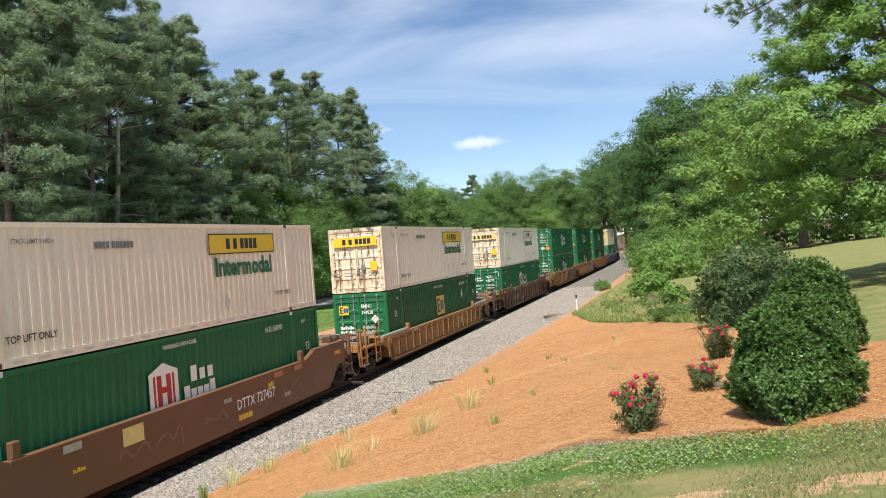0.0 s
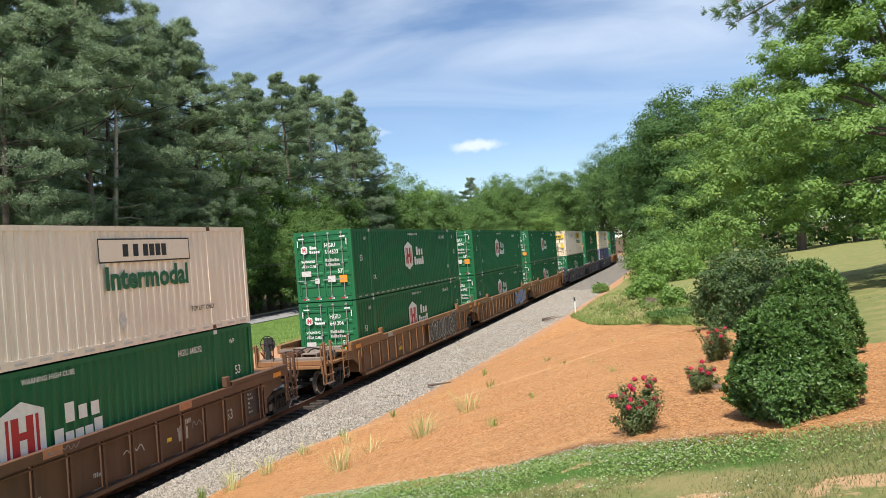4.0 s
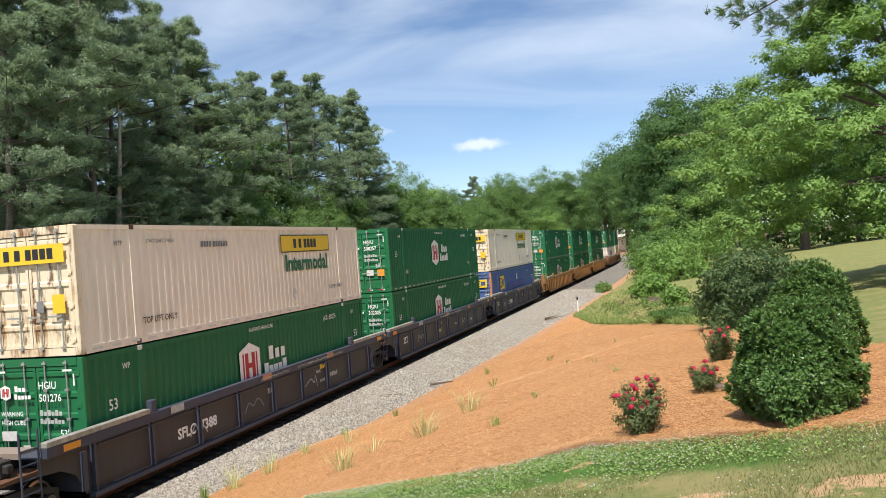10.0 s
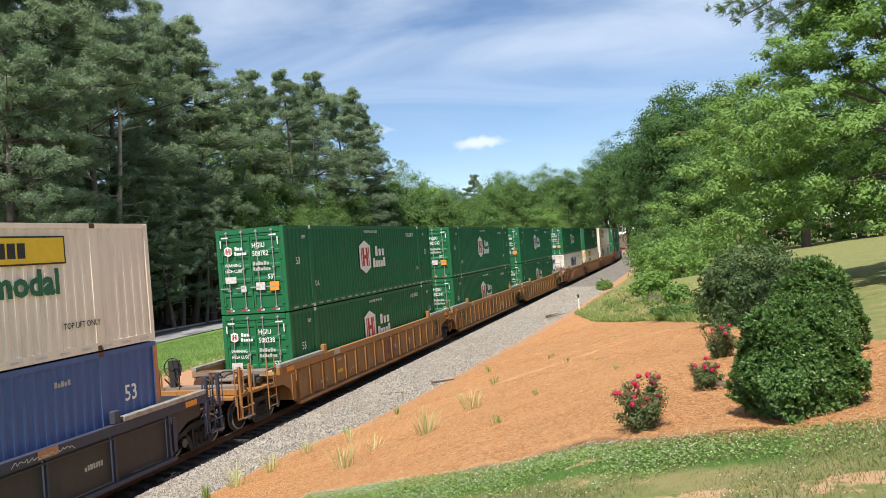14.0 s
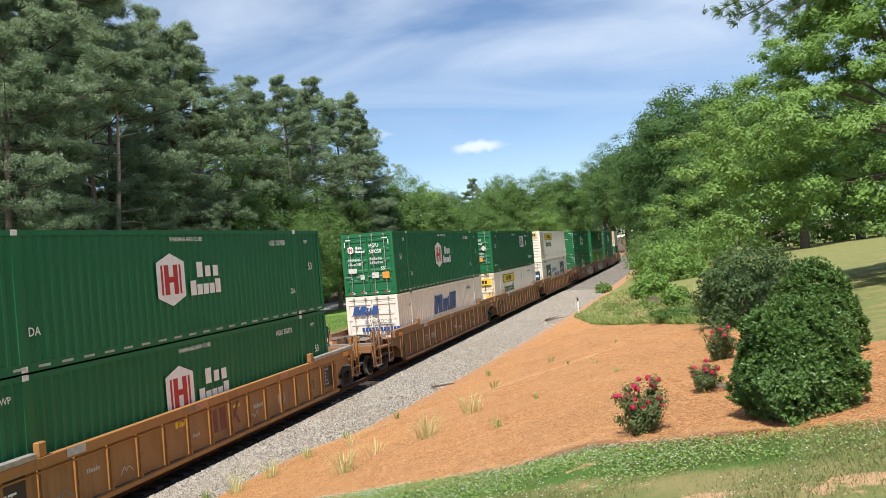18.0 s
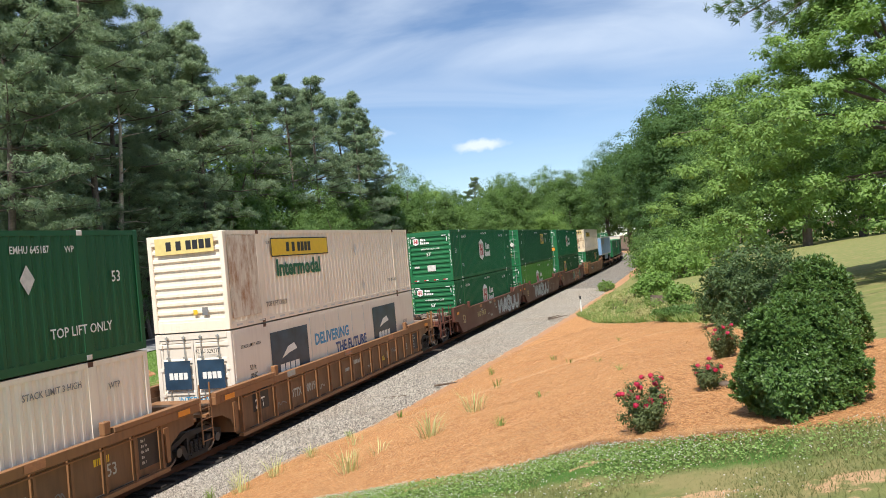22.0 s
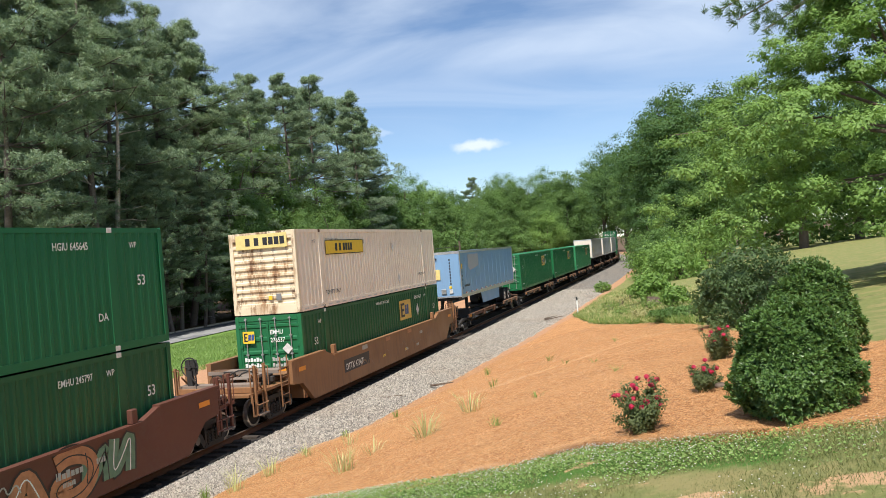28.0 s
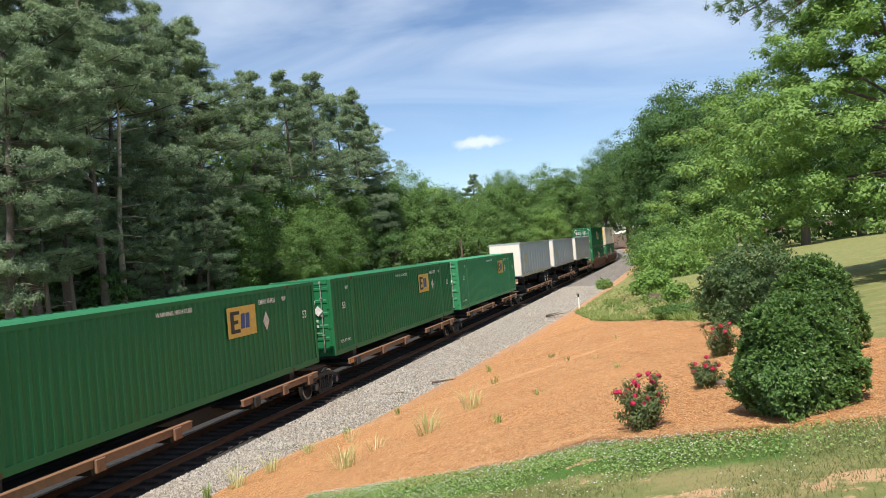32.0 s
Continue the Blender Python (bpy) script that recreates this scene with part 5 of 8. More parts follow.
    if style == "dark":
        for i in range(4):
            scrawl(c, rng.uniform(-2.5, 4.0), 1.43, rng.uniform(1.2, 2.4), 0.15, M_DIMINK, key * 10 + i)
        for i in range(3):
            scrawl(c, -5.2 + 3.4 * i + rng.uniform(0, 1.5), 0.55, rng.uniform(0.7, 1.3), 0.5, M_GREYINK if i % 2 else M_DIMINK, key * 10 + 5 + i, -1.388)
    elif mat is M_RED:
        part("lettering", lettering("53", 0.66, M_GOLDINK, 0.9), None, c, "", on_side(-7.95, 0.8, -1.612))
        for i in range(4):
            scrawl(c, -4.6 + 2.1 * i + rng.uniform(0, 1.0), rng.choice((0.55, 1.0)), rng.uniform(0.5, 1.0), 0.36, M_DIMINK if i % 2 else M_SPRAYGREY, key * 10 + i)
    if style == "smooth" and mat in (M_BROWN, M_TAN):
        for i in range(5):
            scrawl(c, -4.0 + 2.0 * i + rng.uniform(0, 0.6), 0.55, rng.uniform(1.2, 2.0), 0.7, M_FADED, key * 10 + i, -1.6108)
        if mat is M_BROWN:
            part("patch", shape("patch", quad(0.75, 0.42), M_SIGNPALE), None, c, "pale yellow painted patch", on_side(-3.1, 1.02, -1.6112))
    if style == "ribbed":
        for i in range(5):
            scrawl(c, -6.6 + 2.6 * i + rng.uniform(0, 1.0), 1.43 - low if i == 2 else rng.choice((0.5, 0.75)), rng.uniform(0.5, 1.1), 0.17 if i == 2 else 0.3, M_DIMINK if i % 2 else M_GREYINK, key * 10 + i, -1.617 if i == 2 else -1.388)
    if front_trucks == 1:
        for side in (-1, 1):
            handrail(c, ((-HALF - 2.3, side * 1.38, 0.9), (-HALF - 2.3, side * 1.38, 1.95), (-HALF - 1.9, side * 1.38, 1.95), (-HALF - 1.9, side * 1.38, 1.15)), mat)
        handrail(c, ((-HALF - 2.3, -1.42, 1.15), (-HALF - 2.3, -1.42, 0.5), (-HALF - 1.7, -1.42, 0.5), (-HALF - 1.7, -1.42, 1.15)), mat)
    return c


def grab_iron(car, x, y, z0, z1, mat, out=-0.09):
    """A thin bowed grab rod bolted to a post."""
    pts = ((x, y, z0), (x, y + out, z0 + 0.03), (x, y + out, z1 - 0.03), (x, y, z1))
    part("grab_iron", kept(("grab", z0, z1, out, mat.name), lambda: finish("grab_iron", rods(tuple((0, p[1] - y, p[2]) for p in pts), 0.014, 5), mat)), None, car, "", pose(x, y, 0))


def hose(car, a, b, sag):
    a, b = Vector(a), Vector(b)
    bm = bmesh.new()
    stem(bm, [a.lerp(b, f) + Vector((0, 0, -sag * 4 * f * (1 - f))) for f in (0, 0.2, 0.4, 0.6, 0.8, 1)], 0.028, 0.028, 6)
    part("air_hose", bm, M_BLACK, car, "black rubber air hose", smooth=True)


def end_gear(c, mat, sx):
    """Brake gear, steps, posts, walkways and hoses at the outer end of a set of cars."""
    front = sx < 0
    out = HALF + (2.1 if front else 0.9)
    ladder(c, sx * (HALF + 0.3), -1.46, mat)
    part("coupler", boxes("coupler", M_BLACK, (-0.5, 0.5, -0.14, 0.14, 0.72, 0.98), (-0.62, -0.3, -0.2, 0.2, 0.68, 1.02), bevel=0.03), None, c, "", pose(sx * (out + 0.4), 0, 0))
    part("cross_beam", boxes("cross_beam", mat, (-0.1, 0.1, -1.3, 1.3, 1.19, 1.36), bevel=0.012), None, c, "", pose(sx * (out - 0.1), 0, 0))
    # posts with grab irons and a stirrup at each corner
    for y, low in ((-1.41, 0.5), (1.36, 1.0)):
        for x in (out - 0.02, out - 0.60):
            part("post", boxes("post", mat, (-0.045, 0.045, -0.04, 0.04, low, 2.02), bevel=0.008), None, c, "", pose(sx * x, y, 0))
            grab_iron(c, sx * x, y - 0.04, 1.22, 1.95, mat)
        if y < 0:
            for z in (0.5, 0.82):
                part("stirrup", kept(("stirrup", mat.name), lambda: finish("stirrup", rods(((-0.30, 0.0, 0.03), (-0.30, -0.05, 0), (0.30, -0.05, 0), (0.30, 0.0, 0.03)), 0.018, 6), mat)), None, c, "", pose(sx * (out - 0.31), y - 0.03, z))
    part("tread", boxes("tread", M_DECK, (-0.3, 0.3, -0.1, 0.08, -0.015, 0.015)), None, c, "worn steel tread", pose(sx * (out - 0.31), -1.42, 0.5))
    part("walkway", boxes("walkway", M_DECK, (-0.19, 0.19, -1.34, 1.34, 1.40, 1.44), (-0.19, -0.165, -1.34, 1.34, 1.34, 1.40), (0.165, 0.19, -1.34, 1.34, 1.34, 1.40)), None, c, "dusty steel crossover walkway", pose(sx * (out - 0.3), 0, 0))
    if not front:
        part("walkway", boxes("walkway", M_DECK, (-0.28, 0.28, -1.2, 1.2, 1.52, 1.56)), None, c, "dusty raised steel walkway", pose(sx * (HALF - 0.5), 0, 0))
        hose(c, (sx * (out + 0.1), -0.35, 1.0), (sx * (out + 0.75), -0.2, 0.8), 0.25)
        return
    brake_wheel(c, sx * (out - 0.2), 0.95, 2.02, M_BLACK)
    part("brake_chain", boxes("brake_chain", M_BLACK, (-0.015, 0.015, -0.02, 0.02, 0.8, 1.8)), None, c, "", pose(sx * (out - 0.12), 0.7, 0))
    part("walkway", boxes("walkway", M_DECK, (-0.62, 0.62, -0.32, 0.32, 1.52, 1.56), (-0.62, 0.62, -0.32, -0.29, 1.46, 1.52), (-0.62, 0.62, 0.29, 0.32, 1.46, 1.52)), None, c, "dusty raised steel walkway", pose(sx * (out - 1.15), -0.55, 0))
    part("walkway", boxes("walkway", M_DECK, (-0.26, 0.26, -1.3, 1.3, 1.58, 1.62), (-0.26, -0.235, -1.3, 1.3, 1.50, 1.58)), None, c, "dusty raised steel walkway", pose(sx * (HALF + 0.12), 0, 0))
    for y in (-0.82, -0.28):
        for x in (-0.55, 0.55):
            part("walkway_leg", boxes("walkway_leg", mat, (-0.03, 0.03, -0.03, 0.03, 1.18, 1.52)), None, c, "", pose(sx * (out - 1.15) + x, y, 0))
    part("air_tank", kept("tank", lambda: finish("air_tank", rods(((-0.55, 0, 0), (-0.5, 0, 0), (0.5, 0, 0), (0.55, 0, 0)), 0.19, 14), M_RUST)), None, c, "rust-brown air tank", pose(sx * (HALF + 0.85), 0.42, 1.42))
    for x in (0.5, 1.2):
        part("tank_strap", boxes("tank_strap", M_BLACK, (-0.025, 0.025, -0.21, 0.21, -0.23, 0.215)), None, c, "", pose(sx * (HALF + x), 0.42, 1.42))
    part("control_valve", boxes("control_valve", M_BLACK, (-0.16, 0.16, -0.13, 0.13, 0, 0.34), (-0.09, 0.09, -0.24, 0.2, 0.08, 0.26), (-0.28, 0.1, -0.06, 0.06, 0.12, 0.22), bevel=0.025), None, c, "black brake control valve", pose(sx * (HALF + 0.55), -0.98, 1.19))
    part("brake_box", boxes("brake_box", mat, (-0.25, 0.25, -0.3, 0.3, 1.18, 1.62), bevel=0.02), None, c, "", pose(sx * (HALF + 0.1), 1.0, 0))
    for y in (-1.22, 1.22):
        part("brace", kept(("brace", mat.name), lambda: finish("brace", rods(((0, 0, 1.18), (0.62, 0, 1.72)), 0.035, 4), mat)), None, c, "", pose(sx * (HALF + 1.35), y, 0, 0, 0, 180 if front else 0))
    for a, b, sag in (((out + 0.05, -0.42, 1.12), (out + 0.7, -0.2, 0.85), 0.34), ((HALF + 0.6, -0.75, 1.5), (HALF + 1.5, -0.2, 1.3), -0.28), ((HALF + 0.45, -0.6, 1.45), (HALF + 0.9, 0.3, 1.5), -0.22), ((out - 0.3, 0.5, 1.3), (out - 0.15, 0.9, 1.75), 0.1)):
        hose(c, (sx * a[0], a[1], a[2]), (sx * b[0], b[1], b[2]), sag)
    part("brake_pipe", kept("brake_pipe", lambda: finish("brake_pipe", rods(((0, -1.0, 1.24), (0.9, -1.0, 1.24), (1.1, -0.5, 1.24), (1.9, -0.5, 1.24)), 0.022, 6), M_RUST)), None, c, "", pose(sx * (HALF + 2.0), 0, 0))


def spine_car(mat, key, length=16.0, nose=-8.8, nose_mat=None):
    """A skeleton car: one black centre beam with outrigger decks for the load."""
    c = thing("spine_car", "black skeleton flat car with rusty deck beams", "railway car", "cars of the train")
    h = length / 2
    part("centre_beam", boxes("centre_beam", M_BLACK, (-h - 1.6, h + 1.6, -0.32, 0.32, 0.50, 0.92), bevel=0.02), None, c)
    for x0, x1, m in ((-h + 0.9, -h + 8.0, nose_mat or mat), (h - 5.4, h - 0.4, mat)):
        for side in (-1, 1):
            y = side * 1.33
            part("deck_beam", boxes("deck_beam", m, (x0, x1, *sorted((y, y + side * 0.09)), 0.84, 1.03), (x0, x1, *sorted((y - side * 0.03, y + side * 0.12)), 1.01, 1.045), bevel=0.008), None, c, "rusty outer deck beam")
            for k in range(3):
                x = x0 + 0.7 + k * (x1 - x0 - 1.4) / 2
                part("outrigger", boxes("outrigger", M_BLACK, (-0.14, 0.14, *sorted((side * 0.3, y)), 0.66, 0.90)), None, c, "", pose(x, 0, 0))
                part("stake_pocket", boxes("stake_pocket", m if k else M_BLACK, (-0.16, 0.16, *sorted((y + side * 0.08, y + side * 0.17)), 0.72, 1.02), bevel=0.015), None, c, "", pose(x, 0, 0))
        part("deck", boxes("deck", M_BLACK, (x0, x1, -1.32, 1.32, 0.83, 0.895)), None, c, "black trodden deck plate")
        if x0 < 0:
            part("orange_marker", shape("marker", quad(0.3, 0.16), M_ORANGE), None, c, "orange reflector", on_side(x0 + 0.03, 0.86, -1.431))
    for x in (-6.1, 6.1):
        part("load_pedestal", boxes("load_pedestal", M_BLACK, (x - 0.16, x + 0.16, -1.2, 1.2, 0.9, 1.29)), None, c)
    part("end_platform", boxes("end_platform", M_RUST, (-h - 1.5, -h - 0.2, -0.95, 0.95, 0.98, 1.01), (-h - 1.5, -h - 1.42, -0.95, 0.95, 0.86, 0.98), (-h - 0.9, -h - 0.5, -0.5, 0.5, 1.01, 1.12), bevel=0.008), None, c, "dusty rusty end platform")
    for y in ((-1.22, 1.22) if nose_mat else ()):
        part("post", boxes("post", M_RUST, (-0.035, 0.035, -0.035, 0.035, 0.5, 1.75)), None, c, "", pose(-h - 1.55, y, 0))
        grab_iron(c, -h - 1.55, y - 0.03, 1.08, 1.7, M_RUST)
    truck(c, nose, key)
    if nose_mat:
        brake_wheel(c, -h - 1.35, 0.8, 1.75, M_BLACK)
        brake_wheel(c, -h - 0.3, -0.55, 1.65, M_RUST)
        hose(c, (-h - 1.6, -0.3, 0.95), (-h - 2.2, -0.2, 0.7), 0.2)
        hose(c, (-h + 0.2, -0.7, 1.0), (-h + 1.6, -0.4, 0.95), -0.2)
    return c


def trailer(mat, endmat, label, length=16.15, skirt=True, plain_side=False):
    c = thing("semi_trailer", label, "trailer", "trailers on the train")
    h = length / 2
    z0, z1 = 1.22, 4.02
    bm = bmesh.new()
    box(bm, -h, h, -1.29, 1.29, z0 + 0.1, z1)
    bevel_all(bm, 0.05, 2)
    part("body", bm, mat, c)
    for side in (-1, 1):
        y0, y1 = sorted((side * 1.28, side * 1.305))
        part("bottom_rail", boxes("bottom_rail", M_ALU, (-h + 0.05, h - 0.05, y0, y1, z0, z0 + 0.2)), None, c)
        part("top_rail", boxes("top_rail", M_ALU, (-h + 0.05, h - 0.05, y0, y1, z1 - 0.13, z1 + 0.01)), None, c)
        for ex in (-h, h - 0.12):
            part("corner_trim", boxes("corner_trim", M_ALU, (ex - 0.012, ex + 0.132, y0, y1, z0, z1)), None, c)
    for za, zb in ((z1 - 0.14, z1 + 0.01), (z0 + 0.05, z0 + 0.14)):
        part("front_trim", boxes("front_trim", M_ALU, (-h - 0.015, -h + 0.02, -1.29, 1.29, za, zb)), None, c)
    part("end_panel", boxes("end_panel", endmat, (-h - 0.01, -h + 0.03, -1.24, 1.24, z0 + 0.14, z1 - 0.14)), None, c)
    for x in np.arange(-h + 1.22, h - 0.6, 1.22):
        part("panel_joint", boxes("panel_joint", mat, (-0.01, 0.01, -1.297, -1.288, z0 + 0.2, z1 - 0.13)), None, c, "", pose(float(x), 0, 0))
    for i in range(12):
        x = -h + 0.9 + i * 1.25
        for k, m in ((0, M_REFLECT), (0.28, M_WHITEINK)):
            part("reflector_strip", shape("strip", quad(0.28, 0.07), m), None, c, "", on_side(x + k, z0 + 0.22, -1.308))
    if skirt:
        for y in (-1.2, 1.2):
            bm = bmesh.new()
            slab(bm, [(-h + 5.0, z0), (-h + 5.4, z0 - 0.72), (h - 5.2, z0 - 0.72), (h - 5.0, z0)], y - 0.015, y + 0.015)
            part("side_skirt", bm, mat, c)
    for x in (h - 3.6, h - 2.35):
        for side in (-1, 1):
            def make():
                b2 = bmesh.new()
                n = 20
                prof = [(0.27, -0.26), (0.30, -0.30), (0.47, -0.30), (0.50, -0.26), (0.50, 0.26), (0.47, 0.30), (0.27, 0.30)]
                rr = [[b2.verts.new((r * math.cos(i * math.tau / n), y, r * math.sin(i * math.tau / n))) for i in range(n)] for r, y in prof]
                for a, b in zip(rr, rr[1:]):
                    for i in range(n):
                        b2.faces.new((a[i], a[(i + 1) % n], b[(i + 1) % n], b[i]))
                return finish("tyre", b2, M_TYRE)
            w = part("wheel", kept("rim", lambda: finish("rim", rods(((0, -0.285, 0), (0, 0.285, 0)), 0.28, 14), M_WHITE)), None, c, "white steel wheel", pose(x, side * 0.98, 0.5))
            part("tyre", kept("tyre", make), None, w, "black tyre")
            part("hub", kept("hub", lambda: finish("hub", rods(((0, -0.31, 0), (0, 0.31, 0)), 0.1, 10), M_RUST)), None, w)
    part("axle_frame", boxes("axle_frame", M_BLACK, (h - 4.6, h - 1.3, -0.55, 0.55, 0.5, 1.2)), None, c)
    for y in (-0.8, 0.8):
        part("landing_leg", boxes("landing_leg", M_BLACK, (-h + 2.6, -h + 2.78, y - 0.08, y + 0.08, 0.15, 1.25), (-h + 2.5, -h + 2.9, y - 0.16, y + 0.16, 0.06, 0.14)), None, c)
    part("kingpin_plate", boxes("kingpin_plate", M_BLACK, (-h + 0.3, -h + 2.0, -1.0, 1.0, 1.08, 1.22)), None, c)
    # hitch stand that carries the nose
    bm = bmesh.new()
    rod(bm, (-h + 0.9, -0.5, 0.02), (-h + 1.05, -0.2, 1.1), 0.09, 6)
    rod(bm, (-h + 0.9, 0.5, 0.02), (-h + 1.05, 0.2, 1.1), 0.09, 6)
    rod(bm, (-h + 2.3, 0, 0.02), (-h + 1.2, 0, 1.1), 0.08, 6)
    part("hitch_stand", bm, M_BLACK, c, "black folding hitch stand")
    if not plain_side:
        part("repainted_patch", shape("patch", ((0, 0.25), (0.4, 0), (2.6, 0.25), (2.6, 1.0), (0, 1.0)), M_GREYPAINT), None, c, "greyer repainted patch", on_side(-h + 1.9, z0 + 1.55, -1.302))
        part("lettering", bars("nononononono", 0.13, M_INK), None, c, "", on_side(-h + 0.7, z0 + 0.62, -1.306))
        for i in range(5):
            part("lettering", bars("n", 0.16, M_INK), None, c, "", on_side(-h + 0.3, z0 + 0.5 + i * 0.24, -1.308))
        part("yellow_label", shape("label", quad(0.2, 0.32), M_SIGN), None, c, "yellow label", on_side(-h + 0.25, z0 + 1.72, -1.31))
        X = -h - 0.016
        for i in range(10):
            part("lettering", bars("n", 0.12, M_INK), None, c, "", on_end(-0.62, z1 - 0.55 - i * 0.18, X))
        for y, z, w, hh, m in ((0.3, 1.15 + z0, 0.34, 0.62, M_SIGNPALE), (0.62, 2.35 + z0, 0.5, 0.12, M_INK), (0.82, 2.33 + z0, 0.24, 0.2, M_PRIMER), (0.95, 0.3 + z0, 0.3, 0.34, M_PRIMER), (-0.05, 0.28 + z0, 0.3, 0.3, M_GALV), (-0.55, 0.3 + z0, 0.22, 0.24, M_PRIMER), (-0.55, 0.6 + z0, 0.16, 0.14, M_SIGN)):
            part("front_fitting", kept(("fit", w, hh, m.name), lambda w=w, hh=hh, m=m: boxes("front_fitting", m, (-0.05, 0.0, -w, 0, 0, hh), bevel=0.01)), None, c, "", pose(X, y, z))
    else:
        part("wordmark", bars("lil", 0.9, M_SIGNPALE), None, c, "pale upright bars", on_side(-h + 1.6, z0 + 0.9, -1.306))
    return c


# ---- train: order of the cars, by the place of each leading end at the start ----
SPEED = ((0.0, 12.2), (1.0, 12.75), (2.0, 13.1), (3.0, 13.2), (13.0, 13.25), (19.0, 13.45), (24.0, 13.68), (32.0, 13.7))

# slack running in and out: metres ahead of an even pace
SURGE = ((0, 0), (20, 0), (21, 0.15), (22, 0.3), (23, 0.5), (24, 0.4), (25, 0.25), (28, 0.05), (29, 0.2), (30, -0.12), (31, -0.5), (32, -0.2))


def gone(t):
    """Metres that the train has come by the time t."""
    d, n = 0.0, 128
    for i in range(n):
        d += lerp_table((i + 0.5) * t / n, SPEED) * t / n
    return d + lerp_table(t, SURGE)


BASE = 0.36
MOVERS = []


def ride(ob, near, length=LEN, lift=0.0):
    MOVERS.append((ob, near + length / 2, lift))
    return ob


SPRAY = {
    # letters, height, seed, outline, fill, width of a letter
    "dark": (7, 1.0, 5, M_DIMINK, M_SPRAYDARK, 0.75), "grey": (5, 1.02, 10, M_SPRAYDARK, M_SPRAYGREY, 1.45), "blue": (5, 0.8, 12, M_DIMINK, M_SPRAYBLUE, 0.8),
    "orange": (3, 1.0, 14, M_INK, M_SPRAYORANGE, 1.35), "green": (2, 0.9, 17, M_INK, M_SPRAYGREEN, 0.9),
}
STACKS = [
    # leading end, upper box, lower box, car style, car paint, marks, set: f first, m middle, l last, s single
    (14.78, ("cream", "a"), ("hub", "556018"), "smooth", M_BROWN, "DTTX 727457", "s", ()),
    (38.06, ("cream", "b"), ("emp", "264828"), "ribbed", M_YELLOW, "", "s", ()),
    (62.0, ("cream", "pale"), ("hub", "648292"), "ribbed", M_BROWN2, "DTTX 750009", "s", ()),
    (86.55, ("hub", "514623", "doors", True), ("hub", "641204"), "ribbed", M_TAN, "", "f", ((0.5, 0.42, SPRAY["dark"]),)),
    (106.45, ("hub", "504874"), ("hub", "650192"), "ribbed", M_TAN, "", "m", ((2.6, 0.5, SPRAY["blue"]),)),
    (126.45, ("hub", "643703", "doors", True), ("hub", "520304"), "ribbed", M_TAN, "", "l", ()),
    (150.05, ("cream", "c"), ("hub", "501276"), "dark", M_DARKCAR, "SFLC 7388", "f", ()),
    (169.80, ("hub", "508257", "doors", True), ("hub", "502005"), "dark", M_DARKCAR, "", "m", ()),
    (189.45, ("cream", "d"), ("blue", "203138"), "dark", M_DARKCAR, "A SFLC 7388", "l", ()),
    (212.75, ("hub", "508782", "doors", True), ("hub", "508238"), "ribbed", M_YELLOW, "", "f", ()),
    (232.65, ("hub", "507542", "doors", True), ("hub", "652341"), "ribbed", M_YELLOW, "", "m", ()),
    (252.85, ("hub", "503908", "doors", True), ("hub", "505970"), "ribbed", M_YELLOW, "", "l", ()),
    (276.85, ("hub", "509258", "doors", True), ("swift", "949304"), "ribbed", M_TAN, "DTTX 90019", "f", ()),
    (296.70, ("emp", "645187", "doors", False, True), ("cream", "low"), "ribbed", M_TAN, "", "m", ()),
    (316.65, ("creamrust", "e", "wall"), ("kllm", "329277"), "ribbed", M_TAN, "DTTX 90019", "l", ()),
    (340.25, ("hub", "651574", "wall"), ("hub", "516046", "wall"), "smooth", M_RED, "BNSF 254538", "f", ((1.0, 0.44, SPRAY["grey"]),)),
    (359.75, ("emp", "650188"), ("lime", "639326"), "smooth", M_RED, "", "m", ((-4.6, 0.46, SPRAY["grey"]),)),
    (379.55, ("hub", "645645"), ("emp", "245797"), "smooth", M_RED, "", "l", ((-0.5, 0.5, SPRAY["green"]), (4.2, 0.55, SPRAY["green"]), (0.6, 0.46, SPRAY["orange"]))),
    (403.15, ("cream", "only", "wall"), ("emp", "276537"), "smooth", M_TAN, "DTTX 471471", "s", ()),
]


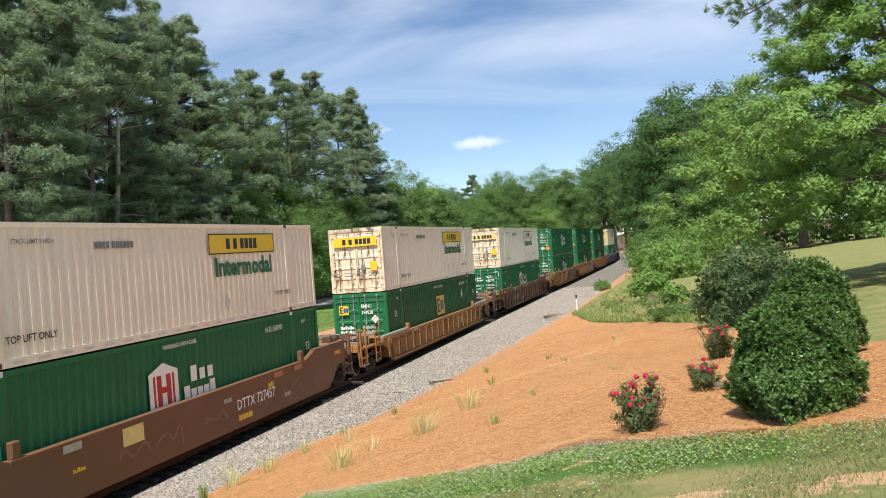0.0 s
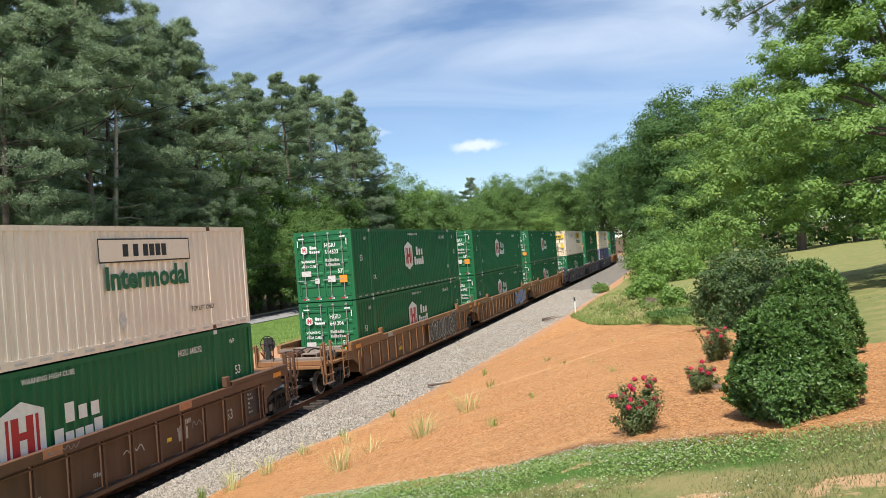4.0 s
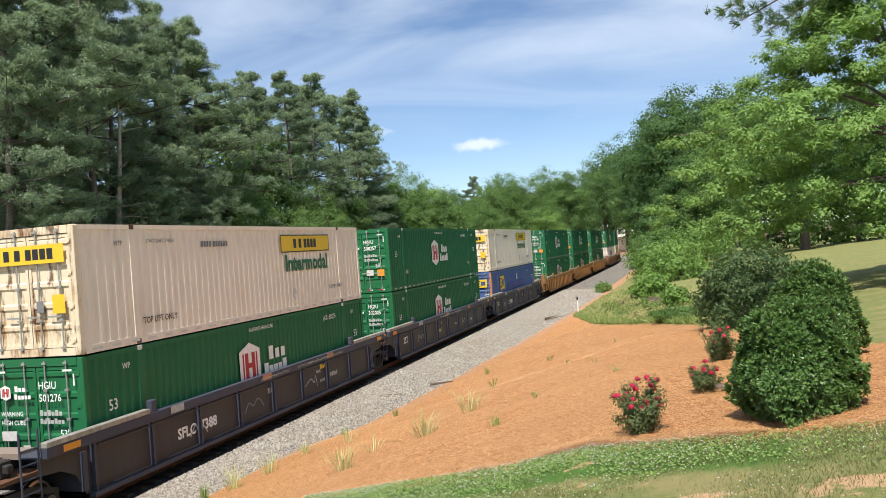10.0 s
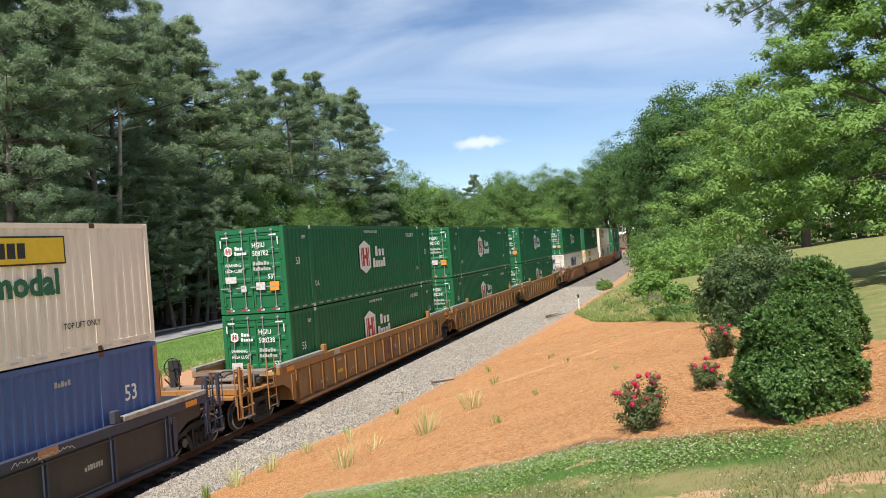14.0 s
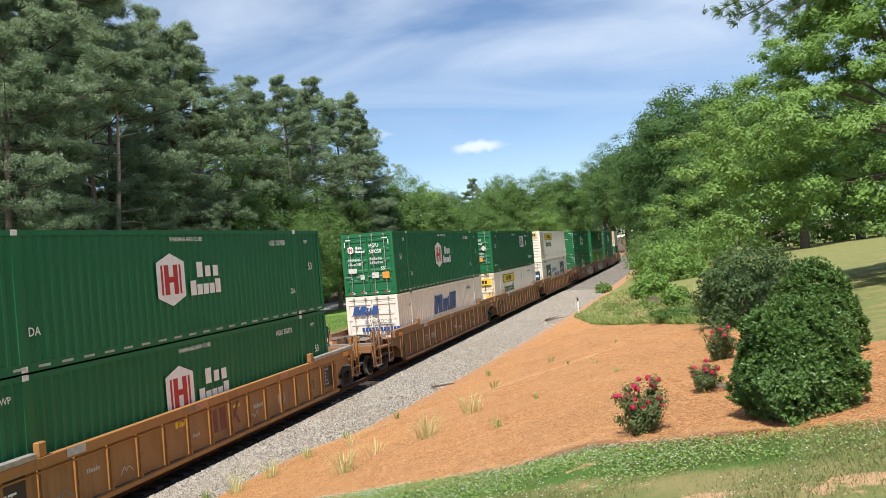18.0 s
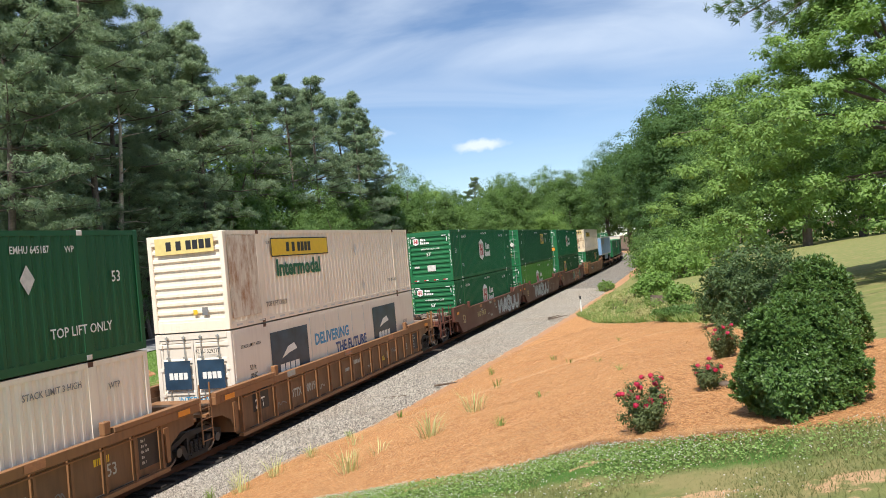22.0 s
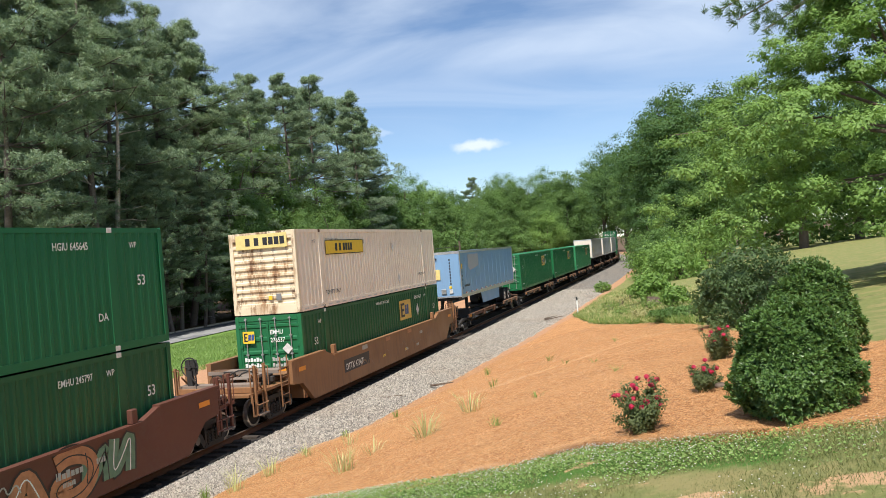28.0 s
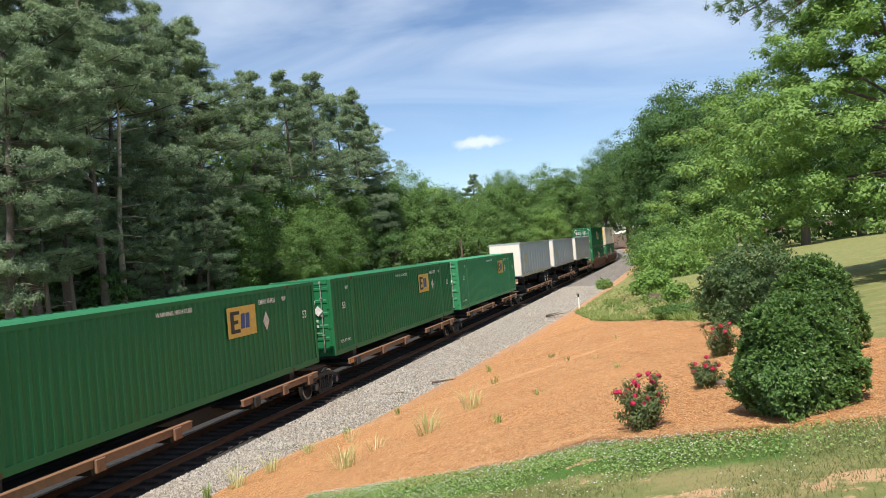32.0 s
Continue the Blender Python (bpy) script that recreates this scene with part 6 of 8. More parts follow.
def build_train():
    for i, (near, up, low, style, mat, marks, where, tags) in enumerate(STACKS):
        car = well_car(style, mat, i, marks, 2 if where in ("m", "l") else 1, where in ("l", "s"), tags, 0.28 if i == 1 else 0.0)
        if where in ("f", "s"):
            end_gear(car, mat, -1)
        if where in ("l", "s"):
            end_gear(car, mat, 1)
        ride(car, near)
        for spec, z in ((low, BASE), (up, BASE + HIGH + 0.045)):
            kind, number = spec[0], spec[1]
            end = spec[2] if len(spec) > 2 else "doors"
            ride(container(kind, number, end, len(spec) > 3 and spec[3], pale=(number == "pale")), near, lift=z)
    k = len(STACKS)
    first = 424.25
    ride(spine_car(M_DECKRUST, k, nose=-7.1, nose_mat=M_RUST), first)
    ride(trailer(M_SKYBLUE, M_SKYBLUE, "sky-blue semi-trailer with a repainted patch, front end first", 15.4), first, 15.4, lift=0.9)
    for j, (near, kind, num) in enumerate(((442.55, "empbright", "654426"), (460.15, "empbright", "650543"), (477.95, "emplight", "652217"))):
        ride(spine_car(M_DECKRUST, k + 1 + j), near)
        ride(container(kind, num), near, lift=1.30)
    for j, near in enumerate((496.95, 514.15, 531.55)):
        ride(spine_car(M_DECKRUST, k + 4 + j, 14.0), near, 14.6)
        ride(trailer(M_SILVER, M_WHITE, "dull silver semi-trailer on a flat car", 14.6, False, True), near, 14.6, lift=0.9)
    near = 549.95
    for j, (up, low) in enumerate(((("hub", "500117"), ("hub", "500832")), (("cream", "f"), ("hub", "503329")),)):
        ride(well_car("ribbed", M_BROWN2, k + 8 + j, "", 1, True), near + j * 21.0)
        ride(container(*low), near + j * 21.0, lift=BASE)
        ride(container(*up), near + j * 21.0, lift=BASE + HIGH + 0.045)


build_train()


# ---- ties under the rails ----
def build_ties():
    bm = bmesh.new()
    box(bm, -0.115, 0.115, -1.3, 1.3, -0.34, -0.152)
    bevel_all(bm, 0.012)
    me = finish("tie", bm, M_TIE)
    bed = tagged(new("tie_bed"), "dark creosoted timber ties under the rails", "railway ties", kind="structure")
    rng = random.Random(3)
    rest = []
    s = -30.0
    while s < 260:
        x, y, a = track(s)
        m = pose(x, y, rng.uniform(-0.012, 0.004), 0, 0, 90 - math.degrees(a) + rng.uniform(-1, 1))
        if 4 < s < 74:
            ob = new("tie", me)
            ob.parent, ob.matrix_basis = bed, m
        else:
            rest.append(m)
        s += 0.54
    v, f = [], []
    for m in rest:
        k = len(v)
        v += [tuple(m @ Vector(p)) for p in ((-0.115, -1.3, -0.152), (0.115, -1.3, -0.152), (0.115, 1.3, -0.152), (-0.115, 1.3, -0.152), (-0.115, -1.3, -0.34), (0.115, -1.3, -0.34), (0.115, 1.3, -0.34), (-0.115, 1.3, -0.34))]
        f += [tuple(k + i for i in q) for q in ((0, 1, 2, 3), (0, 4, 5, 1), (1, 5, 6, 2), (2, 6, 7, 3), (3, 7, 4, 0))]
    ob = new("far_ties", mesh_of("far_ties", v, f, M_TIE))
    ob.parent = bed
    tagged(ob, "row of timber ties further along", kind="stuff")


build_ties()


# ---- plants ----
def us_of(x, y):
    return (x + A0) * math.cos(TH) - y * math.sin(TH), (x + A0) * math.sin(TH) + y * math.cos(TH)


def ground_at(x, y):
    return land(*us_of(x, y))


def diamonds(name, c, n, length, width, mat, rng, roll=True):
    """Leaves: folded diamonds at the points c, facing n."""
    k = len(c)
    n = n / np.maximum(np.linalg.norm(n, axis=1, keepdims=True), 1e-6)
    t = rng.normal(size=(k, 3))
    t -= n * (t * n).sum(1, keepdims=True)
    t /= np.maximum(np.linalg.norm(t, axis=1, keepdims=True), 1e-6)
    b = np.cross(n, t)
    L = (length * rng.uniform(0.7, 1.25, k))[:, None]
    W = (width * rng.uniform(0.7, 1.25, k))[:, None]
    v = np.stack([c - t * L * 0.5, c + b * W * 0.5 - n * W * 0.12, c + t * L * 0.5, c - b * W * 0.5 - n * W * 0.12], 1).reshape(-1, 3)
    me = bpy.data.meshes.new(name)
    me.vertices.add(4 * k)
    me.vertices.foreach_set("co", v.astype(np.float32).ravel())
    me.loops.add(4 * k)
    me.loops.foreach_set("vertex_index", np.arange(4 * k, dtype=np.int32))
    me.polygons.add(k)
    me.polygons.foreach_set("loop_start", np.arange(0, 4 * k, 4, dtype=np.int32))
    me.update(calc_edges=True)
    me.materials.append(mat)
    return me


def ball(rng, k):
    d = rng.normal(size=(k, 3))
    return d / np.linalg.norm(d, axis=1, keepdims=True)


def leaves_in_clumps(name, centres, radii, middle, per, length, width, mat, rng, flat=0.65, up=0.45):
    k = len(centres)
    idx = np.repeat(np.arange(k), per)
    d = ball(rng, len(idx))
    r = rng.uniform(0.15, 1.22, len(idx)) ** 0.8
    off = d * r[:, None] * radii[idx][:, None]
    off[:, 2] *= flat
    c = centres[idx] + off
    out = c - middle
    out /= np.maximum(np.linalg.norm(out, axis=1, keepdims=True), 1e-6)
    n = out * 0.35 + d * 0.8 + np.array([0, 0, up]) + rng.normal(size=(len(idx), 3)) * 0.25
    return diamonds(name, c, n, length, width, mat, rng)


def broadleaf(seed, height, radius, clumps, per, size, mat, bark, label, low=0.12, name="broadleaf_tree"):
    """Trunk, limbs and a lobed crown of leaf clumps with gaps."""
    rng = np.random.default_rng(seed)
    c = thing(name, label, "tree", "trees")
    mid = np.array([0, 0, height * (0.5 + low / 2)])
    half = height * (1 - low) / 2
    pts, rad = [], []
    lobes = rng.uniform(0, math.tau, 5)
    while len(pts) < clumps:
        d = ball(rng, 1)[0]
        az = math.atan2(d[1], d[0])
        bulge = 0.9 + 0.22 * math.sin(3 * az + lobes[0]) * math.cos(2.3 * d[2] + lobes[1]) + 0.16 * math.sin(5 * az + lobes[2] + 3 * d[2])
        r = rng.uniform(0.2, 1.0) ** 0.5 * min(bulge, 1.06)
        wide = 1.0 - 0.35 * max(d[2], 0) ** 2
        pts.append(mid + np.array([d[0] * radius * r * wide, d[1] * radius * r * wide, d[2] * half * r]))
        rad.append(rng.uniform(0.19, 0.33) * radius)
    pts, rad = np.array(pts), np.array(rad)
    pts[:, 2] = np.maximum(pts[:, 2], height * low * 0.8)
    bm = bmesh.new()
    lean = rng.normal(size=2) * 0.03 * height
    stem(bm, [(0, 0, -0.4), (lean[0] * 0.2, lean[1] * 0.2, height * 0.2), (lean[0] * 0.6, lean[1] * 0.6, height * 0.5), (lean[0], lean[1], height * 0.82)], 0.028 * height, 0.006 * height)
    part("trunk", bm, bark, c, smooth=True)
    for i in range(7):
        j = rng.integers(len(pts))
        tip = pts[j]
        base = np.array([lean[0] * 0.4, lean[1] * 0.4, height * rng.uniform(0.22, 0.55)])
        bend = (base + tip) / 2 + np.array([0, 0, 0.08 * height * rng.uniform(-0.3, 1)])
        bm = bmesh.new()
        stem(bm, [tuple(base), tuple(bend), tuple(tip)], 0.010 * height, 0.002 * height, 6)
        part("limb", bm, bark, c, smooth=True)
    part("crown", leaves_in_clumps("crown", pts, rad, mid, per, size, size * 0.62, mat, rng), None, c)
    return c


def tufts(name, centres, dirs, per, length, width, mat, rng):
    """Needle tufts: blades that radiate about a twig's direction."""
    k = len(centres)
    idx = np.repeat(np.arange(k), per)
    d = ball(rng, len(idx)) * 0.8 + dirs[idx]
    d /= np.linalg.norm(d, axis=1, keepdims=True)
    side = np.cross(d, ball(rng, len(idx)))
    side /= np.maximum(np.linalg.norm(side, axis=1, keepdims=True), 1e-6)
    L = (length * rng.uniform(0.6, 1.2, len(idx)))[:, None]
    c = centres[idx] + ball(rng, len(idx)) * length * 0.25
    v = np.stack([c - side * width * 0.5, c + side * width * 0.5, c + d * L + side * width * 0.22, c + d * L - side * width * 0.22], 1).reshape(-1, 3)
    me = bpy.data.meshes.new(name)
    n = len(idx)
    me.vertices.add(4 * n)
    me.vertices.foreach_set("co", v.astype(np.float32).ravel())
    me.loops.add(4 * n)
    me.loops.foreach_set("vertex_index", np.arange(4 * n, dtype=np.int32))
    me.polygons.add(n)
    me.polygons.foreach_set("loop_start", np.arange(0, 4 * n, 4, dtype=np.int32))
    me.update(calc_edges=True)
    me.materials.append(mat)
    return me


def pompons(name, centres, dirs, per, radius, length, width, mat, rng):
    """Rounded needle masses: short blades that stand out of a clump."""
    k = len(centres)
    idx = np.repeat(np.arange(k), per)
    n = len(idx)
    d = ball(rng, n) + dirs[idx] * 0.6
    d /= np.linalg.norm(d, axis=1, keepdims=True)
    size = (radius * rng.uniform(0.4, 1.3, k))[idx][:, None]
    c = centres[idx] + d * size * (rng.uniform(0.2, 1.1, (n, 1)) ** 0.7) * np.array([1, 1, 0.8])
    face = d * 0.55 + np.array([0, 0, 0.35]) + ball(rng, n) * 0.7
    face /= np.linalg.norm(face, axis=1, keepdims=True)
    out = d * 0.5 + ball(rng, n)
    out -= face * (out * face).sum(1, keepdims=True)
    out /= np.maximum(np.linalg.norm(out, axis=1, keepdims=True), 1e-6)
    side = np.cross(out, face)
    side /= np.maximum(np.linalg.norm(side, axis=1, keepdims=True), 1e-6)
    L = length * rng.uniform(0.6, 1.3, (n, 1))
    v = np.stack([c - side * width * 0.5, c + side * width * 0.5, c + out * L], 1).reshape(-1, 3)
    me = bpy.data.meshes.new(name)
    me.vertices.add(3 * n)
    me.vertices.foreach_set("co", v.astype(np.float32).ravel())
    me.loops.add(3 * n)
    me.loops.foreach_set("vertex_index", np.arange(3 * n, dtype=np.int32))
    me.polygons.add(n)
    me.polygons.foreach_set("loop_start", np.arange(0, 3 * n, 3, dtype=np.int32))
    me.update(calc_edges=True)
    me.materials.append(mat)
    return me


def pine(seed, height, spread, bare, per, label, dead=6, reach_dead=(0.9, 2.6)):
    """Tall pine: bent trunk, bare dead boughs low down, needle masses on whorled boughs above."""
    rng = np.random.default_rng(seed)
    c = thing("pine_tree", label, "tree", "trees")
    bend = rng.normal(size=2) * 0.018 * height
    spine = lambda z: np.array([bend[0] * math.sin(z / height * 2.2), bend[1] * math.sin(z / height * 2.8), z])
    bm = bmesh.new()
    stem(bm, [tuple(spine(z)) for z in np.linspace(-0.4, height * 0.97, 9)], 0.0125 * height, 0.002 * height)
    part("trunk", bm, M_PINEBARK, c, "reddish grey pine trunk", smooth=True)
    cen, dirs = [], []
    z = height * bare
    boughs = bmesh.new()
    while z < height * 0.985:
        f = (z - height * bare) / (height * (1 - bare))
        reach = spread * (0.55 + 0.6 * math.sin(math.pi * min(1, f * 0.9 + 0.12))) * (1 - 0.72 * f ** 2.2)
        for b in range(rng.integers(4, 7)):
            az = rng.uniform(0, math.tau)
            r = reach * rng.uniform(0.45, 1.1)
            rise = r * rng.uniform(-0.30, 0.42)
            tip = spine(z) + np.array([math.cos(az) * r, math.sin(az) * r, rise])
            stem(boughs, [tuple(spine(z)), tuple((spine(z) + tip) / 2 - np.array([0, 0, 0.05 * r])), tuple(tip)], 0.0032 * height * (1 - 0.6 * f), 0.02, 5)
            across = np.array([-math.sin(az), math.cos(az), 0.0])
            for q in range(rng.integers(13, 22)):
                w = rng.uniform(0.30, 1.06)
                fan = rng.normal() * 0.24 * r * (1.15 - 0.6 * w)
                cen.append(spine(z) * (1 - w) + tip * w + across * fan + np.array([0, 0, rng.normal() * 0.15 + 0.10]))
                dirs.append((math.cos(az) * 0.5, math.sin(az) * 0.5, 0.75))
        z += rng.uniform(0.042, 0.070) * height * (1 - 0.45 * f)
    tagged(part("branchwork", boughs, M_BRANCH, c, "dark whorled pine boughs", smooth=True), kind="stuff")
    for i in range(dead):
        zz = height * rng.uniform(bare * 0.45, bare * 1.2)
        az = rng.uniform(0, math.tau)
        r = rng.uniform(*reach_dead)
        tip = spine(zz) + np.array([math.cos(az) * r, math.sin(az) * r, rng.uniform(-0.5, 0.5)])
        bm = bmesh.new()
        stem(bm, [tuple(spine(zz)), tuple((spine(zz) + tip) / 2 + np.array([0, 0, 0.18])), tuple(tip)], 0.05, 0.012, 5)
        part("dead_branch", bm, M_DEADWOOD, c, "bleached dead branch", smooth=True)
    part("crown", pompons("crown", np.array(cen), np.array(dirs), per // 3, 0.40, 0.21, 0.046, M_PINE, rng), None, c)
    return c


def planted(ob, x, y, size=1.0, turn=0.0, first=False, sink=0.1, tall=1.0):
    m = pose(x, y, ground_at(x, y) - sink, 0, 0, turn) @ Matrix.Diagonal((size, size, size * tall, 1))
    if first:
        ob.matrix_basis = m
        return ob
    return copy_thing(ob, m @ Matrix.Diagonal((1 / ob.scale.x, 1 / ob.scale.y, 1 / ob.scale.z, 1)))


def grove(kinds, spots):
    used = set()
    for i, (k, x, y, h, turn) in enumerate(spots):
        ob, base = kinds[k]
        planted(ob, x, y, h / base, turn, first=k not in used)
        used.add(k)


KINDS = {
    "pine0": (pine(11, 24.0, 4.6, 0.34, 240, "tall dark green pine at the edge of the woods"), 24.0),
    "pine1": (pine(12, 24.0, 4.0, 0.48, 240, "tall pine with a bare lower trunk"), 24.0),
    "pine2": (pine(13, 24.0, 5.4, 0.16, 230, "broad dark green pine at the edge of the woods"), 24.0),
    "pine3": (pine(14, 24.0, 4.0, 0.58, 240, "old pine with a bare trunk and bleached dead branches", 16, (1.2, 3.2)), 24.0),
    "oak0": (broadleaf(21, 18.0, 5.6, 250, 130, 0.27, M_OAK, M_BARK, "full-leaved green broadleaf tree"), 18.0),
    "oak1": (broadleaf(22, 18.0, 4.8, 230, 130, 0.27, M_OAK, M_BARK, "slender green broadleaf tree in full leaf"), 18.0),
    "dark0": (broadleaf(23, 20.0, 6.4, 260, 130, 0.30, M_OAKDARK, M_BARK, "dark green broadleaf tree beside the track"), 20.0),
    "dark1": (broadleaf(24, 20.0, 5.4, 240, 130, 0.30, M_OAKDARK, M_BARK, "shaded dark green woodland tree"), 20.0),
    "light0": (broadleaf(25, 16.0, 4.6, 170, 100, 0.28, M_PECAN, M_BARK, "pale green broadleaf tree among the pines"), 16.0),
    "young0": (broadleaf(26, 8.0, 3.2, 90, 90, 0.24, M_OAK, M_BARK, "young broadleaf tree at the foot of the woods", 0.02), 8.0),
    "young1": (broadleaf(27, 8.0, 3.6, 90, 90, 0.24, M_OAKDARK, M_BARK, "dense dark sapling in the undergrowth", 0.02), 8.0),
}


def far_woods():
    """Closed woods behind the single trees, too far to tell apart."""
    rng = np.random.default_rng(31)
    cen, rad, mid = [], [], []
    # stretches of wood: from, to, depth, height
    for (x0, y0), (x1, y1), deep, high, n in (((-78, 40), (-46, 150), 16, 19, 260), ((-46, 150), (-20, 240), 18, 20, 200), ((-20, 240), (14, 330), 18, 22, 160), ((70, 345), (14, 340), 18, 28, 120),
                                             ((100, 330), (64, 345), 14, 32, 70), ((62, 190), (72, 300), 12, 24, 130), ((42, 132), (62, 190), 10, 24, 120), ((120, 115), (42, 132), 12, 22, 170), ((150, 60), (120, 115), 12, 20, 100), ((100, 40), (48, 125), 8, 10, 170)):
        for i in range(n):
            f = rng.uniform()
            x, y = x0 + (x1 - x0) * f + rng.normal() * deep * 0.25, y0 + (y1 - y0) * f + rng.normal() * deep * 0.25
            top = high * (0.72 + 0.28 * noise.noise((x * 0.09, y * 0.09, 2)))
            z = ground_at(x, y) + rng.uniform(0.03, 1.0) * top
            cen.append((x, y, z))
            rad.append(rng.uniform(1.8, 3.4))
    cen, rad = np.array(cen), np.array(rad)
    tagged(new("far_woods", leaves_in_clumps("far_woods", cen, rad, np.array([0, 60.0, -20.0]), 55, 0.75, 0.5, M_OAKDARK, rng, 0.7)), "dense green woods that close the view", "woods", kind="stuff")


far_woods()
grove(KINDS, [
    ("pine2", -38.6, 73.0, 20.0, 20), ("pine2", -35.2, 73.8, 19.0, 95), ("pine2", -33.0, 75.0, 17.0, 160), ("pine2", -28.6, 76.8, 18.0, 230),
    ("young1", -31.6, 74.6, 8.0, 60), ("pine2", -27.2, 80.0, 17.0, 300), ("young0", -36.9, 72.6, 7.0, 140), ("pine2", -25.4, 84.5, 16.0, 30),
    ("pine0", -34.2, 67.9, 36.6, 120), ("pine1", -32.6, 69.9, 33.3, 155), ("pine2", -33.9, 79.4, 38.2, 52), ("pine3", -30.6, 72.6, 36.0, 202),
    ("pine0", -30.5, 87.5, 35.5, 245), ("pine2", -28.0, 88.8, 33.7, 79), ("pine1", -26.4, 90.6, 30.2, 46), ("pine2", -35.3, 64.4, 33.9, 34),
    ("light0", -29.3, 112.4, 33.3, 10), ("pine0", -23.6, 103.5, 30.8, 205), ("pine1", -20.6, 110.3, 31.9, 281), ("pine0", -18.0, 122.6, 34.3, 148),
    ("pine2", -14.6, 130.4, 32.6, 30), ("pine1", -11.9, 135.8, 29.2, 113), ("pine1", -41.4, 93.0, 38.7, 266), ("pine0", -44.4, 89.8, 36.6, 274),
    ("pine2", -39.8, 98.3, 38.2, 184), ("pine0", -35.2, 106.7, 37.8, 141), ("pine1", -28.0, 130.9, 34.4, 88), ("pine0", -23.9, 144.8, 37.4, 54),
    ("pine2", -19.1, 153.8, 36.8, 134), ("pine1", -42.6, 81.8, 31.8, 109), ("young0", -38.1, 75.9, 14.6, 13), ("young1", -39.4, 75.1, 16.2, 328),
    ("young1", -37.3, 85.5, 14.3, 133), ("young0", -33.5, 91.5, 15.8, 139), ("young1", -32.2, 99.3, 15.9, 99), ("young1", -39.2, 82.7, 11.1, 84),
    ("young0", -36.8, 90.8, 9.8, 158), ("oak1", -24.6, 96.6, 19.3, 148), ("oak1", -22.8, 106.2, 20.7, 321), ("young1", -28.3, 95.0, 14.0, 190),
    ("oak0", -18.8, 112.7, 17.0, 44), ("oak1", -15.1, 125.1, 19.3, 310), ("dark1", -11.4, 137.5, 18.8, 172), ("young0", -20.9, 103.8, 11.9, 343),
    ("young1", -23.2, 97.9, 10.4, 198), ("young0", -17.0, 115.4, 10.4, 259), ("young1", -12.5, 127.0, 10.4, 127), ("oak0", -7.3, 144.2, 21.0, 91),
    ("light0", -3.3, 154.2, 21.9, 126), ("oak1", 0.4, 142.4, 17.0, 242), ("young0", -3.0, 123.8, 10.9, 143), ("young1", -8.0, 127.9, 11.0, 45),
    ("young0", 1.9, 133.1, 10.8, 280), ("pine0", 9.1, 215.0, 25.0, 153), ("oak0", 11.7, 172.0, 20.9, 3), ("oak1", 17.1, 166.0, 20.0, 149),
    ("oak0", 21.6, 162.0, 20.4, 293), ("dark0", 31.0, 190.0, 21.2, 159), ("oak1", 11.0, 142.0, 11.6, 260), ("oak0", 19.3, 150.0, 14.2, 99),
    ("young0", 5.6, 135.0, 10.1, 211), ("young1", 22.9, 160.0, 10.1, 216), ("young0", 13.9, 138.0, 8.9, 306), ("dark1", 63.2, 340.0, 36.2, 147),
    ("dark1", 3.2, 190.0, 20.3, 220), ("oak0", 60.7, 300.0, 36.7, 231), ("dark0", 68.8, 300.0, 43.4, 82), ("oak1", 61.8, 260.0, 33.4, 119),
    ("dark1", 41.8, 158.0, 29.5, 156), ("dark1", 35.9, 125.0, 27.2, 132), ("dark0", 37.4, 118.0, 25.4, 22), ("dark1", 38.3, 110.0, 23.6, 41),
    ("dark0", 42.8, 112.0, 24.1, 23), ("oak1", 34.3, 130.0, 17.8, 236), ("young1", 28.0, 105.0, 10.6, 320), ("dark1", 29.0, 96.0, 14.0, 143),
    ("oak0", 30.8, 90.0, 14.1, 265), ("young0", 22.8, 84.0, 5.8, 273), ("young1", 21.3, 74.0, 4.4, 331),
    ("dark0", 42.3, 95.0, 21.2, 358), ("dark1", 51.5, 100.0, 21.2, 175), ("dark0", 52.7, 90.0, 19.6, 74), ("young1", -16.7, 133.8, 12.8, 344),
    ("young1", -20.9, 119.8, 11.7, 100), ("young0", -26.1, 98.6, 10.7, 34), ("young1", -29.6, 94.0, 9.5, 211), ("young1", -32.0, 89.5, 9.0, 103),
    ("young1", -40.6, 74.5, 9.9, 325), ("oak1", -23.4, 91.5, 14.0, 70), ("oak0", -15.4, 92.5, 12.0, 200), ("oak1", -13.2, 100.0, 12.5, 20),
    ("light0", 0.2, 160.0, 19.5, 40), ("pine0", -32.6, 66.2, 19.0, 60), ("pine0", -31.9, 69.2, 20.0, 170), ("pine0", -28.9, 78.0, 20.0, 10), ("pine0", -27.2, 82.6, 19.0, 310), ("pine0", -35.0, 66.8, 20.0, 215), ("oak0", 14.4, 168.0, 20.5, 130), ("oak1", 24.6, 158.0, 20.0, 250), ("light0", 19.0, 146.0, 13.0, 90), ("oak0", 9.4, 162.0, 18.0, 10), ("young0", -2.2, 161.6, 12.8, 323), ("oak0", 7.6, 150.0, 14.7, 225), ("oak1", 5.3, 175.0, 17.1, 141),
])


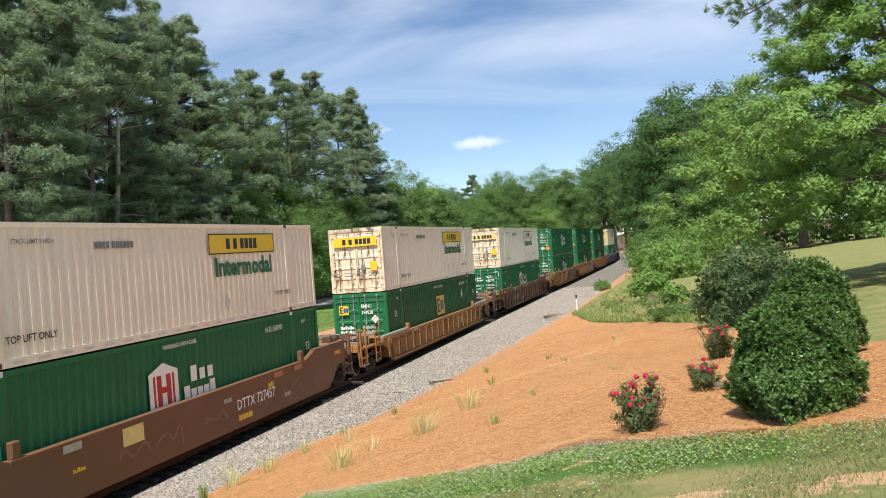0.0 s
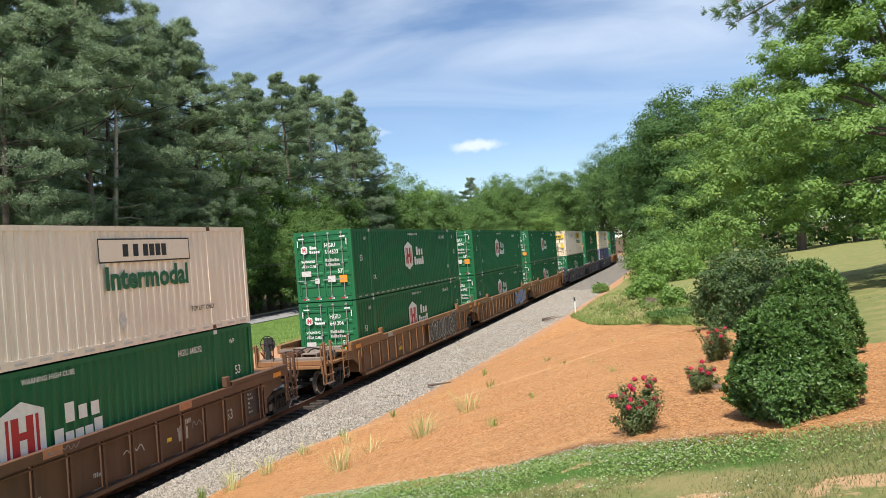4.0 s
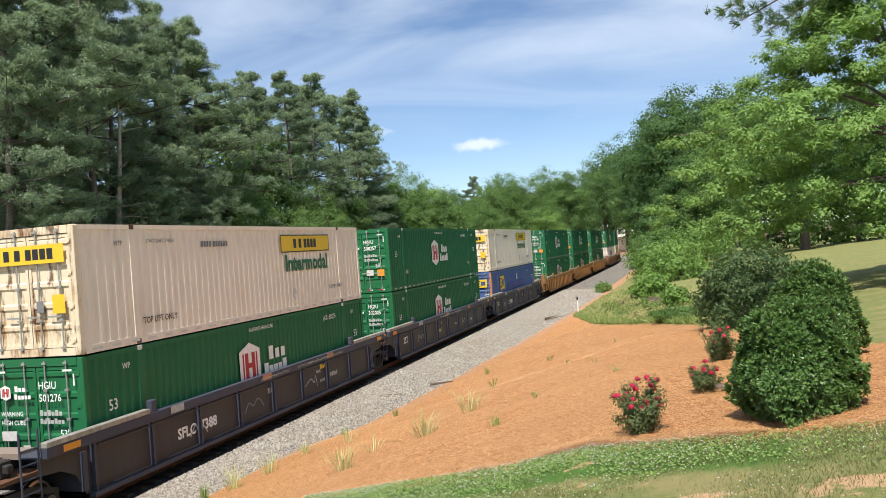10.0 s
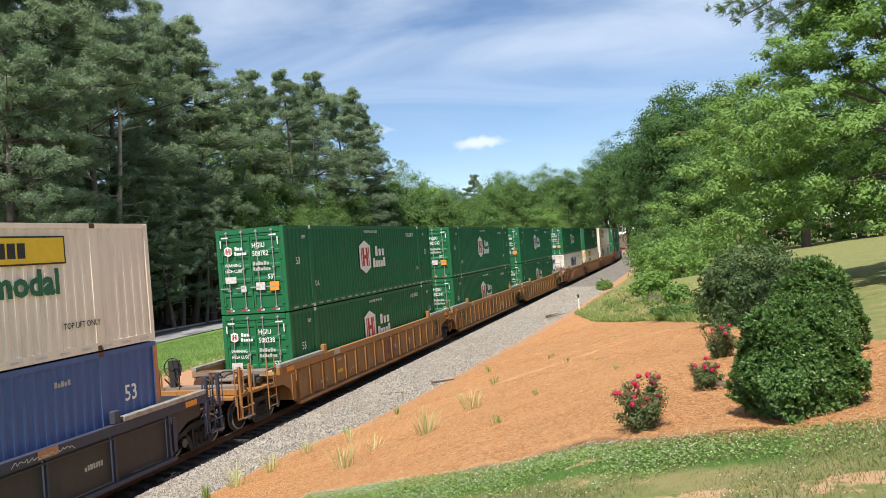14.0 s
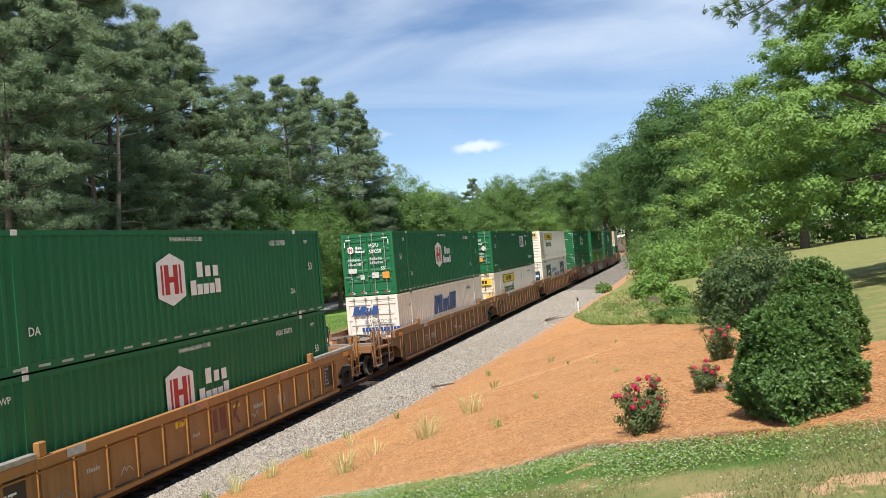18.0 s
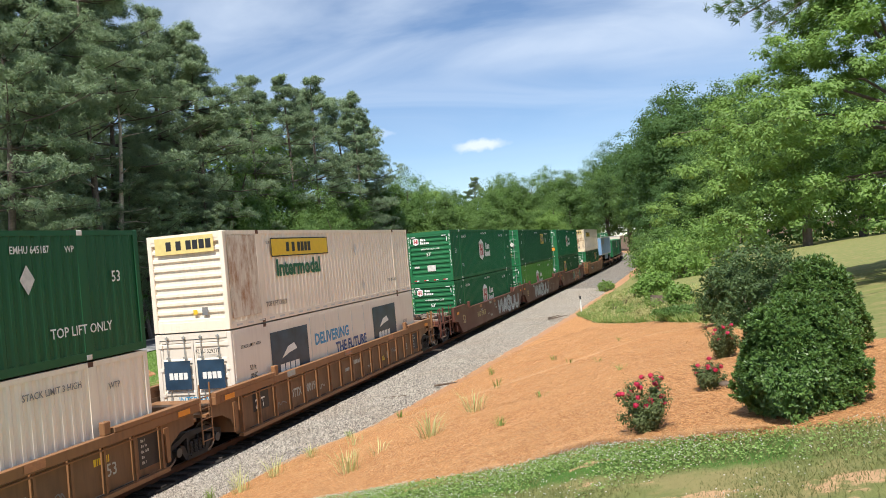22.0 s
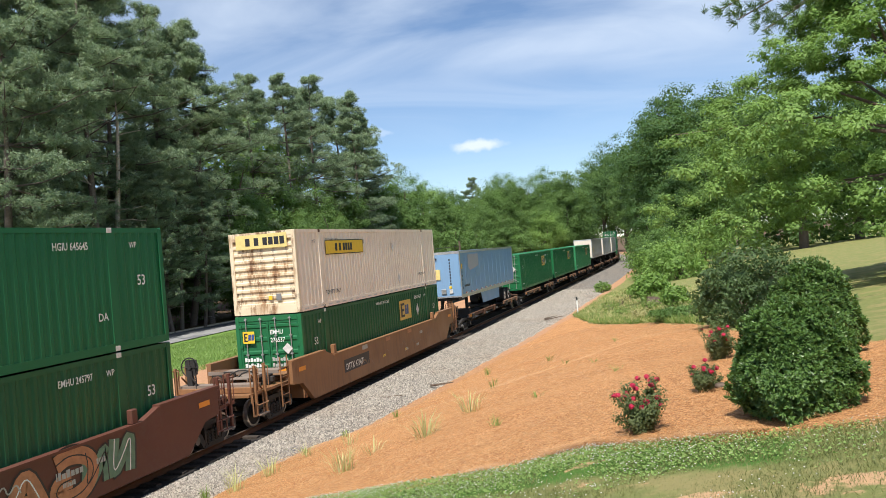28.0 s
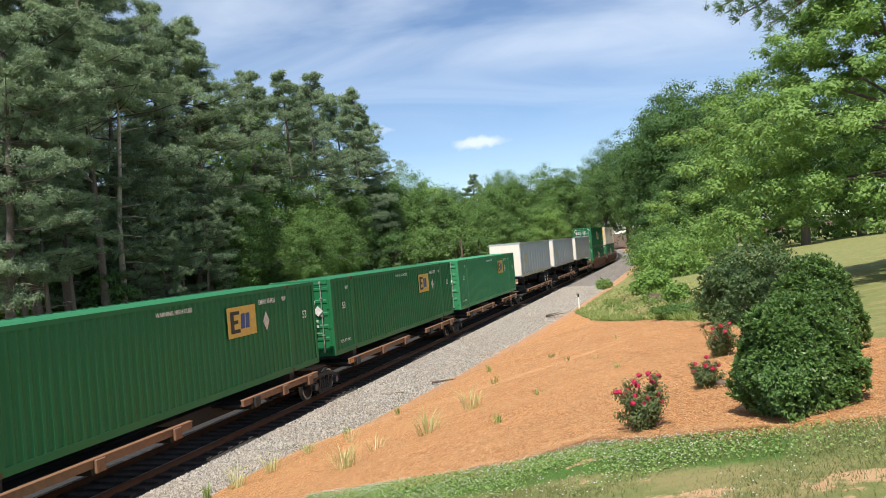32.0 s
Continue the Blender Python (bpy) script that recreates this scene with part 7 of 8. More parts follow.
def snag():
    """Half-dead pine: a pale bare trunk with broken limbs that stands out before the dark woods."""
    rng = np.random.default_rng(33)
    x, y, high = -30.2, 75.4, 25.5
    c = thing("dead_pine", "pale half-dead pine trunk with broken bare limbs", "tree", "trees", pose(x, y, ground_at(x, y) - 0.3))
    spine = [(0, 0, 0), (0.1, 0, 6), (0.15, 0, 11), (0.6, 0, 16), (0.9, 0, 20.5), (0.85, 0, high)]
    bm = bmesh.new()
    stem(bm, spine, 0.34, 0.09, 9)
    part("trunk", bm, M_SNAG, c, "pale bare pine trunk", smooth=True)
    for i, z in enumerate((5.2, 7.4, 8.6, 10.4, 11.6, 12.6, 13.4, 15.0, 16.2, 17.8, 19.5, 21.5)):
        side = 1 if i % 3 else -1
        r = rng.uniform(1.3, 3.4) * (1.15 - 0.02 * z)
        base = (float(np.interp(z, [p[2] for p in spine], [p[0] for p in spine])), 0, z)
        mid = (base[0] + side * r * 0.5, rng.uniform(-0.8, 0.2), z + rng.uniform(-0.15, 0.35))
        tip = (base[0] + side * r, rng.uniform(-1.2, 0.4), z + rng.uniform(-0.7, 0.8))
        bm = bmesh.new()
        stem(bm, [base, mid, tip], 0.085, 0.02, 5)
        stem(bm, [mid, (mid[0] + side * 0.5, mid[1] - 0.4, mid[2] + rng.uniform(-0.6, 0.6))], 0.035, 0.012, 4)
        part("dead_branch", bm, M_SNAG, c, "bleached broken limb", smooth=True)


snag()


# ---- shrubs and near trees ----
def sprigs(name, p, d, per, length, width, mat, rng):
    """Leaf rosettes: at each point leaves that fan out about its direction, folded along the midrib."""
    idx = np.repeat(np.arange(len(p)), per)
    k = len(idx)
    a = d[idx] * 0.62 + ball(rng, k) * 0.9 + np.array([0, 0, 0.15])
    a /= np.linalg.norm(a, axis=1, keepdims=True)
    n = d[idx] * 0.7 + np.array([0, 0, 0.6]) + ball(rng, k) * 0.35
    n -= a * (n * a).sum(1, keepdims=True)
    n /= np.maximum(np.linalg.norm(n, axis=1, keepdims=True), 1e-6)
    b = np.cross(n, a)
    L = length * rng.uniform(0.65, 1.2, (k, 1))
    W = width * rng.uniform(0.75, 1.2, (k, 1))
    c = p[idx] + ball(rng, k) * length * 0.25
    v = np.stack([c, c + a * L * 0.5 + b * W * 0.5 + n * W * 0.12, c + a * L, c + a * L * 0.5 - b * W * 0.5 + n * W * 0.12], 1).reshape(-1, 3)
    me = bpy.data.meshes.new(name)
    me.vertices.add(4 * k)
    me.vertices.foreach_set("co", v.astype(np.float32).ravel())
    me.loops.add(4 * k)
    me.loops.foreach_set("vertex_index", np.arange(4 * k, dtype=np.int32))
    me.polygons.add(k)
    me.polygons.foreach_set("loop_start", np.arange(0, 4 * k, 4, dtype=np.int32))
    me.update(calc_edges=True)
    me.materials.append(mat)
    return me


def shrub(name, label, x, y, wide, tall, deep, leaves, size, mat, seed, ratio=0.5, top=0.0, turn=0.0, rough=0.12, cat="shrub", bare=0.04, rosettes=0):
    """A dense bush: leaves in a thick uneven shell, held by stems."""
    rng = np.random.default_rng(seed)
    c = thing(name, label, cat, at=pose(x, y, ground_at(x, y) - 0.03, 0, 0, turn))
    for i in range(7):
        a = rng.uniform(0, math.tau)
        tip = (math.cos(a) * wide * 0.33, math.sin(a) * deep * 0.33, tall * rng.uniform(0.5, 0.8))
        bm = bmesh.new()
        stem(bm, [(math.cos(a) * 0.05, math.sin(a) * 0.05, -0.05), (tip[0] * 0.5, tip[1] * 0.5, tip[2] * 0.55), tip], 0.02 + 0.01 * tall, 0.008, 5)
        part("stem", bm, M_BARK, c, smooth=True)
    d = ball(rng, leaves)
    d[:, 2] = d[:, 2] * 0.5 + rng.uniform(-0.5, 0.5, leaves)
    d /= np.linalg.norm(d, axis=1, keepdims=True)
    lump = np.array([noise.fractal(Vector(p * 2.1) + Vector((seed, 0, 0)), 0.9, 2.0, 3) for p in d])
    r = 1 + lump * rough * 1.6 - rng.uniform(0, 1, leaves) ** 2.2 * 0.34
    power = np.where(d[:, 2] < 0, 7.0, 2.8)[:, None]
    box_in = (np.abs(d) ** power).sum(1) ** (-1 / power[:, 0])
    narrow = 1 - top * np.clip(d[:, 2], 0, 1)
    p = np.stack([d[:, 0] * box_in * r * wide / 2 * narrow, d[:, 1] * box_in * r * deep / 2 * narrow, tall * (bare + (1 - bare) * 0.5) + d[:, 2] * box_in * r * tall * (1 - bare) / 2], 1)
    p[:, 2] = np.maximum(p[:, 2], rng.uniform(0.0, 0.08, leaves))
    n = d * 0.6 + np.array([0, 0, 0.35]) + rng.normal(size=(leaves, 3)) * 0.5
    me = sprigs("foliage", p, d, rosettes, size, size * ratio, mat, rng) if rosettes else diamonds("foliage", p, n, size, size * ratio, mat, rng)
    part("foliage", me, None, c)
    return c


shrub("evergreen_shrub", "rounded glossy evergreen shrub on the pine-straw bed", 3.60, 8.55, 1.02, 1.19, 1.06, 5200, 0.052, M_HOLLY, 41, 0.42, 0.16, 10, 0.13, bare=-0.08, rosettes=13)
shrub("evergreen_shrub", "taller glossy evergreen shrub standing behind the rounded one", 5.10, 11.3, 1.0, 1.42, 1.06, 3600, 0.058, M_HOLLY, 42, 0.42, 0.40, 40, 0.15, rosettes=12)
shrub("dull_shrub", "tall dull grey-green shrub at the edge of the lawn", 7.25, 19.3, 2.2, 1.75, 2.0, 15000, 0.10, M_DULLSHRUB, 43, 0.5, 0.10, 0, 0.24, bare=-0.12)
shrub("weed_bush", "bright green young bush among dry weeds", 11.4, 45.2, 2.0, 1.7, 1.7, 2200, 0.20, M_PECAN, 44, 0.6, 0.35, 0, 0.3)
shrub("weed_bush", "low bright green bush in the weeds", 9.9, 35.2, 1.0, 0.9, 0.9, 1100, 0.14, M_PECAN, 45, 0.6, 0.2, 0, 0.3)
shrub("weed_bush", "leafy sprout growing out of the gravel edge", 15.5, 80.5, 1.4, 1.1, 1.2, 500, 0.25, M_PECAN, 46, 0.6, 0.2, 0, 0.3)
shrub("hedge", "low strip of green growth beside the tall shrub", 8.3, 27.0, 2.6, 0.40, 1.1, 4500, 0.11, M_OAK, 47, 0.5, 0.1, -20, 0.25)
for i, (x, y, w, t) in enumerate(((8.6, 40.0, 0.9, 0.45), (8.0, 34.0, 0.9, 0.4), (9.6, 48.0, 1.1, 0.7), (10.6, 42.0, 0.9, 0.55), (7.7, 31.5, 0.8, 0.35), (12.6, 56.0, 1.3, 0.9), (9.2, 37.0, 0.7, 0.5), (10.8, 50.5, 1.0, 0.8))):
    shrub("weed_clump", "straggling clump of dry and green weeds", x, y, w, t, w, 420, 0.16, M_DRYGRASS if i % 3 == 1 else M_GRASS, 90 + i, 0.22, 0.3, 40 * i, 0.4, "weeds")
for i, (x, y, w, t) in enumerate(((22.2, 84, 5.0, 4.2), (20.4, 76, 4.4, 3.4), (18.8, 66, 4.0, 3.0), (25.2, 95, 6.0, 5.0), (28.6, 108, 6.5, 5.5), (22.0, 70, 5.0, 4.5))):
    shrub("thicket", "tangled bright green thicket beside the track", x, y, w, t, w, 4200, 0.26, M_PECAN if i % 3 else M_OAK, 60 + i, 0.6, 0.25, 30 * i, 0.35, "thicket")


def rose(x, y, wide, tall, blooms, seed):
    rng = np.random.default_rng(seed)
    c = thing("rose_bush", "rose bush with crimson blooms on the pine-straw bed", "rose bush", "rose bushes", pose(x, y, ground_at(x, y) - 0.02))
    tips = []
    for i in range(26):
        a, r = rng.uniform(0, math.tau), rng.uniform(0.1, 0.52) * wide
        tip = np.array([math.cos(a) * r, math.sin(a) * r, tall * rng.uniform(0.35, 1.0) * (1.05 - 0.5 * (r / wide) ** 1.5)])
        tips.append(tip)
        bm = bmesh.new()
        stem(bm, [(0.03 * math.cos(a), 0.03 * math.sin(a), -0.03), tuple(tip * np.array([0.45, 0.45, 0.5])), tuple(tip)], 0.009, 0.004, 5)
        part("stem", bm, M_ROSELEAF, c)
    tips = np.array(tips)
    cen = np.concatenate([tips * f for f in (1.0, 0.8, 0.6, 0.42, 0.25)])
    part("foliage", leaves_in_clumps("foliage", cen, np.full(len(cen), wide * 0.13), np.array([0, 0, tall * 0.4]), 60, 0.034, 0.021, M_ROSELEAF, rng, 0.9), None, c)
    for i in range(blooms):
        tip = tips[np.argsort(-tips[:, 2])[i % 15]] * rng.uniform(0.9, 1.1) + rng.normal(size=3) * 0.03
        tip[1] -= 0.03
        k = 22
        d = ball(rng, k)
        part("bloom", diamonds("bloom", tip + d * 0.027 * np.array([1, 1, 0.75]), d + np.array([0, 0, 0.3]), 0.046, 0.042, M_PETAL, rng), None, c, "crimson rose bloom")
    return c


rose(2.08, 9.1, 0.62, 0.62, 20, 51)
rose(3.36, 10.9, 0.46, 0.34, 9, 52)
rose(4.45, 13.6, 0.62, 0.62, 14, 53)


def pecan():
    """Wide broadleaf tree over the far lawn, its trunk beyond the house side."""
    rng = np.random.default_rng(71)
    tx, ty = 16.3, 27.5
    z0 = ground_at(tx, ty)
    c = thing("shade_tree", "spreading shade tree with fresh green drooping foliage", "tree", "trees", pose(tx, ty, z0 - 0.1))
    bm = bmesh.new()
    stem(bm, [(0, 0, -0.3), (0.1, 0, 2.0), (-0.2, 0.1, 4.2), (-0.4, 0, 8.0)], 0.42, 0.16, 10)
    part("trunk", bm, M_BARK, c, smooth=True)
    cen, rad = [], []
    # boughs: tip in the tree's own space, then sprays of leaves along each
    for k in range(275):
        a = k * 2.39996 + rng.uniform(-0.3, 0.3)
        z = 1.5 + 11.2 * ((k * 0.754878) % 1.0)
        reach = lerp_table(z, ((0.5, 5.6), (1.8, 7.6), (3.1, 9.2), (5.0, 8.9), (6.9, 6.8), (7.9, 5.2), (10, 3.8), (12.7, 2.0))) * rng.uniform(0.66, 1.06)
        if k >= 230:
            # low sprays that hang towards the lawn
            a, z, reach = rng.uniform(-2.1, 0.3), rng.uniform(0.7, 2.6), rng.uniform(4.5, 8.5)
        tip = np.array([math.cos(a) * reach, math.sin(a) * reach * 0.75, z])
        base = np.array([-0.2, 0, min(7.5, 2.4 + 0.42 * z)])
        out = tip - base
        across = np.array([-out[1], out[0], 0.0]) / max(math.hypot(out[0], out[1]), 0.1)
        # a flat drooping spray at the end of each bough
        for q in range(8):
            w = rng.uniform(0.62, 1.04)
            p = base + out * w + across * rng.normal() * 0.62 * (1.25 - 0.6 * w)
            p[2] += 0.45 * math.sin(w * math.pi) - 0.35 * max(0, w - 0.85) / 0.2 + rng.normal() * 0.12
            cen.append(p)
            rad.append(rng.uniform(0.26, 0.52))
        if k % 9 == 0:
            bm = bmesh.new()
            mid = (base + tip) / 2 + np.array([0, 0, 0.5])
            stem(bm, [tuple(base), tuple(mid), tuple(tip)], 0.075, 0.012, 6)
            part("limb", bm, M_BARK, c, smooth=True)
    cen, rad = np.array(cen), np.array(rad)
    part("crown", leaves_in_clumps("crown", cen, rad, np.array([0, 0, 5.0]), 110, 0.135, 0.066, M_PECAN, rng, 0.55, 0.75), None, c)
    return c


pecan()


def overhead_pine():
    """A pine whose bough hangs into view from above."""
    rng = np.random.default_rng(72)
    x, y = 11.6, 15.5
    z0 = ground_at(x, y)
    c = thing("pine_tree", "pine beside the lawn with one low bough", "tree", "trees", pose(x, y, z0 - 0.1))
    bm = bmesh.new()
    stem(bm, [(0, 0, -0.3), (0.05, 0, 4), (0, 0.05, 9), (-0.1, 0, 14)], 0.26, 0.12, 9)
    part("trunk", bm, M_PINEBARK, c, smooth=True)
    cen, dirs = [], []
    for tip in ((-6.2, -0.6, 5.5), (-5.85, -0.6, 5.3), (-5.4, -0.6, 5.05), (-4.95, -0.6, 5.35)):
        tip = np.array(tip)
        base = np.array([0, 0, 7.6])
        bm = bmesh.new()
        stem(bm, [tuple(base), tuple((base + tip) / 2 + np.array([0, 0, 0.25])), tuple(tip)], 0.06, 0.012, 6)
        part("bough", bm, M_PINEBARK, c, smooth=True)
        for w in np.linspace(0.6, 1.0, 10):
            p = base * (1 - w) + tip * w + np.array([0, 0, 0.25 * math.sin(w * math.pi)])
            for q in range(3):
                cen.append(p + rng.normal(size=3) * np.array([0.13, 0.2, 0.09]))
                dirs.append(np.array([-0.6, rng.normal() * 0.5, 0.1]))
    part("needles", tufts("needles", np.array(cen), np.array(dirs), 46, 0.17, 0.012, M_OAKDARK, rng), None, c, "dark pine needles")


overhead_pine()

# ---- along the track ----


def on_land(u, s):
    x, y = place(u, s)
    return x, y, land(u, s)


def tuft(u, s, tall, blades, mat, seed, label, spread=0.25):
    rng = random.Random(seed)
    x, y, z = on_land(u, s)
    v, f = [], []
    for i in range(blades):
        a, r = rng.uniform(0, math.tau), rng.uniform(0, spread * 0.4)
        h, lean, w = tall * rng.uniform(0.5, 1.1), rng.uniform(0.1, 0.8) * spread, rng.uniform(0.004, 0.008)
        bx, by = r * math.cos(a), r * math.sin(a)
        dx, dy = math.cos(a) * lean, math.sin(a) * lean
        px, py = -math.sin(a) * w, math.cos(a) * w
        k = len(v)
        v += [(bx - px, by - py, -0.02), (bx + px, by + py, -0.02), (bx + dx * 0.4 + px, by + dy * 0.4 + py, h * 0.6), (bx + dx * 0.4 - px, by + dy * 0.4 - py, h * 0.6), (bx + dx, by + dy, h * 0.92)]
        f += [(k, k + 1, k + 2, k + 3), (k + 3, k + 2, k + 4)]
    ob = tagged(new("grass_tuft", mesh_of("grass_tuft", v, f, mat)), label, "grass tuft", "tufts of grass", "")
    ob.matrix_basis = pose(x, y, z)
    return ob


for i, (u, s, h, n, dry) in enumerate(((7.73, 18.16, 0.42, 60, 1), (9.01, 19.33, 0.42, 55, 1), (9.45, 21.2, 0.40, 55, 1), (10.92, 17.44, 0.18, 20, 0), (7.77, 19.6, 0.26, 20, 1), (4.0, 23.9, 0.22, 30, 0),
                                      (3.8, 20.7, 0.5, 55, 1), (4.2, 21.6, 0.4, 40, 1), (3.5, 19.9, 0.42, 50, 0), (11.2, 19.8, 0.15, 15, 0), (12.8, 19.6, 0.14, 14, 0), (5.1, 28.1, 0.25, 30, 0), (8.7, 26.5, 0.3, 25, 0),
                                      (4.6, 25.2, 0.2, 26, 0), (5.9, 22.6, 0.3, 22, 1), (9.6, 31.0, 0.2, 16, 0), (10.9, 26.0, 0.16, 12, 0), (6.8, 33.5, 0.3, 26, 0), (4.4, 23.2, 0.3, 30, 1), (11.9, 30.0, 0.15, 12, 0), (12.0, 23.0, 0.1, 9, 0))):
    tuft(u, s, h * (1.25 if dry else 1.1), int(n * 0.95), M_TUFT if dry else M_GRASS, 100 + i, "spiky straw-coloured tuft of grass in the bed" if dry else "small green weed in the bed", 0.6 if dry else 0.26)


def sticks():
    for k, (u, s, parts) in enumerate(((2.75, 32.4, (((-0.9, 0, 0.05), (0.0, 0.05, 0.10), (0.75, -0.05, 0.06)), ((0.1, 0.05, 0.08), (0.9, 0.3, 0.10)), ((-0.4, -0.1, 0.04), (-1.0, -0.2, 0.05)))),
                                       (4.55, 35.0, (((-0.5, 0, 0.05), (0.5, 0.1, 0.06)),)), (5.3, 59.5, (((-1.0, 0, 0.15), (1.0, 0.1, 0.18)), ((-0.8, 0.2, 0.2), (0.6, 0.3, 0.25)))))):
        x, y, z = on_land(u, s)
        c = thing("dead_branch", "dark broken dead branch on the gravel", "branch", "fallen branches", pose(x, y, z + 0.06, 0, 0, -10 + 25 * k))
        for p in parts:
            bm = bmesh.new()
            stem(bm, p, 0.05, 0.02, 6)
            part("stick", bm, M_BARK, c)


sticks()


def marker_post():
    x, y, z = on_land(6.57, 62.0)
    c = thing("marker_post", "thin white marker post with a black top beside the gravel", "post", at=pose(x, y, z - 0.1))
    bm = bmesh.new()
    box(bm, -0.045, 0.045, -0.045, 0.045, 0, 1.05)
    bevel_all(bm, 0.01)
    part("shaft", bm, M_WHITEINK, c)
    bm = bmesh.new()
    box(bm, -0.055, 0.055, -0.055, 0.055, 1.05, 1.30)
    bevel_all(bm, 0.01)
    part("cap", bm, M_INK, c, "black cap")


marker_post()


def hydrant():
    x, y, z = on_land(-19.9, 45.9)
    c = thing("fire_hydrant", "silver and white fire hydrant on the grass verge", "hydrant", at=pose(x, y, z))
    bm = bmesh.new()
    rod(bm, (0, 0, -0.05), (0, 0, 0.6), 0.11, 12)
    part("barrel", bm, M_HYDRANT, c)
    bm = bmesh.new()
    rod(bm, (0, 0, 0.6), (0, 0, 0.72), 0.15, 12, 0.07)
    rod(bm, (0, 0, 0.72), (0, 0, 0.8), 0.03, 6)
    part("bonnet", bm, M_HYDRANT, c)
    for a in (0, 90, 180):
        bm = bmesh.new()
        rod(bm, (0.1, 0, 0.45), (0.2, 0, 0.45), 0.06, 8)
        part("nozzle", bm, M_HYDRANT, c, "", pose(0, 0, 0, 0, 0, a))
    for u, s, tilt in ((-20.3, 44.6, 7), (-19.4, 47.9, 3)):
        x, y, z = on_land(u, s)
        bm = bmesh.new()
        rod(bm, (0, 0, -0.1), (0, 0, 0.95), 0.085, 10, 0.075)
        ob = tagged(new("wooden_post", finish("wooden_post", bm, M_POST)), "short weathered wooden post on the grass verge", "post", "posts on the verge")
        ob.matrix_basis = pose(x, y, z, 0, tilt, 0)


hydrant()


def dirt_mound():
    x, y, z = on_land(-17.6, 44.4)
    bm = bmesh.new()
    bmesh.ops.create_icosphere(bm, subdivisions=4, radius=1.0)
    for v in bm.verts:
        v.co = Vector((v.co.x * 1.3, v.co.y * 0.9, max(v.co.z, -0.2) * 0.5)) * (1 + 0.25 * noise.noise(v.co * 1.9) + 0.08 * noise.noise(v.co * 6))
    ob = tagged(new("dirt_mound", finish("dirt_mound", bm, M_CLAY, True)), "small mound of orange clay beside the track", "mound")
    ob.matrix_basis = pose(x, y, z - 0.05)


M_CLAY = plain("orange_clay", (0.46, 0.22, 0.10), 0.95, var=0.3, scale=5)
dirt_mound()


def stump():
    x, y, z = on_land(12.6, 43.3)
    bm = bmesh.new()
    stem(bm, [(0, 0, -0.1), (0.02, 0, 0.2), (0.05, 0.02, 0.5)], 0.45, 0.3, 12)
    for v in bm.verts:
        v.co += Vector((noise.noise(v.co * 4), noise.noise(v.co * 4 + Vector((3, 0, 0))), 0)) * 0.12
    ob = tagged(new("tree_stump", finish("tree_stump", bm, M_BARK)), "rotten grey tree stump among the weeds", "stump")
    ob.matrix_basis = pose(x, y, z)
    x, y, z = on_land(14.5, 15.6)
    bm = bmesh.new()
    bmesh.ops.create_icosphere(bm, subdivisions=2, radius=0.085)
    for v in bm.verts:
        v.co = Vector((v.co.x * 1.3, v.co.y, v.co.z * 0.6)) * (1 + 0.3 * noise.noise(v.co * 9))
    ob = tagged(new("stone", finish("stone", bm, M_BARK, True)), "flat brown stone beside the rose bush", "stone")
    ob.matrix_basis = pose(x, y, z + 0.03)


stump()


def cable():
    pts = []
    a, b = Vector((-62, 74, 6.4)), Vector((2, 96, 5.4))
    for i in range(25):
        f = i / 24
        p = a.lerp(b, f)
        p.z -= 1.6 * 4 * f * (1 - f) * 0.6
        pts.append(p)
    wire = bmesh.new()
    stem(wire, pts, 0.03, 0.03, 5)
    ob = tagged(new("utility_cable", finish("utility_cable", wire, M_INK)), "black utility cable along the edge of the woods", "cable")
    for p in (a, b):
        g = ground_at(p.x, p.y)
        bm = bmesh.new()
        rod(bm, (p.x, p.y + 0.12, g - 0.3), (p.x, p.y + 0.12, p.z + 0.6), 0.14, 10, 0.11)
        tagged(new("utility_pole", finish("utility_pole", bm, M_BARK)), "dark wooden utility pole in the woods", "pole", "utility poles")


cable()


# ---- ground cover that nobody could count ----
def soup(name, v, f, mat, label, cat):
    tagged(new(name, mesh_of(name, v, f, mat)), label, cat, kind="stuff")


def stones():
    rng = np.random.default_rng(81)
    n = 90000
    s = 15 + 75 * rng.uniform(0, 1, n) ** 1.7
    ts = np.interp(s, *zip(*TOE))
    u = 1.56 + (ts + 0.15 - 1.56) * rng.uniform(0, 1, n)
    prof_u = np.stack([np.full(n, 1.4), np.full(n, 1.68), ts * 0.7 + 0.5, ts + 0.25], 1)
    z = np.empty(n)
    for i in range(n):
        z[i] = np.interp(u[i], prof_u[i], (-0.21, -0.195, -0.30, -0.5))
    x = -A0 + math.sin(TH) * s + math.cos(TH) * u
    y = math.cos(TH) * s - math.sin(TH) * u
    c = np.stack([x, y, z + 0.012], 1)
    r = rng.uniform(0.018, 0.036, n) * (1 + (s - 15) / 90)
    octa = np.array([(1, 0, 0), (-1, 0, 0), (0, 1, 0), (0, -1, 0), (0, 0, 1), (0, 0, -1)], float)
    v = c[:, None] + octa[None] * r[:, None, None] * rng.uniform(0.6, 1.25, (n, 6, 1)) + rng.normal(size=(n, 6, 3)) * 0.25 * r[:, None, None]
    tri = np.array([(0, 2, 4), (2, 1, 4), (1, 3, 4), (3, 0, 4)])
    f = (np.arange(n)[:, None, None] * 6 + tri[None]).reshape(-1, 3)
    soup("ballast_stones", v.reshape(-1, 3).tolist(), f.tolist(), M_STONE, "loose grey crushed stones of the track bed", "gravel")


stones()


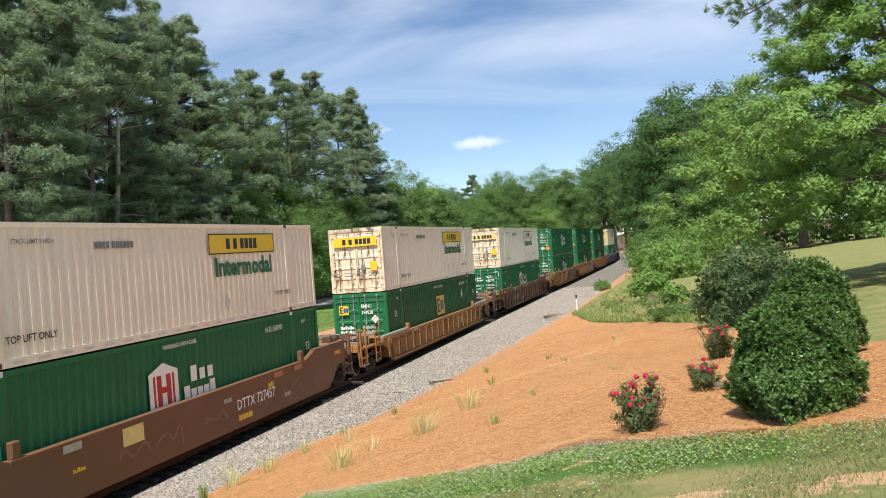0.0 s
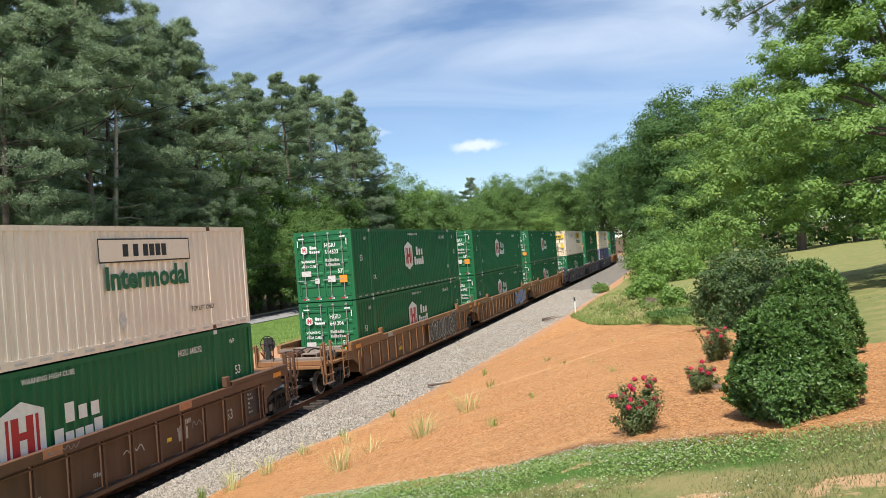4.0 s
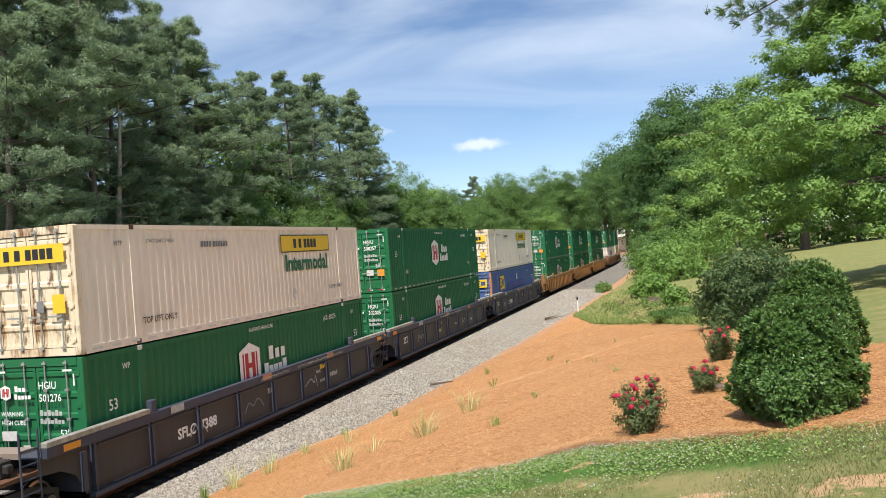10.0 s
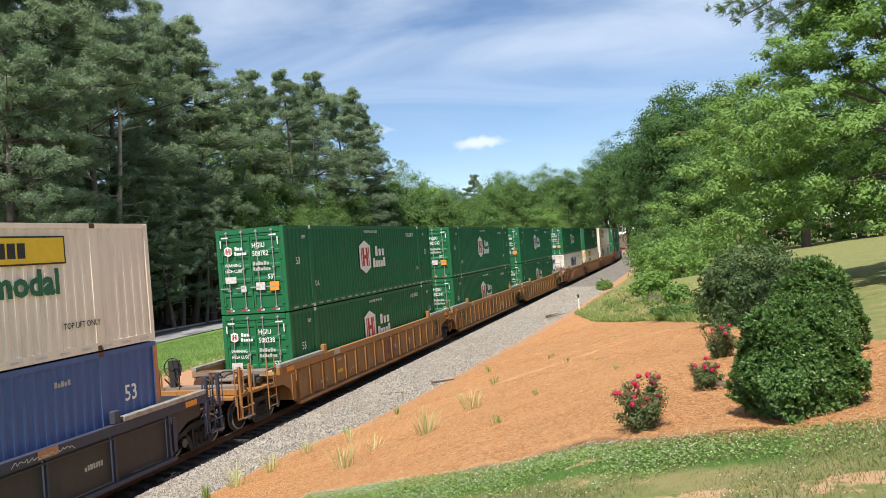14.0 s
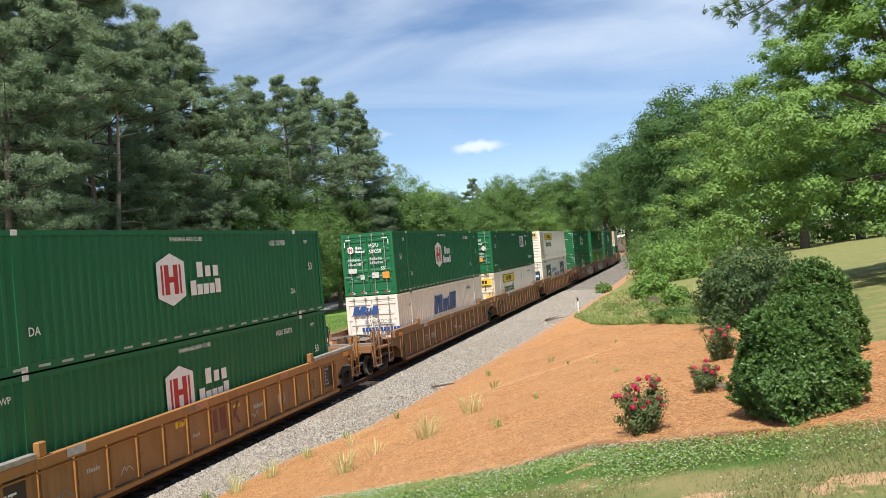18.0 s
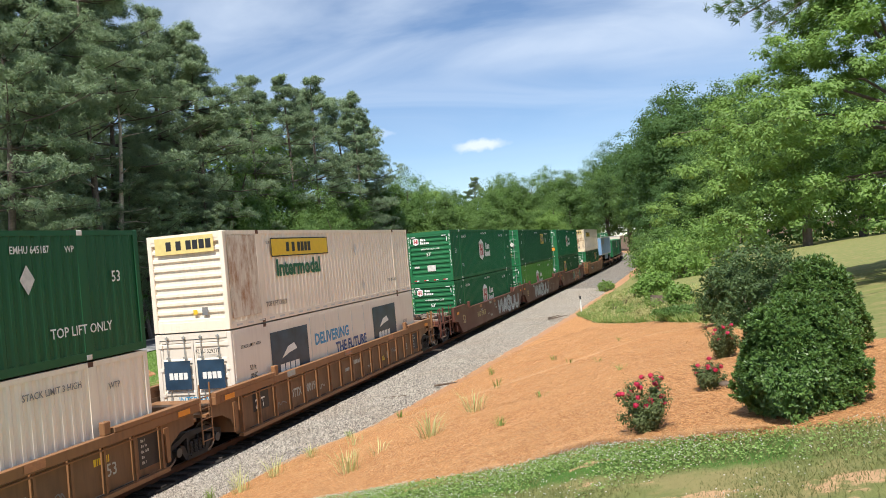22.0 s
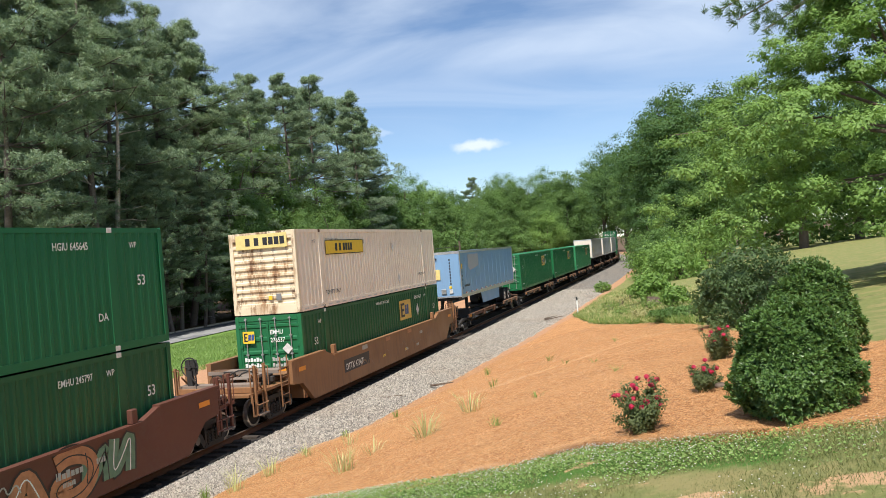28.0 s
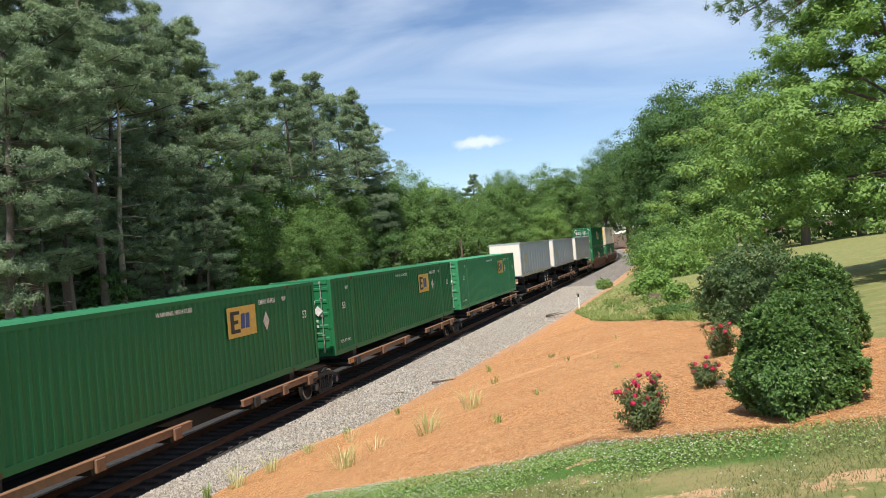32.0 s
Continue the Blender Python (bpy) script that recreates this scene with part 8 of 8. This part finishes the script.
def needles():
    rng = np.random.default_rng(82)
    n = 190000
    u = rng.uniform(3.0, 18.0, n)
    s = 11.5 + 32 * rng.uniform(0, 1, n) ** 1.6
    near, far, ts = np.interp(u, *zip(*NEAR_EDGE)), np.interp(u, *zip(*FAR_EDGE)), np.interp(s, *zip(*TOE))
    ok = (s > near - rng.uniform(-0.1, 0.35, n)) & (s < far) & (u > ts)
    u, s = u[ok], s[ok]
    # raked-up rolls along the edge of the lawn
    ru = rng.uniform(11.2, 14.8, 7000)
    rs = np.interp(ru, *zip(*NEAR_EDGE)) + 0.10 + np.abs(rng.normal(size=7000)) * 0.2
    heap = np.array([max(0.0, 0.25 + noise.noise((p * 1.7, q * 0.8, 21))) for p, q in zip(ru, rs)])
    rise = np.concatenate([np.zeros(len(u)), rng.uniform(0, 0.10, 7000) * heap])
    u, s = np.concatenate([u, ru]), np.concatenate([s, rs])
    n = len(u)
    z = rise + np.array([land(a, b) for a, b in zip(u, s)]) + 0.008 + rng.uniform(0, 0.045, n) * np.array([max(0.0, 0.5 + 1.3 * noise.noise((p * 2.4, q * 2.4, 11))) for p, q in zip(u, s)])
    c = np.stack([-A0 + math.sin(TH) * s + math.cos(TH) * u, math.cos(TH) * s - math.sin(TH) * u, z], 1)
    a = rng.uniform(0, math.tau, n)
    d = np.stack([np.cos(a), np.sin(a), rng.normal(size=n) * 0.22], 1) * (rng.uniform(0.018, 0.05, n) * (1 + (s - 11) / 80))[:, None]
    w = np.stack([-np.sin(a), np.cos(a), np.zeros(n)], 1) * (0.0019 * (1 + (s - 11) / 22))[:, None]
    v = np.stack([c - d - w, c - d + w, c + d + w, c + d - w], 1).reshape(-1, 3)
    f = np.arange(4 * n).reshape(-1, 4)
    soup("pine_straw", v.tolist(), f.tolist(), M_NEEDLE, "orange-brown fallen pine needles spread as mulch", "pine straw")


needles()


def lawn_cover():
    rng = np.random.default_rng(83)

    def spots(n, lo, hi, width):
        u = rng.uniform(8.0, 18.5, n)
        near = np.interp(u, *zip(*NEAR_EDGE))
        s = near - lo - (hi - lo) * rng.uniform(0, 1, n) ** width
        thin = np.array([noise.noise((a * 0.9, b * 0.9, 7)) for a, b in zip(u, s)])
        return u, s, near, thin

    def where(u, s):
        z = np.array([land(a, b) for a, b in zip(u, s)])
        return np.stack([-A0 + math.sin(TH) * s + math.cos(TH) * u, math.cos(TH) * s - math.sin(TH) * u, z], 1)

    u, s, near, thin = spots(130000, -0.12, 5.0, 1.3)
    keep = thin + rng.uniform(-0.4, 0.4, len(u)) > np.minimum((near - s) * 0.16, 0.22) - 0.30
    c = where(u[keep], s[keep])
    k = len(c)
    a = rng.uniform(0, math.tau, k)
    h = rng.uniform(0.015, 0.05, k)
    side = np.stack([np.cos(a), np.sin(a), np.zeros(k)], 1) * 0.004
    tip = np.stack([rng.normal(size=k) * 0.02, rng.normal(size=k) * 0.02, h], 1)
    v = np.stack([c - side, c + side, c + tip], 1).reshape(-1, 3)
    soup("lawn_grass", v.tolist(), np.arange(3 * k).reshape(-1, 3).tolist(), M_LAWNGRASS, "short patchy lawn grass", "grass")
    u, s, near, thin = spots(80000, -0.15, 2.6, 1.2)
    keep = (thin + rng.uniform(-0.5, 0.5, len(u)) > (near - s) * 0.75 - 0.55) & (u < 16.0 - rng.uniform(0, 3.0, len(u)))
    c = where(u[keep], s[keep])
    c[:, 2] += rng.uniform(0.01, 0.05, len(c))
    n = rng.normal(size=(len(c), 3)) * 0.35 + np.array([0, 0, 1.0])
    ob = new("clover", diamonds("clover", c, n, 0.028, 0.024, M_CLOVER, rng))
    tagged(ob, "dense low clover along the edge of the bed", "clover", kind="stuff")
    u, s, near, thin = spots(7000, -0.12, 3.0, 1.8)
    keep = thin + rng.uniform(-0.4, 0.5, len(u)) > (near - s) * 0.30 - 0.35 + np.maximum(u - 13.0, 0) * 0.16
    c = where(u[keep], s[keep])
    c[:, 2] += rng.uniform(0.045, 0.075, len(c))
    m = len(c)
    octa = np.array([(1, 0, 0), (-1, 0, 0), (0, 1, 0), (0, -1, 0), (0, 0, 0.8), (0, 0, -0.8)])
    v = (c[:, None] + octa[None] * rng.uniform(0.005, 0.009, (m, 1, 1))).reshape(-1, 3)
    tri = np.array([(0, 2, 4), (2, 1, 4), (1, 3, 4), (3, 0, 4), (2, 0, 5), (1, 2, 5), (3, 1, 5), (0, 3, 5)])
    soup("clover_heads", v.tolist(), (np.arange(m)[:, None, None] * 6 + tri[None]).reshape(-1, 3).tolist(), M_CLOVERFLOWER, "small white clover flowers in the lawn", "clover flowers")


lawn_cover()


def weeds():
    rng = np.random.default_rng(84)
    n = 26000
    u = rng.uniform(6.5, 14.5, n)
    far = np.interp(u, *zip(*FAR_EDGE))
    s = far + 0.3 + 30 * rng.uniform(0, 1, n) ** 2.0
    ok = s < 80
    u, s = u[ok], s[ok]
    n = len(u)
    z = np.array([land(a, b) for a, b in zip(u, s)])
    c = np.stack([-A0 + math.sin(TH) * s + math.cos(TH) * u, math.cos(TH) * s - math.sin(TH) * u, z], 1)
    edge = np.exp(-(s - np.interp(u, *zip(*FAR_EDGE))) / 3.0)
    a = rng.uniform(0, math.tau, n)
    h = rng.uniform(0.03, 0.07, n) + 0.22 * rng.uniform(0, 1, n) ** 5 + 0.1 * edge
    side = np.stack([np.cos(a), np.sin(a), np.zeros(n)], 1) * 0.018
    tip = np.stack([rng.normal(size=n) * 0.12, rng.normal(size=n) * 0.12, h], 1)
    v = np.stack([c - side, c + side, c + tip], 1)
    green = rng.uniform(0, 1, n) < 0.46 + 0.4 * edge
    for sel, name, mat, label in ((green, "green_weeds", M_GRASS, "tall green weeds beyond the bed"), (~green, "dry_weeds", M_DRYGRASS, "dry straw-coloured weeds beyond the bed")):
        q = v[sel].reshape(-1, 3)
        soup(name, q.tolist(), np.arange(len(q)).reshape(-1, 3).tolist(), mat, label, "weeds")


weeds()


def verge():
    """Grass on the far verge, between the clay bank and the lane."""
    rng = np.random.default_rng(85)
    n = 90000
    u, s = rng.uniform(-27.0, -13.0, n), 25 + 60 * rng.uniform(0, 1, n)
    z = np.array([land(a, b) for a, b in zip(u, s)])
    c = np.stack([-A0 + math.sin(TH) * s + math.cos(TH) * u, math.cos(TH) * s - math.sin(TH) * u, z], 1)
    a = rng.uniform(0, math.tau, n)
    side = np.stack([np.cos(a), np.sin(a), np.zeros(n)], 1) * 0.03
    tip = np.stack([rng.normal(size=n) * 0.05, rng.normal(size=n) * 0.05, rng.uniform(0.05, 0.16, n)], 1)
    v = np.stack([c - side, c + side, c + tip], 1).reshape(-1, 3)
    soup("verge_grass", v.tolist(), np.arange(3 * n).reshape(-1, 3).tolist(), M_VERGE, "sunlit mown grass of the far verge", "grass")


verge()


def lane_car():
    """A grey fastback on the lane beyond the verge."""
    c = thing("car", "dark grey fastback car driving along the lane", "car")
    prof = [(-2.3, 0.55), (-2.32, 0.95), (-2.15, 1.1), (-1.5, 1.33), (-0.5, 1.58), (0.25, 1.57), (1.05, 1.12), (1.9, 1.0), (2.3, 0.82), (2.36, 0.45), (2.2, 0.28), (-2.2, 0.28)]
    bm = bmesh.new()
    slab(bm, prof, -0.92, 0.92)
    for v in bm.verts:
        if v.co.z > 1.0:
            v.co.y *= 1 - 0.28 * min(1, (v.co.z - 1.0) / 0.55)
    bevel_all(bm, 0.05, 2)
    part("body", bm, M_CARGREY, c, smooth=True)
    for side in (-1, 1):
        bm = bmesh.new()
        slab(bm, [(-1.35, 1.12), (-1.0, 1.36), (-0.4, 1.48), (0.2, 1.47), (0.78, 1.14)], side * 0.80, side * 0.885)
        part("side_window", bm, M_GLASS, c, "dark side window")
        for x in (-1.42, 1.42):
            w = part("wheel", kept("car_rim", lambda: finish("car_rim", rods(((0, -0.11, 0), (0, 0.11, 0)), 0.23, 14), M_ALU)), None, c, "alloy wheel", pose(x, side * 0.84, 0.35))
            part("tyre", kept("car_tyre", lambda: finish("car_tyre", rods(((0, -0.1, 0), (0, 0.1, 0)), 0.35, 18), M_TYRE)), None, w, "black tyre")
        part("tail_light", boxes("tail_light", M_REFLECT, (-2.34, -2.2, -0.12, 0.12, 0.86, 0.98)), None, c, "red tail light", pose(0, side * 0.66, 0))
        part("headlight", boxes("headlight", M_GALV, (2.2, 2.345, -0.14, 0.14, 0.68, 0.78)), None, c, "headlight", pose(0, side * 0.66, 0))
    bm = bmesh.new()
    slab(bm, [(0.3, 1.56), (1.02, 1.14), (0.98, 1.12), (0.26, 1.54)], -0.62, 0.62)
    part("windscreen", bm, M_GLASS, c)
    return c


M_CARGREY = plain("grey_car_paint", (0.06, 0.068, 0.08), 0.25, 0.3, 0.06)
LANE_CAR = lane_car()


# ---- what moves ----
def car_pose(s, lift=0.0):
    xa, ya, _ = track(s - 6)
    xb, yb, _ = track(s + 6)
    return pose((xa + xb) / 2, (ya + yb) / 2, lift, 0, 0, math.degrees(math.atan2(yb - ya, xb - xa)))


def motions():
    times = [float(t) for t in range(33)]
    come = {t: gone(t) for t in times}
    for ob, mid, lift in MOVERS:
        walk(ob, [(t, car_pose(mid - come[t], lift)) for t in times])
    def lane(t):
        s = 64 + 11.5 * (t - 9.3)
        u, u2 = road_mid(s) + 1.6, road_mid(s + 3) + 1.6
        (x, y), (x2, y2) = place(u, s), place(u2, s + 3)
        return pose(x, y, land(u, s) + 0.12, 0, 0, math.degrees(math.atan2(y2 - y, x2 - x)))

    walk(LANE_CAR, [(t, lane(t)) for t in times])
    # wheels turn while their car is near
    steps = [k / 30 for k in range(961)]
    way = [gone(t) for t in steps[::30]]
    fine = np.interp(steps, steps[::30], way)
    mids = {}
    for ob, mid, lift in MOVERS:
        if ob.name.split(".")[0] in ("well_car", "spine_car"):
            mids[ob.name] = mid
    for w, dx, key, x in WHEELS:
        mid = mids[w.parent.parent.name] + x
        rows = [(t, pose(dx, 0, WR, 0, -math.degrees(d / WR), 0)) for t, d in zip(steps, fine) if 4 < mid - d < 40]
        if len(rows) < 3:
            continue
        if rows[0][0] > 0:
            rows.insert(0, (0.0, rows[0][1]))
        if rows[-1][0] < 32:
            rows.append((32.0, rows[-1][1]))
        walk(w, rows)


motions()
